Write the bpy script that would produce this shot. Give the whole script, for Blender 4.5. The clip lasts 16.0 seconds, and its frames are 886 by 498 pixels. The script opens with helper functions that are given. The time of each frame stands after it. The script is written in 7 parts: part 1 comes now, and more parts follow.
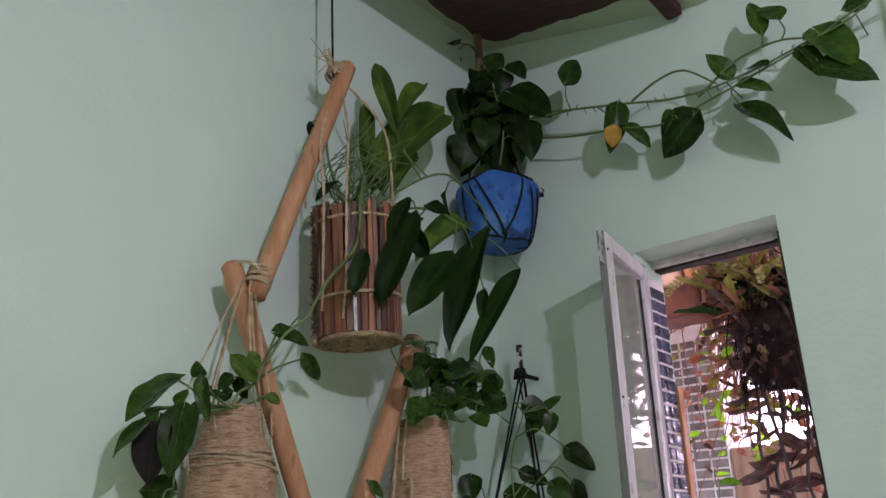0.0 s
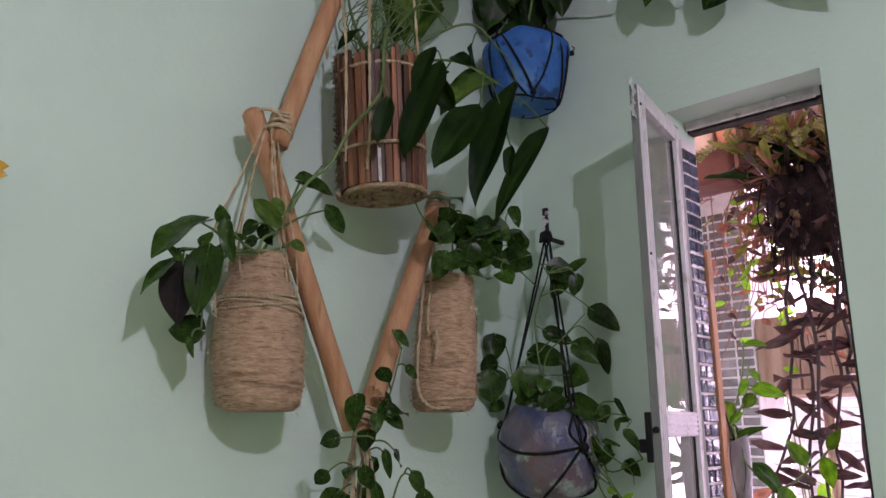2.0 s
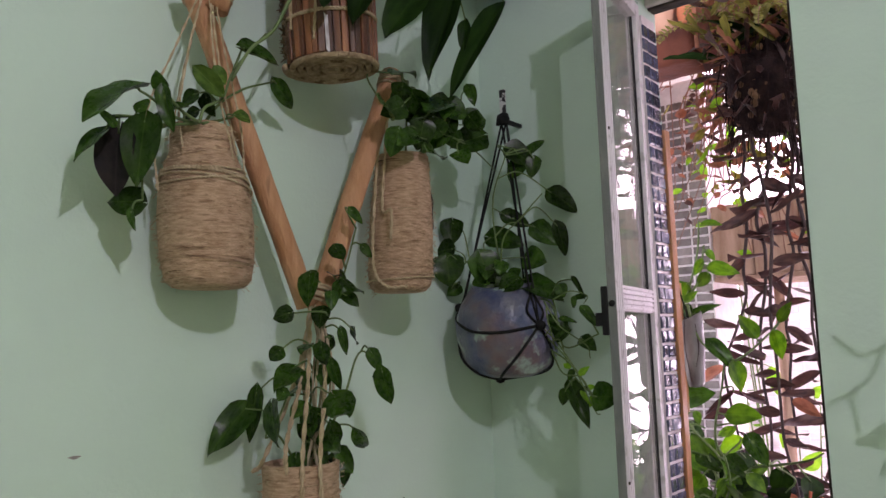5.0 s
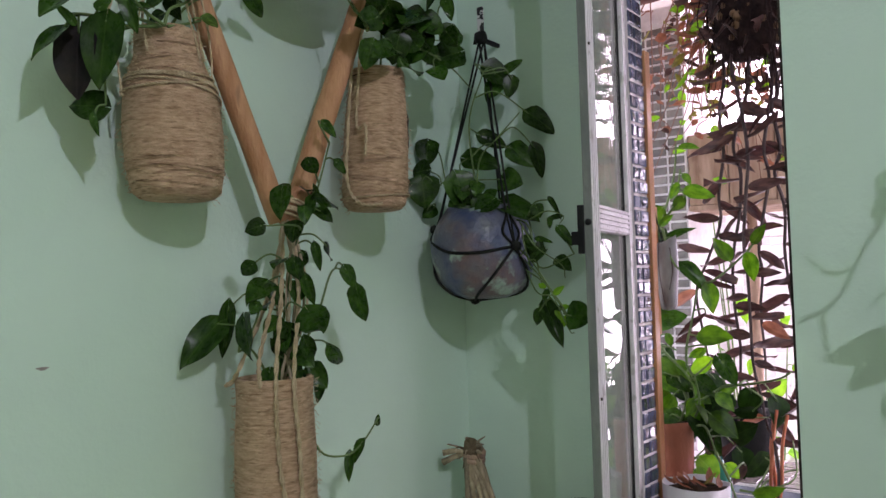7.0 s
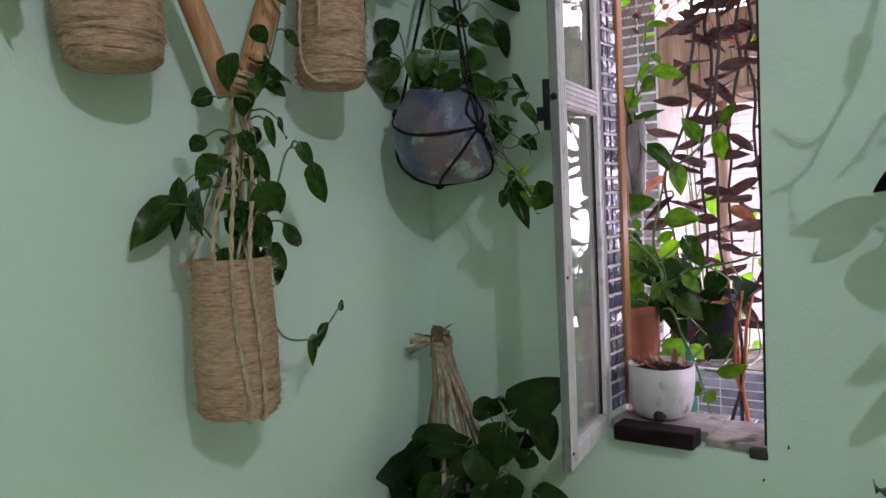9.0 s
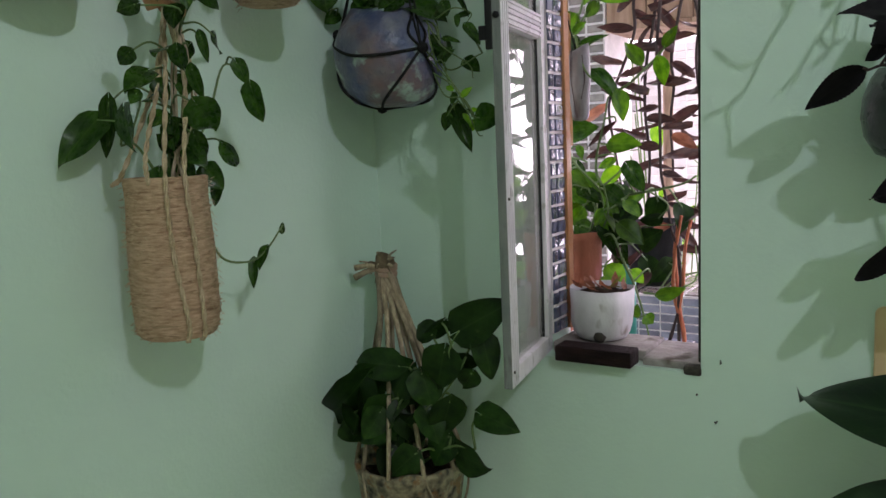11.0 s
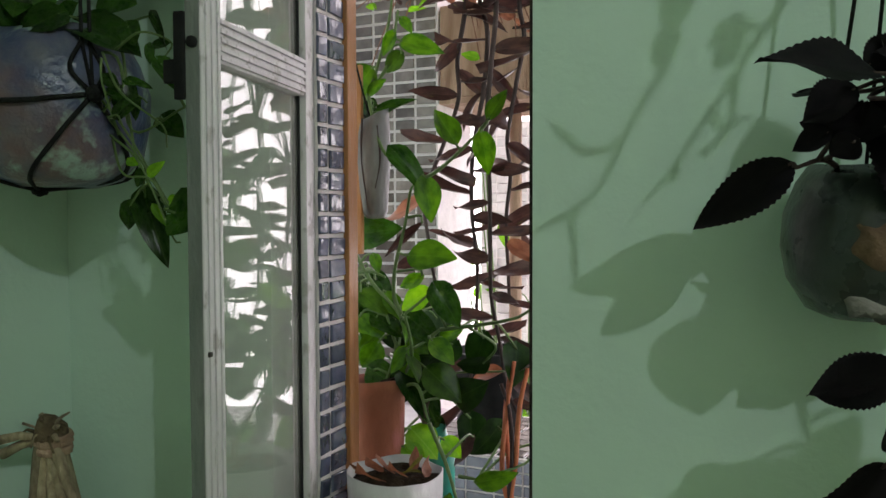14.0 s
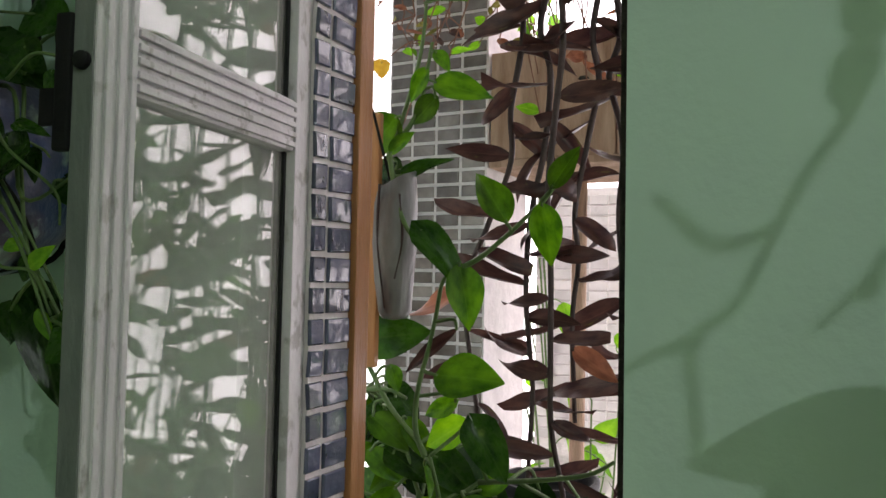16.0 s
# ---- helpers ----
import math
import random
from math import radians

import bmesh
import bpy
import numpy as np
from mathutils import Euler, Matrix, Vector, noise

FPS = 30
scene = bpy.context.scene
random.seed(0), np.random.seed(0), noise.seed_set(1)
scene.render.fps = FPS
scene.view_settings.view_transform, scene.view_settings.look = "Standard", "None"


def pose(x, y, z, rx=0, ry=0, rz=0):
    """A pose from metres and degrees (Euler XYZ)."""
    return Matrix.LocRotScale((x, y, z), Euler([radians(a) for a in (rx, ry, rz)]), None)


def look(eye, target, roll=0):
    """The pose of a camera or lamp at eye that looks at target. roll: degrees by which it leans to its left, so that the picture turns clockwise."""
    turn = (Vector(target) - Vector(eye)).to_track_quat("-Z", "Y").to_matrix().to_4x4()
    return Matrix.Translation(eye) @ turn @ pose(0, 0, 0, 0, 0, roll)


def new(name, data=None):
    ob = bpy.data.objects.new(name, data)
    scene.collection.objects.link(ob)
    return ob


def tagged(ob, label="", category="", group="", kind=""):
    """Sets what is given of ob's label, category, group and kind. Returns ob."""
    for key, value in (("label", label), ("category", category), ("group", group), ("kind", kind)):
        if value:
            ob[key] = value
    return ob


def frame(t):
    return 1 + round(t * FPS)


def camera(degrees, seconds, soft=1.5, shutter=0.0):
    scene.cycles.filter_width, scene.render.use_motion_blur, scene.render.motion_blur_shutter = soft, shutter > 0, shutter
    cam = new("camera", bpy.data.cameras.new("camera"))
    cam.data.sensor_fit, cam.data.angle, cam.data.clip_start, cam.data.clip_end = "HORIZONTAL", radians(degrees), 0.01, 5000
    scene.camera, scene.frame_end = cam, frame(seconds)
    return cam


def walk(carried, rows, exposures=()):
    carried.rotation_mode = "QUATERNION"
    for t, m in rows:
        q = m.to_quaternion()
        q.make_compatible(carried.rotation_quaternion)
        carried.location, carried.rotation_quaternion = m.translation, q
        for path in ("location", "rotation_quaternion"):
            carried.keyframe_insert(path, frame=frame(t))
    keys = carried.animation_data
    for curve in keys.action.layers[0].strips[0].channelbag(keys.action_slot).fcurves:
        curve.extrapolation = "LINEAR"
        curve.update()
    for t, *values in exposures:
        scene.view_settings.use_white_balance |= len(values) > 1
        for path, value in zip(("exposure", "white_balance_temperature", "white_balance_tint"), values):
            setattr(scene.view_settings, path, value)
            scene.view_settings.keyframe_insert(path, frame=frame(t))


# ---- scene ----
cam = camera(59.2, 16.0)
PATH = [
    (0, (1.053, -1.438, 1.702), (-0.15, -0.011, 2.42), -1.2),
    (0.5, (1.045, -1.428, 1.691), (-0.184, 0.007, 2.346), -1.2),
    (1, (1.031, -1.421, 1.675), (-0.231, 0.023, 2.244), -0.9),
    (1.5, (1.021, -1.415, 1.658), (-0.263, 0.029, 2.176), -0.5),
    (2, (1.018, -1.407, 1.646), (-0.284, 0.04, 2.105), -0.4),
    (2.5, (1.014, -1.398, 1.633), (-0.287, 0.058, 2.065), -0.7),
    (3, (1.01, -1.391, 1.628), (-0.284, 0.079, 2.033), -0.9),
    (3.5, (1.006, -1.394, 1.625), (-0.281, 0.086, 2.016), -1.1),
    (4, (1.005, -1.387, 1.619), (-0.27, 0.11, 1.983), -1.3),
    (4.5, (1.005, -1.375, 1.607), (-0.26, 0.143, 1.913), -1.6),
    (5, (0.999, -1.37, 1.591), (-0.257, 0.168, 1.833), -1.8),
    (7.5, (0.985, -1.348, 1.542), (-0.223, 0.245, 1.583), -1.7),
    (8, (0.984, -1.339, 1.525), (-0.215, 0.262, 1.507), -2.0),
    (8.5, (0.974, -1.331, 1.511), (-0.215, 0.276, 1.444), -2.3),
    (9, (0.974, -1.317, 1.493), (-0.192, 0.303, 1.371), -2.6),
    (11.5, (1.005, -1.303, 1.451), (-0.052, 0.373, 1.177), -2.5),
    (12, (1.061, -1.243, 1.466), (0.014, 0.439, 1.19), -2.6),
    (12.5, (1.034, -1.14, 1.455), (0.062, 0.59, 1.209), -2.9),
    (13, (0.919, -0.999, 1.476), (0.092, 0.814, 1.299), -2.2),
    (13.5, (0.894, -0.88, 1.482), (0.122, 0.962, 1.377), -0.8),
    (14, (0.897, -0.775, 1.486), (0.1, 1.059, 1.413), -0.2),
    (14.5, (0.84, -0.693, 1.499), (0.032, 1.135, 1.441), -0.3),
    (15, (0.788, -0.632, 1.515), (0.001, 1.207, 1.51), -0.5),
    (15.5, (0.807, -0.553, 1.523), (-0.05, 1.253, 1.573), 0.5),
    (16, (0.789, -0.505, 1.526), (-0.13, 1.269, 1.615), 1.1),
]
EXPOSURES = [(0, 0.21, 6280, 44), (1, 0.20, 6280, 48), (2, 0.22, 6300, 48), (5, 0.18, 6450, 40), (7.5, 0.16, 6120, 30), (9, 0.09, 6120, 29), (11.5, 0.0, 6200, 21), (12.5, -0.1, 6200, 16), (13.5, -0.26, 6400, 8), (14.5, -0.46, 6500, 6), (15, -0.55, 6520, 7), (16, -0.65, 6560, 7)]
walk(cam, [(t, look(eye, target, roll)) for t, eye, target, roll in PATH], EXPOSURES)

# ---- world, lamp, backdrop ----
world = bpy.data.worlds.new("sky")
scene.world = world
world.use_nodes = True
wn, wl = world.node_tree.nodes, world.node_tree.links
sky = wn.new("ShaderNodeTexSky")
sky.sky_type, sky.sun_disc = "NISHITA", False
sky.sun_elevation, sky.sun_rotation = radians(55), radians(20)
warm = wn.new("ShaderNodeMix")
warm.data_type, warm.blend_type = "RGBA", "MULTIPLY"
warm.inputs[0].default_value, warm.inputs[7].default_value = 1.0, (1.0, 0.78, 0.80, 1)
wl.new(sky.outputs["Color"], warm.inputs[6])
wl.new(warm.outputs[2], wn["Background"].inputs["Color"])
wn["Background"].inputs["Strength"].default_value = 0.15

sun = new("sun", bpy.data.lights.new("sun", "SUN"))
sun.data.energy, sun.data.angle, sun.data.color = 5.0, radians(0.6), (1.0, 0.95, 0.88)
sun.matrix_basis = look((0.9, 1.2, 6.0), (0.5, 3.6, 1.0))

LAMP = (1.93, -1.515, 2.59)
bulb = new("room_lamp", bpy.data.lights.new("room_lamp", "POINT"))
bulb.data.energy, bulb.data.shadow_soft_size, bulb.data.color = 36.5, 0.008, (0.905, 0.925, 1.0)
bulb.location = LAMP


# ---- materials ----
def mat(name, c1, c2, scale=8.0, rough=0.6, bump=0.1, bump_scale=60.0, metal=0.0, detail=6.0, stretch=(1, 1, 1), trans=0.0,
        spots=None, spot_scale=3.0, spot_cut=0.62, spec=0.5, rand=0.0, coat=0.0, spots2=None, spot2_scale=10.0, spot_soft=0.10, waves=0.0):
    """A procedural surface: two colours mixed by noise, a second larger stain, grain in the bump, optional light passing through."""
    m = bpy.data.materials.new(name)
    m.use_nodes = True
    nt = m.node_tree
    n, l = nt.nodes, nt.links
    b = n["Principled BSDF"]
    tc = n.new("ShaderNodeTexCoord")
    mp = n.new("ShaderNodeMapping")
    mp.inputs["Scale"].default_value = stretch
    l.new(tc.outputs["Object"], mp.inputs["Vector"])
    vec = mp.outputs["Vector"]
    info = n.new("ShaderNodeObjectInfo")
    if rand:
        off = n.new("ShaderNodeVectorMath")
        off.operation = "ADD"
        comb = n.new("ShaderNodeCombineXYZ")
        mul = n.new("ShaderNodeMath")
        mul.operation = "MULTIPLY"
        mul.inputs[1].default_value = 37.0
        l.new(info.outputs["Random"], mul.inputs[0])
        l.new(mul.outputs[0], comb.inputs["X"])
        l.new(mul.outputs[0], comb.inputs["Z"])
        l.new(vec, off.inputs[0])
        l.new(comb.outputs[0], off.inputs[1])
        vec = off.outputs[0]

    def noise_at(s, d=detail, r=0.55):
        t = n.new("ShaderNodeTexNoise")
        t.inputs["Scale"].default_value, t.inputs["Detail"].default_value, t.inputs["Roughness"].default_value = s, d, r
        l.new(vec, t.inputs["Vector"])
        return t.outputs["Fac"]

    def ramp(src, a, z):
        r = n.new("ShaderNodeMapRange")
        r.inputs["From Min"].default_value, r.inputs["From Max"].default_value = a, z
        l.new(src, r.inputs["Value"])
        return r.outputs["Result"]

    def blend(f, a, c):
        x = n.new("ShaderNodeMix")
        x.data_type = "RGBA"
        if isinstance(f, float):
            x.inputs[0].default_value = f
        else:
            l.new(f, x.inputs[0])
        for k, v in ((6, a), (7, c)):
            if isinstance(v, tuple):
                x.inputs[k].default_value = (*v, 1)
            else:
                l.new(v, x.inputs[k])
        return x.outputs[2]

    col = blend(ramp(noise_at(scale), 0.32, 0.68), c1, c2)
    if spots:
        col = blend(ramp(noise_at(spot_scale, 3.0), spot_cut, spot_cut + spot_soft), col, spots)
    if spots2:
        col = blend(ramp(noise_at(spot2_scale, 5.0), 0.58, 0.66), col, spots2)
    if rand:
        hsv = n.new("ShaderNodeHueSaturation")
        v = n.new("ShaderNodeMapRange")
        v.inputs["To Min"].default_value, v.inputs["To Max"].default_value = 1 - rand, 1 + rand
        l.new(info.outputs["Random"], v.inputs["Value"])
        l.new(v.outputs["Result"], hsv.inputs["Value"])
        l.new(col, hsv.inputs["Color"])
        col = hsv.outputs["Color"]
    l.new(col, b.inputs["Base Color"])
    rr = n.new("ShaderNodeMapRange")
    rr.inputs["To Min"].default_value, rr.inputs["To Max"].default_value = max(rough - 0.1, 0.02), min(rough + 0.1, 1)
    l.new(noise_at(scale * 2.3), rr.inputs["Value"])
    l.new(rr.outputs["Result"], b.inputs["Roughness"])
    b.inputs["Metallic"].default_value = metal
    b.inputs["Specular IOR Level"].default_value = spec
    b.inputs["Coat Weight"].default_value = coat
    if bump:
        bp = n.new("ShaderNodeBump")
        bp.inputs["Strength"].default_value, bp.inputs["Distance"].default_value = bump, 0.01
        l.new(noise_at(bump_scale, 4.0), bp.inputs["Height"])
        if waves:
            slow = n.new("ShaderNodeBump")
            slow.inputs["Strength"].default_value, slow.inputs["Distance"].default_value = waves, 0.03
            l.new(noise_at(9.0, 3.0), slow.inputs["Height"])
            l.new(slow.outputs["Normal"], bp.inputs["Normal"])
        l.new(bp.outputs["Normal"], b.inputs["Normal"])
    if trans:
        tr = n.new("ShaderNodeBsdfTranslucent")
        mx = n.new("ShaderNodeMixShader")
        bright = n.new("ShaderNodeHueSaturation")
        bright.inputs["Value"].default_value, bright.inputs["Saturation"].default_value = 1.7, 1.15
        l.new(col, bright.inputs["Color"])
        l.new(bright.outputs["Color"], tr.inputs["Color"])
        mx.inputs[0].default_value = trans
        l.new(b.outputs[0], mx.inputs[1])
        l.new(tr.outputs[0], mx.inputs[2])
        l.new(mx.outputs[0], n["Material Output"].inputs["Surface"])
    return m


def leaf_mat(name, dark, light, vein, rough, trans, blotch=None, cut=0.6, vein_by=0.35, rand=0.25, spec=0.32):
    """A leaf blade: mottled green, paler midrib and side veins, some light let through. The blade runs along y, its midrib at x = 0."""
    m = mat(name, dark, light, 3.0, rough, 0.05, 14.0, spec=spec, trans=trans, rand=rand, spots=blotch, spot_scale=2.2, spot_cut=cut)
    nt = m.node_tree
    n, l = nt.nodes, nt.links
    b = n["Principled BSDF"]
    col = b.inputs["Base Color"].links[0].from_socket
    tc = n.new("ShaderNodeTexCoord")
    sep = n.new("ShaderNodeSeparateXYZ")
    l.new(tc.outputs["Object"], sep.inputs[0])
    ab = n.new("ShaderNodeMath")
    ab.operation = "ABSOLUTE"
    l.new(sep.outputs["X"], ab.inputs[0])
    rib = n.new("ShaderNodeMapRange")
    rib.inputs["From Min"].default_value, rib.inputs["From Max"].default_value = 0.03, 0.008
    l.new(ab.outputs[0], rib.inputs["Value"])
    k = n.new("ShaderNodeMath")
    k.operation = "MULTIPLY_ADD"
    k.inputs[1].default_value = -0.55
    l.new(ab.outputs[0], k.inputs[0])
    l.new(sep.outputs["Y"], k.inputs[2])
    w = n.new("ShaderNodeMath")
    w.operation = "MULTIPLY"
    w.inputs[1].default_value = 62.0
    l.new(k.outputs[0], w.inputs[0])
    s = n.new("ShaderNodeMath")
    s.operation = "SINE"
    l.new(w.outputs[0], s.inputs[0])
    side = n.new("ShaderNodeMapRange")
    side.inputs["From Min"].default_value, side.inputs["From Max"].default_value = 0.9, 1.0
    side.inputs["To Max"].default_value = 0.3
    l.new(s.outputs[0], side.inputs["Value"])
    top = n.new("ShaderNodeMath")
    top.operation = "MAXIMUM"
    l.new(rib.outputs["Result"], top.inputs[0])
    l.new(side.outputs["Result"], top.inputs[1])
    f = n.new("ShaderNodeMath")
    f.operation = "MULTIPLY"
    f.inputs[1].default_value = vein_by
    l.new(top.outputs[0], f.inputs[0])
    x = n.new("ShaderNodeMix")
    x.data_type = "RGBA"
    x.inputs[7].default_value = (*vein, 1)
    l.new(f.outputs[0], x.inputs[0])
    l.new(col, x.inputs[6])
    l.new(x.outputs[2], b.inputs["Base Color"])
    return m


PAINT = mat("mint_wall_paint", (0.565, 0.725, 0.63), (0.595, 0.755, 0.66), 2.2, 0.75, 0.10, 110.0, spots=(0.545, 0.705, 0.61), spot_scale=1.1, spot_cut=0.55, waves=0.06, spec=0.2)
# PALE, TAN and FLOOR are unseen; their colours tint the bounced fill light.
PALE = mat("bounce_wall_pale_lime", (0.70, 0.74, 0.56), (0.76, 0.80, 0.61), 2.0, 0.7, 0.05, 120.0)
TAN = mat("bounce_wall_olive", (0.52, 0.58, 0.32), (0.57, 0.63, 0.36), 2.0, 0.6, 0.05, 120.0)
PLASTER = mat("mint_ceiling_plaster", (0.47, 0.58, 0.40), (0.55, 0.64, 0.46), 6.0, 0.8, 0.4, 50.0)
BOARD = mat("dark_brown_board", (0.035, 0.014, 0.012), (0.09, 0.035, 0.025), 14.0, 0.75, 0.5, 40.0, stretch=(1, 6, 1))
FLOOR = mat("bounce_floor_ochre", (0.50, 0.46, 0.32), (0.56, 0.51, 0.36), 4.0, 0.35, 0.05, 30.0)
POLE = mat("peeled_wood", (0.42, 0.19, 0.085), (0.58, 0.31, 0.165), 9.0, 0.6, 0.35, 60.0, stretch=(6, 6, 1), spots=(0.24, 0.11, 0.055), spot_scale=6.0, spot_cut=0.64)
SLAT = mat("varnished_slat", (0.062, 0.019, 0.010), (0.31, 0.120, 0.048), 5.0, 0.36, 0.3, 90.0, stretch=(9, 9, 1), rand=0.72)
JUTE = mat("jute_twine", (0.44, 0.275, 0.170), (0.71, 0.50, 0.345), 60.0, 0.8, 0.6, 150.0, spots=(0.34, 0.21, 0.125), spot_scale=45.0, spot_cut=0.58, spec=0.25, stretch=(1, 1, 5))
ROPE = mat("sisal_rope", (0.44, 0.33, 0.20), (0.66, 0.53, 0.36), 60.0, 0.95, 0.6, 300.0, spec=0.1)
COIL = mat("coiled_sisal", (0.30, 0.21, 0.12), (0.55, 0.42, 0.27), 70.0, 0.95, 0.7, 260.0, spec=0.1, spots=(0.19, 0.12, 0.065), spot_scale=40.0, spot_cut=0.56)
DARKFIBRE = mat("dark_root_fibre", (0.010, 0.006, 0.007), (0.035, 0.020, 0.018), 40.0, 1.0, 0.9, 120.0, spec=0.1)
FIBRE = mat("coir_fibre", (0.10, 0.075, 0.045), (0.22, 0.16, 0.10), 60.0, 1.0, 0.8, 200.0, spec=0.1)
CORD = mat("black_cord", (0.010, 0.011, 0.010), (0.022, 0.024, 0.022), 80.0, 0.7, 0.4, 300.0, spec=0.12)
BLUE = mat("blue_painted_plastic", (0.018, 0.105, 0.36), (0.040, 0.175, 0.49), 14.0, 0.62, 0.35, 60.0, spots=(0.09, 0.25, 0.50), spot_scale=9.0, spot_cut=0.56, spec=0.25, spots2=(0.02, 0.06, 0.17), spot2_scale=26.0)
PAPER = mat("marbled_paper_mache", (0.022, 0.045, 0.15), (0.17, 0.165, 0.19), 16.0, 0.33, 0.5, 40.0, spots=(0.19, 0.10, 0.085), spot_scale=12.0, spot_cut=0.48, spot_soft=0.26, coat=0.12, spots2=(0.31, 0.42, 0.37), spot2_scale=20.0)
WOVEN = mat("mottled_ceramic", (0.018, 0.013, 0.009), (0.36, 0.30, 0.19), 55.0, 0.6, 0.7, 70.0, spots=(0.22, 0.11, 0.04), spot_scale=42.0, spot_cut=0.55)
SOIL = mat("soil", (0.012, 0.009, 0.006), (0.05, 0.035, 0.022), 60.0, 1.0, 1.0, 120.0, spec=0.1)
ALU = mat("white_enamel", (0.58, 0.56, 0.58), (0.70, 0.67, 0.70), 24.0, 0.4, 0.2, 90.0, spots=(0.24, 0.22, 0.21), spot_scale=34.0, spot_cut=0.68, spots2=(0.42, 0.40, 0.40), spot2_scale=60.0, stretch=(1, 1, 0.6))
EDGE = mat("dark_grey_edge", (0.13, 0.15, 0.14), (0.21, 0.22, 0.21), 30.0, 0.6, 0.3, 90.0, spots=(0.08, 0.08, 0.075), spot_scale=30.0, stretch=(1, 1, 0.3))
WRAP = mat("crumpled_clear_film", (0.62, 0.64, 0.63), (0.78, 0.79, 0.78), 40.0, 0.12, 0.2, 90.0, trans=0.55, spec=0.7, coat=0.5)
BLACK = mat("black_plastic", (0.010, 0.010, 0.011), (0.018, 0.018, 0.018), 30.0, 0.55, 0.1, 90.0, spec=0.15)
TILE = mat("slate_blue_glazed_tile", (0.035, 0.045, 0.085), (0.10, 0.11, 0.17), 30.0, 0.06, 0.55, 34.0, rand=0.4, coat=0.8)
TILEGREY = mat("grey_glazed_tile", (0.14, 0.115, 0.105), (0.27, 0.235, 0.22), 22.0, 0.10, 0.15, 30.0, rand=0.35)
# Lighter blue grey: the sky's glare on the glaze is put into the colour.
TILEPALE = mat("blue_grey_tile_with_glare", (0.17, 0.175, 0.23), (0.30, 0.30, 0.37), 24.0, 0.10, 0.15, 30.0, rand=0.35)
GROUT = mat("white_grout", (0.66, 0.61, 0.62), (0.80, 0.74, 0.75), 40.0, 0.9, 0.3, 120.0)
CEMENT = mat("dirty_cement", (0.20, 0.18, 0.165), (0.40, 0.37, 0.34), 16.0, 0.85, 0.5, 70.0, spots=(0.10, 0.08, 0.06), spot_scale=14.0, spot_cut=0.62)
GRIME_SHADE = mat("grime_and_shade_black", (0.015, 0.012, 0.010), (0.06, 0.05, 0.04), 40.0, 0.9, 0.5, 80.0)
BRICK = mat("dark_painted_block", (0.007, 0.004, 0.004), (0.022, 0.011, 0.010), 18.0, 0.75, 0.5, 60.0, spec=0.15, stretch=(1, 5, 5))
WHITEPOT = mat("white_painted_plastic", (0.46, 0.45, 0.47), (0.66, 0.64, 0.66), 18.0, 0.5, 0.3, 40.0, spots=(0.26, 0.22, 0.20), spot_scale=24.0, spot_cut=0.62, stretch=(1, 1, 0.5))
TERRA = mat("terracotta", (0.22, 0.070, 0.035), (0.42, 0.145, 0.085), 14.0, 0.8, 0.4, 60.0, spots=(0.50, 0.17, 0.17), spot_scale=16.0, spot_cut=0.54, spots2=(0.10, 0.035, 0.018), spot2_scale=22.0, stretch=(1, 1, 0.45))
PINKSTONE = mat("pinkish_plaster_block", (0.36, 0.165, 0.105), (0.52, 0.29, 0.205), 14.0, 0.85, 0.5, 50.0, spots=(0.28, 0.10, 0.05), spot_scale=16.0, spot_cut=0.60)
DARKTERRA = mat("dark_red_clay", (0.09, 0.022, 0.014), (0.17, 0.045, 0.025), 12.0, 0.85, 0.4, 60.0)
ORANGEWOOD = mat("orange_varnished_wood", (0.36, 0.15, 0.05), (0.50, 0.23, 0.09), 9.0, 0.45, 0.3, 60.0, stretch=(8, 8, 1))
OLDWOOD = mat("weathered_wood", (0.30, 0.18, 0.12), (0.50, 0.34, 0.25), 6.0, 0.85, 0.5, 50.0, stretch=(7, 7, 1), spots=(0.10, 0.05, 0.03), spot_scale=5.0, spot_cut=0.66)
GREYPOT = mat("stained_grey_glaze", (0.018, 0.024, 0.022), (0.060, 0.070, 0.064), 14.0, 0.28, 0.3, 30.0, spots=(0.17, 0.10, 0.045), spot_scale=11.0, spot_cut=0.62, coat=0.3, spots2=(0.085, 0.10, 0.092), spot2_scale=18.0)
GREYPLASTIC = mat("grey_film_plastic", (0.10, 0.094, 0.098), (0.30, 0.285, 0.295), 20.0, 0.36, 1.0, 20.0, spots=(0.05, 0.042, 0.045), spot_scale=18.0, spot_cut=0.56, stretch=(1, 1, 0.35))
CREAM = mat("cream_switch_plastic", (0.62, 0.44, 0.24), (0.70, 0.52, 0.30), 16.0, 0.4, 0.08, 60.0, spots=(0.36, 0.22, 0.10), spot_scale=24.0, spot_cut=0.68)
STEM = mat("green_stem", (0.08, 0.14, 0.04), (0.14, 0.22, 0.07), 30.0, 0.5, 0.2, 90.0, trans=0.1)
BROWNSTEM = mat("brown_stem", (0.028, 0.014, 0.015), (0.065, 0.033, 0.032), 30.0, 0.6, 0.3, 90.0)
DRYTWIG = mat("dry_reddish_twig", (0.15, 0.065, 0.045), (0.30, 0.15, 0.10), 30.0, 0.8, 0.3, 90.0)
RAFFIA = mat("dull_raffia", (0.19, 0.145, 0.09), (0.42, 0.34, 0.23), 30.0, 0.9, 0.4, 120.0, stretch=(4, 4, 1), rand=0.35)
GAP = mat("rocker_gap_shade", (0.16, 0.095, 0.04), (0.24, 0.15, 0.07), 20.0, 0.6, 0.1, 60.0)
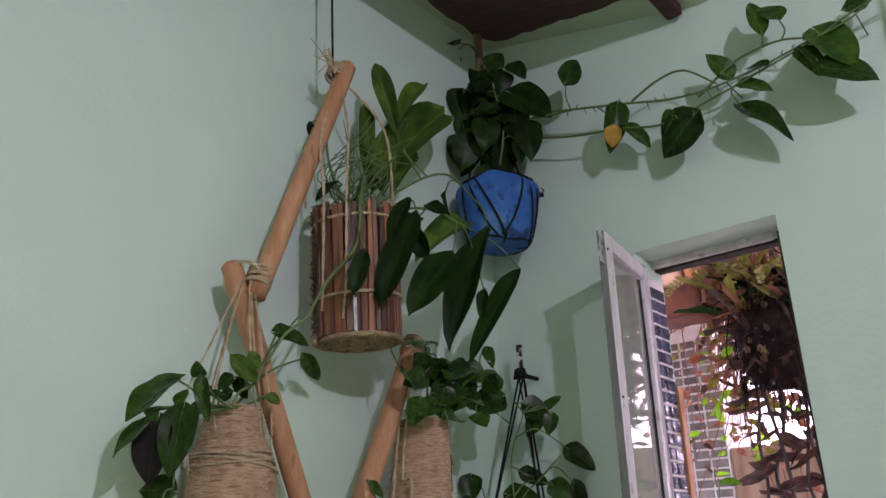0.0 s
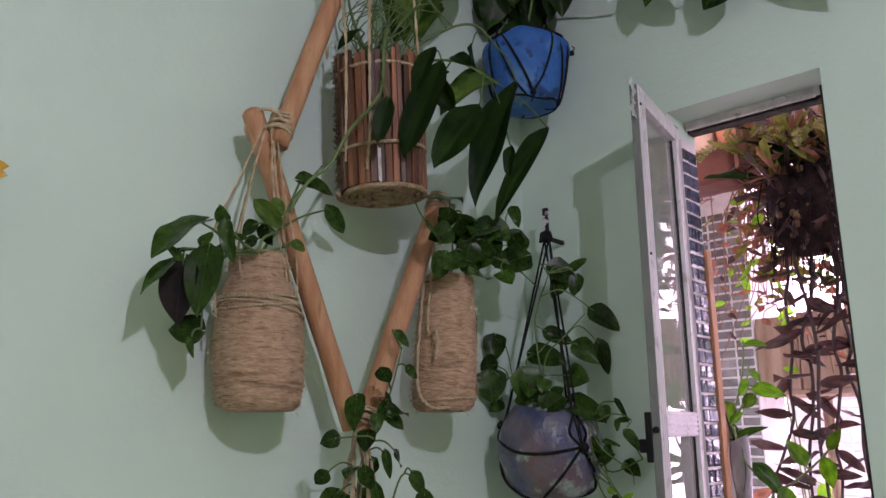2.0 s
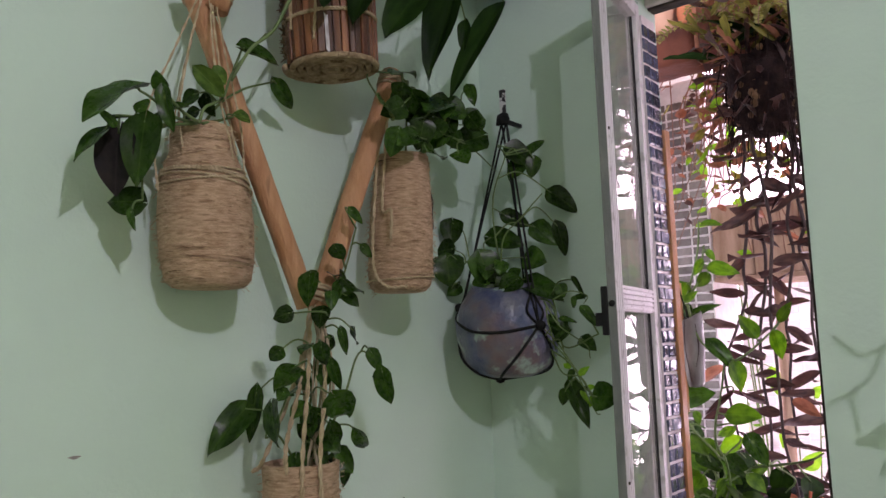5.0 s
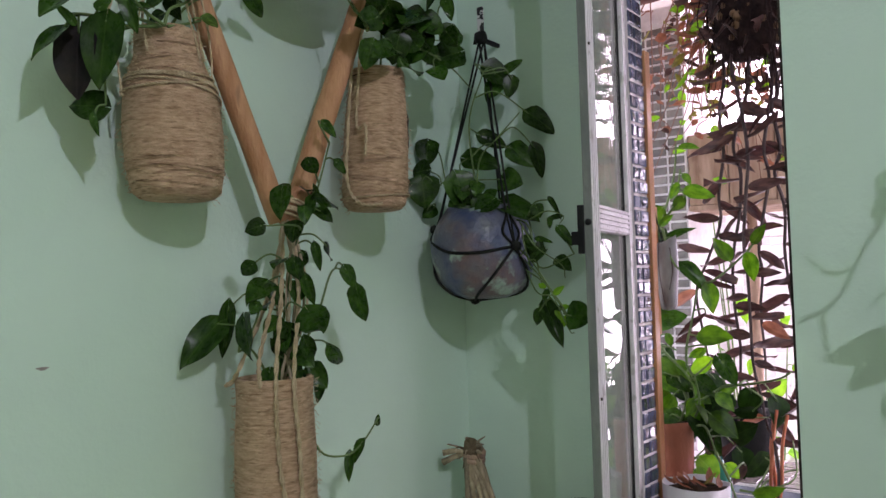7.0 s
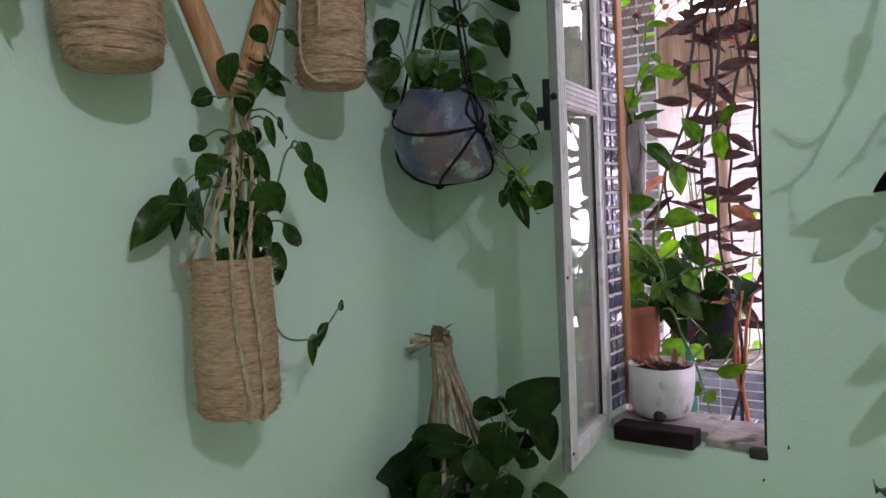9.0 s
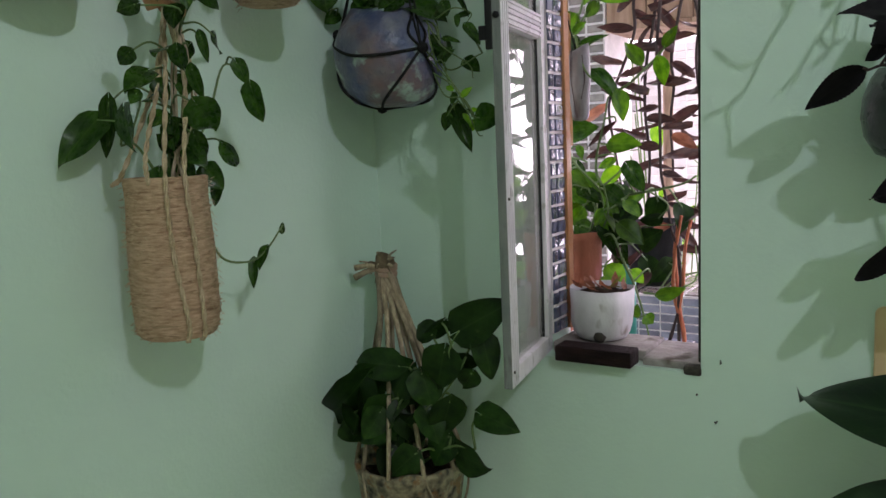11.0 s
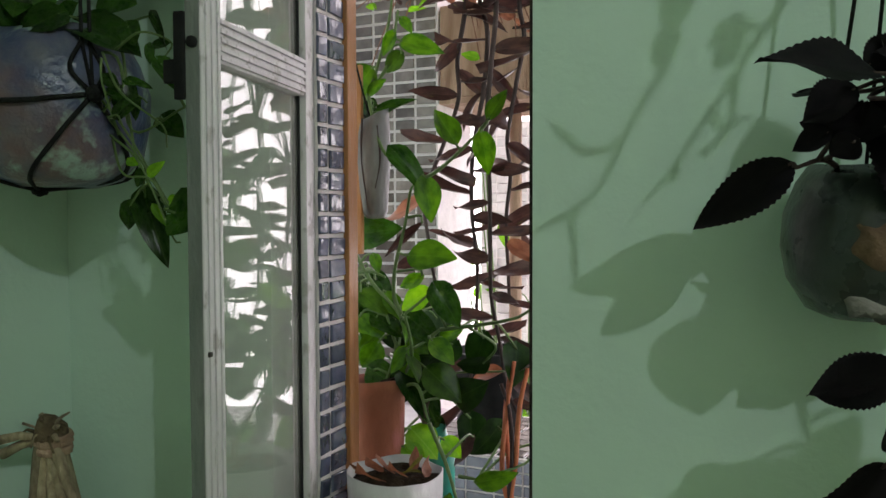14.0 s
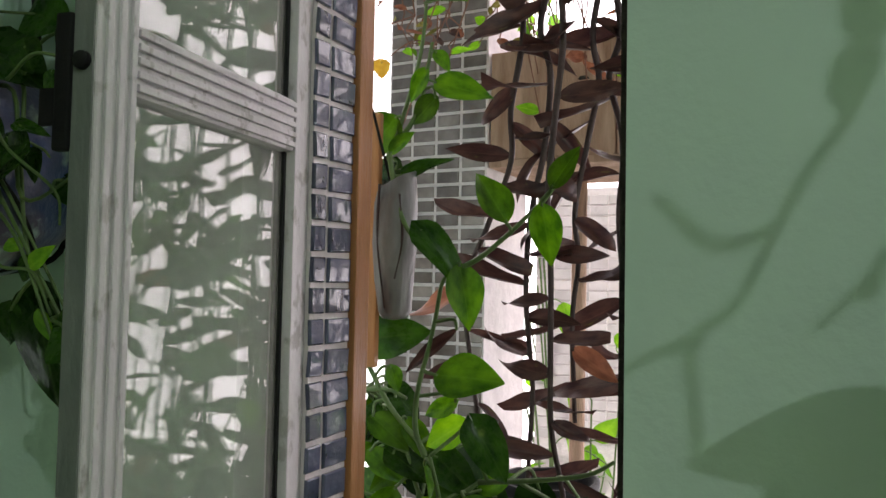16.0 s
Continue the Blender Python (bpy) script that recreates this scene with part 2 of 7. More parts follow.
STALK = mat("pale_dry_stalk", (0.34, 0.27, 0.17), (0.55, 0.46, 0.32), 30.0, 0.9, 0.4, 120.0, stretch=(4, 4, 1))
CLAY = mat("bare_brown_clay", (0.12, 0.070, 0.042), (0.22, 0.135, 0.085), 30.0, 0.9, 0.7, 70.0, spots=(0.10, 0.05, 0.03), spot_scale=40.0, spot_cut=0.6)
MORTAR = mat("rough_white_mortar", (0.55, 0.52, 0.52), (0.74, 0.71, 0.71), 30.0, 0.9, 0.8, 60.0, spots=(0.32, 0.30, 0.29), spot_scale=40.0, spot_cut=0.60)
# Darker and greener than cement, to dull light bounced onto the window soffit.
GROUND = mat("cement_ground", (0.16, 0.17, 0.13), (0.26, 0.26, 0.21), 3.0, 0.9, 0.4, 30.0)
TEAL = mat("teal_plastic", (0.01, 0.20, 0.15), (0.02, 0.28, 0.20), 8.0, 0.3, 0.1, 30.0)
PALETILE = mat("pale_glazed_tile", (0.56, 0.52, 0.53), (0.68, 0.63, 0.65), 20.0, 0.3, 0.1, 30.0, rand=0.12)
SEED = mat("brown_seed", (0.085, 0.042, 0.020), (0.20, 0.105, 0.045), 20.0, 0.6, 0.3, 60.0)
REDWOOD = mat("red_brown_bark", (0.42, 0.10, 0.045), (0.60, 0.20, 0.09), 20.0, 0.7, 0.4, 60.0)
MARBLE = mat("white_tape", (0.60, 0.60, 0.60), (0.75, 0.75, 0.74), 20.0, 0.5, 0.1, 50.0, spots=(0.02, 0.018, 0.02), spot_scale=70.0, spot_cut=0.52, spot_soft=0.02)

L_HEART = leaf_mat("pothos_leaf", (0.009, 0.030, 0.005), (0.036, 0.092, 0.012), (0.08, 0.15, 0.03), 0.28, 0.10, (0.12, 0.18, 0.04), 0.68, 0.35, 0.5, 0.19)
L_DEEP = leaf_mat("deep_green_leaf", (0.005, 0.018, 0.003), (0.020, 0.054, 0.008), (0.04, 0.075, 0.018), 0.40, 0.07, (0.09, 0.14, 0.03), 0.70, 0.35, 0.5, 0.16)
L_LONG = leaf_mat("long_dark_leaf", (0.004, 0.015, 0.003), (0.016, 0.042, 0.007), (0.035, 0.075, 0.015), 0.45, 0.06, (0.06, 0.12, 0.025), 0.72, 0.20, 0.3, 0.08)
L_LOBE = leaf_mat("lobed_green_leaf", (0.024, 0.066, 0.009), (0.095, 0.17, 0.025), (0.20, 0.28, 0.07), 0.50, 0.18, (0.13, 0.23, 0.035), 0.60, 0.35, 0.25, 0.2)
L_PURPLE = leaf_mat("purple_leaf", (0.014, 0.012, 0.014), (0.035, 0.028, 0.026), (0.05, 0.04, 0.04), 0.5, 0.05, None, 0.6, 0.35, 0.25, 0.10)
L_YELLOW = leaf_mat("yellowed_leaf", (0.55, 0.29, 0.035), (0.66, 0.42, 0.07), (0.70, 0.50, 0.15), 0.5, 0.15)
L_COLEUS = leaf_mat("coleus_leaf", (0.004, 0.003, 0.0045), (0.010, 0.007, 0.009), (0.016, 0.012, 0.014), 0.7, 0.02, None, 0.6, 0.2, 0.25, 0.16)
L_OVAL = leaf_mat("fresh_oval_leaf", (0.022, 0.070, 0.006), (0.088, 0.195, 0.016), (0.16, 0.30, 0.05), 0.36, 0.36, None, 0.6, 0.25, 0.5)
L_TRAD = leaf_mat("purple_brown_lance_leaf", (0.024, 0.011, 0.012), (0.078, 0.040, 0.033), (0.12, 0.068, 0.056), 0.33, 0.20, (0.11, 0.10, 0.035), 0.66)
# Brighter copy of the oval leaf, with sunlight put into its colour.
L_SUNNY = leaf_mat("oval_leaf_painted_sunlit", (0.10, 0.26, 0.02), (0.22, 0.42, 0.05), (0.34, 0.52, 0.12), 0.45, 0.45)
L_RUST = leaf_mat("rusty_dry_leaf", (0.15, 0.060, 0.038), (0.30, 0.135, 0.085), (0.36, 0.19, 0.12), 0.5, 0.28)
L_OLIVE = leaf_mat("olive_leaf", (0.095, 0.088, 0.02), (0.25, 0.225, 0.05), (0.22, 0.21, 0.07), 0.5, 0.25)
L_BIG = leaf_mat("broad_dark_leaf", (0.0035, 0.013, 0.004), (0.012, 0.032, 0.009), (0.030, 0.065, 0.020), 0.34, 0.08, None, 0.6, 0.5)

GLASS = bpy.data.materials.new("window_glass")
GLASS.use_nodes = True
gn, gl = GLASS.node_tree.nodes, GLASS.node_tree.links
clear, gloss, mixg, facing, power, amount = (gn.new(k) for k in ("ShaderNodeBsdfTransparent", "ShaderNodeBsdfGlossy", "ShaderNodeMixShader", "ShaderNodeLayerWeight", "ShaderNodeMath", "ShaderNodeMath"))
clear.inputs["Color"].default_value, gloss.inputs["Roughness"].default_value = (0.97, 0.98, 0.97, 1), 0.012
facing.inputs["Blend"].default_value = 0.5
dust, film, smear, cover = (gn.new(k) for k in ("ShaderNodeBsdfDiffuse", "ShaderNodeMixShader", "ShaderNodeTexNoise", "ShaderNodeMapRange"))
dust.inputs["Color"].default_value, smear.inputs["Scale"].default_value = (0.80, 0.82, 0.75, 1), 14.0
cover.inputs["To Min"].default_value, cover.inputs["To Max"].default_value = 0.11, 0.21
gl.new(smear.outputs["Fac"], cover.inputs["Value"])
gl.new(cover.outputs["Result"], film.inputs[0])
power.operation, amount.operation = "POWER", "MULTIPLY_ADD"
power.inputs[1].default_value = 3.2
amount.inputs[1].default_value, amount.inputs[2].default_value = 0.72, 0.045
for a, b in ((facing.outputs["Facing"], power.inputs[0]), (power.outputs[0], amount.inputs[0]), (amount.outputs[0], mixg.inputs[0]), (clear.outputs[0], film.inputs[1]), (dust.outputs[0], film.inputs[2]), (film.outputs[0], mixg.inputs[1]), (gloss.outputs[0], mixg.inputs[2]), (mixg.outputs[0], gn["Material Output"].inputs["Surface"])):
    gl.new(a, b)

GLOW = bpy.data.materials.new("glowing_backdrop")
GLOW.use_nodes = True
em = GLOW.node_tree.nodes.new("ShaderNodeEmission")
em.inputs["Color"].default_value, em.inputs["Strength"].default_value = (1.0, 0.88, 0.94, 1), 7.5
GLOW.node_tree.links.new(em.outputs[0], GLOW.node_tree.nodes["Material Output"].inputs["Surface"])

# ---- helpers for shapes ----
ORIGIN = {}
rng = random.Random(11)


def thing(name, at, label, category, group="", kind=""):
    """An Empty at a thing's base, for its parts."""
    ob = new(name)
    ob.empty_display_size = 0.02
    ob.location = at
    ORIGIN[ob.name] = Vector(at)
    return tagged(ob, label, category, group, kind)


def link(name, verts, faces, material, parent=None, label="", smooth=True):
    """One mesh object from world places, under its parent."""
    base = ORIGIN.get(parent.name, Vector()) if parent else Vector()
    me = bpy.data.meshes.new(name)
    me.from_pydata([Vector(v) - base for v in verts], [], faces)
    me.materials.append(material)
    if smooth:
        me.shade_smooth()
    ob = new(name, me)
    ob.parent = parent
    ORIGIN[ob.name] = base
    return tagged(ob, label) if label else ob


def part(name, bm, material, parent=None, label="", smooth=False):
    """Links a bmesh, in world places, as one mesh object."""
    base = ORIGIN.get(parent.name, Vector()) if parent else Vector()
    bmesh.ops.translate(bm, verts=bm.verts, vec=-base)
    me = bpy.data.meshes.new(name)
    bm.to_mesh(me)
    bm.free()
    me.materials.append(material)
    if smooth:
        me.shade_smooth()
    ob = new(name, me)
    ob.parent = parent
    ORIGIN[ob.name] = base
    return tagged(ob, label) if label else ob


def block(lo, hi, bevel=0.0, turn=None, about=None):
    """A box between two corners, its edges rounded, turned by a matrix."""
    bm = bmesh.new()
    lo, hi = Vector(lo), Vector(hi)
    bmesh.ops.create_cube(bm, size=1.0, matrix=Matrix.Translation((lo + hi) / 2) @ Matrix.Diagonal((*(hi - lo), 1)))
    if bevel:
        bmesh.ops.bevel(bm, geom=bm.edges[:], offset=bevel, segments=2, affect="EDGES", profile=0.6)
    if turn is not None:
        bmesh.ops.transform(bm, matrix=turn, verts=bm.verts)
    return bm


def smooth_line(points, steps=6):
    """Places along a soft curve through the points."""
    p = [Vector(q) for q in points]
    if len(p) < 3:
        return [p[0].lerp(p[-1], k / steps) for k in range(steps + 1)]
    p = [2 * p[0] - p[1], *p, 2 * p[-1] - p[-2]]
    out = []
    for a, b, c, d in zip(p, p[1:], p[2:], p[3:]):
        for k in range(steps):
            t = k / steps
            out.append(0.5 * (2 * b + (c - a) * t + (2 * a - 5 * b + 4 * c - d) * t * t + (3 * b - a - 3 * c + d) * t ** 3))
    return [*out, p[-2]]


def sweep(line, r0, r1=None, seg=7, wobble=0.0, knots=0.0):
    """Verts and faces of a round bar along a line of places."""
    r1 = r0 if r1 is None else r1
    verts, faces, n = [], [], len(line)
    side = None
    for k, p in enumerate(line):
        way = (line[min(k + 1, n - 1)] - line[max(k - 1, 0)]).normalized()
        if side is None:
            side = way.orthogonal().normalized()
        side = (side - way * side.dot(way)).normalized()
        up = way.cross(side)
        r = (r0 + (r1 - r0) * k / max(n - 1, 1)) * (1 + knots * math.sin(k * 1.9) ** 2)
        for s in range(seg):
            a = 2 * math.pi * s / seg
            rr = r * (1 + wobble * noise.noise((p * 40) + Vector((s, 0, 0))))
            verts.append(p + (side * math.cos(a) + up * math.sin(a)) * rr)
    for k in range(n - 1):
        for s in range(seg):
            t = (s + 1) % seg
            faces.append((k * seg + s, k * seg + t, (k + 1) * seg + t, (k + 1) * seg + s))
    faces += [tuple(reversed(range(seg))), tuple(range((n - 1) * seg, n * seg))]
    return verts, faces


def merge(pieces):
    verts, faces = [], []
    for v, f in pieces:
        o = len(verts)
        verts += v
        faces += [tuple(i + o for i in q) for q in f]
    return verts, faces


def lathe(profile, centre, seg=40, rough=0.0, squash=1.0, lean=(0, 0)):
    """A turned body from (radius, height) pairs, uneven by rough; open where the profile ends at a radius."""
    verts, faces, c = [], [], Vector(centre)
    z0, z1 = profile[0][1], profile[-1][1]
    for r, z in profile:
        for s in range(seg):
            a = 2 * math.pi * s / seg
            q = Vector((math.cos(a) * r, math.sin(a) * r * squash, z))
            q *= 1 + rough * noise.noise(q * 22)
            verts.append(c + q + Vector((lean[0] * (z - z0), lean[1] * (z - z0), 0)))
    for k in range(len(profile) - 1):
        for s in range(seg):
            t = (s + 1) % seg
            faces.append((k * seg + s, k * seg + t, (k + 1) * seg + t, (k + 1) * seg + s))
    return verts, faces


# ---- leaves and plants ----
def blade(kind, seed):
    """A unit leaf: y from 0 at the stalk to 1 at the tip, x from -0.5 to 0.5, its face up."""
    r = random.Random(seed * 17 + len(kind))
    rows, half = (34 if kind == "serrate" else 11), 3
    bow, fold, twist, wave = r.uniform(0.10, 0.22), r.uniform(0.05, 0.16), r.uniform(-0.1, 0.1), r.uniform(0.005, {"oval": 0.014, "long": 0.06}.get(kind, 0.03))
    if kind == "broad":
        rows, bow, fold = 26, 0.10, 0.05
    if kind == "lance":
        bow, twist = (-0.48, -0.36, -0.22, 0.26)[seed % 4], twist * 3
    verts, faces = [], []
    for k in range(rows + 1):
        t = k / rows
        if kind == "heart":
            h = min(1, (t / 0.16) ** 0.55) * (1 if t < 0.32 else max(0, 1 - ((t - 0.32) / 0.68) ** 1.9)) ** 0.9
        elif kind == "oval":
            h = max(0, math.sin(math.pi * min(1, t ** 0.80))) ** 0.80 * (1 - 0.25 * t ** 3)
        elif kind == "serrate":
            h = max(0, math.sin(math.pi * t ** 0.75)) ** 0.8 * (1 + 0.045 * (-1) ** k)
        elif kind == "blunt":
            h = max(0, math.sin(math.pi * t ** 1.3)) ** 0.5
        elif kind == "broad":
            h = min(1, (t / 0.35) ** 0.6) * max(0, 1 - max(0, (t - 0.35) / 0.65) ** 3.2) ** 0.62
        elif kind == "lance":
            h = max(0, math.sin(math.pi * t ** 0.8)) ** 0.85
        else:
            h = min(1, (t / 0.30) ** 0.65) * max(0, 1 - max(0, (t - 0.40) / 0.60) ** 2.6) ** 0.62
        h = 0.5 * max(h, 0.02)
        for j in range(-half, half + 1):
            u = j / half
            x = u * h
            y = t - (0.16 * abs(u) ** 1.5 * (1 - t) ** 4 if kind == "heart" else 0)
            z = -bow * t * t + fold * abs(x) * 1.6 + twist * u * t * 0.5 + wave * math.sin(9 * t + 2 * u + seed) * abs(u)
            verts.append((x, y, z))
    w = 2 * half + 1
    for k in range(rows):
        for j in range(2 * half):
            faces.append((k * w + j, k * w + j + 1, (k + 1) * w + j + 1, (k + 1) * w + j))
    me = bpy.data.meshes.new("leaf")
    me.from_pydata(verts, [], faces)
    me.shade_smooth()
    return me


SHAPE = {"heart": ("heart", L_HEART), "purple": ("heart", L_PURPLE), "deep": ("heart", L_DEEP), "yellow": ("heart", L_YELLOW), "long": ("long", L_LONG), "lobe": ("blunt", L_LOBE),
         "serrate": ("serrate", L_COLEUS), "oval": ("oval", L_OVAL), "trad": ("lance", L_TRAD), "sunny": ("oval", L_SUNNY), "olive": ("lance", L_OLIVE), "rust": ("lance", L_RUST), "big": ("broad", L_BIG)}
BLADES = {}
for key, (shape, m) in SHAPE.items():
    BLADES[key] = [blade(shape, s) for s in range(4)]
    for me in BLADES[key]:
        me.materials.append(m)
STALKS = {}
FACE = Vector((0.55, -0.80, 0.30))


def leaf(plant, kind, base, tip, width, face=None, spread=0.35, label=""):
    """One leaf of a plant from its stalk's end to its tip."""
    base, tip = Vector(base), Vector(tip)
    y = (tip - base) * 1.06
    width *= {"oval": 0.98, "serrate": 1.1, "trad": 1.0, "olive": 1.0, "sunny": 1.1}.get(kind, 1.24)
    n = (face or FACE) + Vector([rng.uniform(-spread, spread) for _ in range(3)])
    x = y.cross(n).normalized()
    n = x.cross(y).normalized()
    ln = y.length
    ob = new("leaf", rng.choice(BLADES[kind]))
    m = Matrix((x * width, y, n * ln)).transposed().to_4x4()
    m.translation = base - ORIGIN[plant.name]
    ob.parent, ob.matrix_basis = plant, m
    STALKS.setdefault(plant.name, []).append((base, y.normalized()))
    return tagged(ob, label) if label else ob


def grow(plant, lines, r=0.0022, material=None, stalk=0.0013, sag=0.25):
    """The stems of a plant, and a stalk from each leaf to the nearest stem."""
    runs = [smooth_line(q, 6) for q in lines]
    pieces = [sweep(q, r, r * 0.6, 6, 0.1) for q in runs]
    spots = [p for q in runs for p in q]
    for base, way in STALKS.get(plant.name, ()):
        near = min(spots, key=lambda p: (p - base).length)
        d = (near - base).length
        if d > 0.004:
            mid = base.lerp(near, 0.45) - way * d * 0.18 + Vector((rng.uniform(-1, 1), rng.uniform(-1, 1), rng.uniform(-0.4, 1))) * d * sag * 0.5
            pieces.append(sweep(smooth_line([base + way * 0.004, mid, near], 5), stalk, stalk * 1.3, 5))
    return link("stem", *merge(pieces), material or STEM, plant)


# ---- room ----
X0, X1, Z0, Z1, THICK = 0.365, 0.661, 1.050, 2.278, 0.13
FAR_X, FAR_Y, HIGH = 3.5, -2.5, 3.05


def slab(name, lo, hi, material, label, bevel=0.0):
    return tagged(part(name, block(lo, hi, bevel), material), label, "wall" if "wall" in name else name.split("_")[0], kind="structure")


slab("wall_left", (-0.13, FAR_Y, 0), (0.0, THICK, HIGH), PAINT, "mint green painted plaster wall with fine roller texture")
wall_right = thing("wall_right", (0.5, 0, 0), "mint green painted wall pierced by a narrow window", "wall", kind="structure")
for lo, hi in (((0.0, 0, 0), (0.335, THICK, HIGH)), ((0.335, 0, 0), (X0, THICK, Z0)), ((0.335, 0, 2.262), (X0, THICK, HIGH)), ((0.335, 0.051, Z0), (X0, THICK, 2.262)), ((X1, 0, 0), (FAR_X, THICK, HIGH)), ((X0, 0, 0), (X1, THICK, Z0)), ((X0, 0, Z1), (X1, THICK, HIGH))):
    part("wall_section", block(lo, hi), PAINT, wall_right)
# Unseen walls and floor, added as coloured reflectors for the room lamp.
slab("wall_east", (FAR_X, FAR_Y, 0), (FAR_X + 0.12, THICK, HIGH), TAN, "unseen wall, olive green to tint the bounced light")
slab("wall_south", (-0.13, FAR_Y - 0.12, 0), (FAR_X + 0.12, FAR_Y, HIGH), PALE, "unseen wall, pale lime to lift the bounced light")
slab("floor", (-0.13, FAR_Y, -0.1), (FAR_X, 0.0, 0.0), FLOOR, "unseen floor, ochre to warm the bounced light")


def ceiling_z(x):
    return 2.955 - 0.27 * min(x, 0.58)


def ceiling_piece(name, edge, material, lift, thick, label):
    """A ceiling layer over the given outline, which follows the slope; its rim is ragged."""
    low = [(x, y, ceiling_z(x) + lift) for x, y in edge]
    n = len(edge)
    verts = low + [(x, y, z + thick) for x, y, z in low]
    faces = [tuple(range(n)), tuple(range(2 * n - 1, n - 1, -1))] + [(k, k + n, (k + 1) % n + n, (k + 1) % n) for k in range(n)]
    return tagged(link(name, verts, faces, material, smooth=False), label, "ceiling", kind="structure")


def ceiling_strip(x0, x1):
    return [(x0, 0.0), (x0, FAR_Y), (x1, FAR_Y), (x1, 0.0)]


tagged(link("ceiling", *merge([
    ([(a, b, ceiling_z(a) + c) for c in (0, 0.1) for a, b in ceiling_strip(*w)], [(0, 1, 2, 3), (7, 6, 5, 4), (0, 4, 5, 1), (2, 6, 7, 3), (1, 5, 6, 2), (3, 7, 4, 0)])
    for w in ((0.0, 0.58), (0.58, FAR_X))]), PLASTER, smooth=False), "sloping plastered ceiling painted pale mint", "ceiling", kind="structure")
jag = random.Random(5)
rim = [(0.046, -1.6)] + [(0.046 + jag.uniform(-0.006, 0.006), -1.5 + 0.05 * k) for k in range(29)] + [(0.055, -0.075)]
rim += [(0.075 + 0.03 * k, -0.050 - 0.004 * k + jag.uniform(-0.006, 0.006)) for k in range(14)] + [(0.505, -0.09), (0.512, -1.6)]
ceiling_piece("ceiling_board", rim, BOARD, -0.012, 0.009, "dark brown ceiling board with ragged plaster edges")
tagged(part("ceiling_beam", block((0.517, -1.6, ceiling_z(0.535) - 0.030), (0.553, -0.015, ceiling_z(0.535) + 0.05), 0.006), BOARD), "dark brown wooden ceiling beam end", "beam", kind="structure")

# ---- window ----
window = thing("window_1", (0.51, 0.05, Z0), "narrow white metal casement window standing open to a garden", "window", kind="structure")
part("window_frame", block((X0 + 0.0005, 0.094, 2.258), (X1 - 0.0005, 0.124, 2.2665), 0.002), GRIME_SHADE, window, "dark head of the frame")
part("window_frame", block((X0 + 0.0005, 0.080, 2.262), (X1 - 0.035, 0.093, 2.2795), 0.003), MORTAR, window, "rough white mortar along the head")
# Grimy edge widened across the reveal, so its shade is painted black.
part("window_frame", block((X1 - 0.007, 0.010, 1.066), (X1 - 0.0005, 0.129, 2.250), 0.002), GRIME_SHADE, window, "grimy frame side, widened black as the reveal's shade")
part("window_sill", block((0.556, 0.012, Z0 - 0.002), (X1, 0.148, 1.064), 0.004), CEMENT, window, "dirty cracked cement sill")
part("window_sill", block((0.3735, 0.036, Z0 - 0.002), (0.5555, 0.149, 1.0695), 0.003), CEMENT, window, "dirty cement bed under the pot")
part("window_sill", block((X1 - 0.03, -0.003, Z0 - 0.006), (X1 + 0.002, 0.020, 1.062), 0.006), GRIME_SHADE, window, "grimy dark corner of the sill")

HINGE, FREE = Vector((0.3665, 0.050, 0)), Vector((0.4125, -0.209, 0))
run = (FREE - HINGE).normalized()
TURN = Matrix((run, Vector((run.y, -run.x, 0)), Vector((0, 0, 1)))).transposed().to_4x4()
TURN.translation = HINGE
LONG = (FREE - HINGE).length
SASH0, SASH1 = 1.0505, 2.254
# along the sash, through it (positive to the wall side), up
sash = part("sash", block((LONG - 0.035, 0.0, SASH0), (LONG, 0.014, SASH1), 0.002, TURN), ALU, window, "open white enamelled casement sash")


def sash_bar(name, a, b, z0, z1, d0=0.003, d1=0.022, m=ALU, bevel=0.0015, label=""):
    return part(name, block((a, d0, z0), (b, d1, z1), bevel, TURN), m, sash, label)


sash_bar("stile", 0.0, 0.026, SASH0, SASH1, 0.0)
sash_bar("rail", 0.026, LONG - 0.035, SASH0, SASH0 + 0.030, 0.0)
sash_bar("rail", 0.026, LONG - 0.035, SASH1 - 0.030, SASH1, 0.0)
sash_bar("rail", 0.026, LONG - 0.035, 1.6365, 1.6805, 0.002)
for k in range(5):
    z = 1.6395 + 0.0085 * k
    sash_bar("ridge", 0.027, LONG - 0.036, z, z + 0.0045, -0.0012, 0.003, bevel=0.0008)
for k in range(3):
    a = LONG - 0.033 + 0.0105 * k
    sash_bar("ridge", a, a + 0.005, SASH0 + 0.004, SASH1 - 0.004, -0.0018, 0.001, bevel=0.0008)
for z0, z1 in ((SASH0 + 0.030, 1.6365), (1.6805, SASH1 - 0.030)):
    pane = sash_bar("pane", 0.026, LONG - 0.035, z0, z1, 0.011, 0.0145, GLASS, 0.0, "dusty glass pane full of reflections")
    for b in ((0.026, 0.030), (LONG - 0.039, LONG - 0.035)):
        sash_bar("glazing_bead", *b, z0, z1, 0.008, 0.018, BLACK)
sash_bar("latch", LONG - 0.002, LONG + 0.004, 1.597, 1.677, 0.0145, 0.026, BLACK, 0.002, "black plastic latch")
part("latch_tongue", block((LONG - 0.001, 0.022, 1.612), (LONG + 0.003, 0.037, 1.634), 0.0015, TURN), BLACK, sash)
# thin end face, a darker grey than the stile
sash_bar("bare_edge", LONG, LONG + 0.0015, SASH0, SASH1, 0.001, 0.015, EDGE, 0.0005, "dark grey end face")
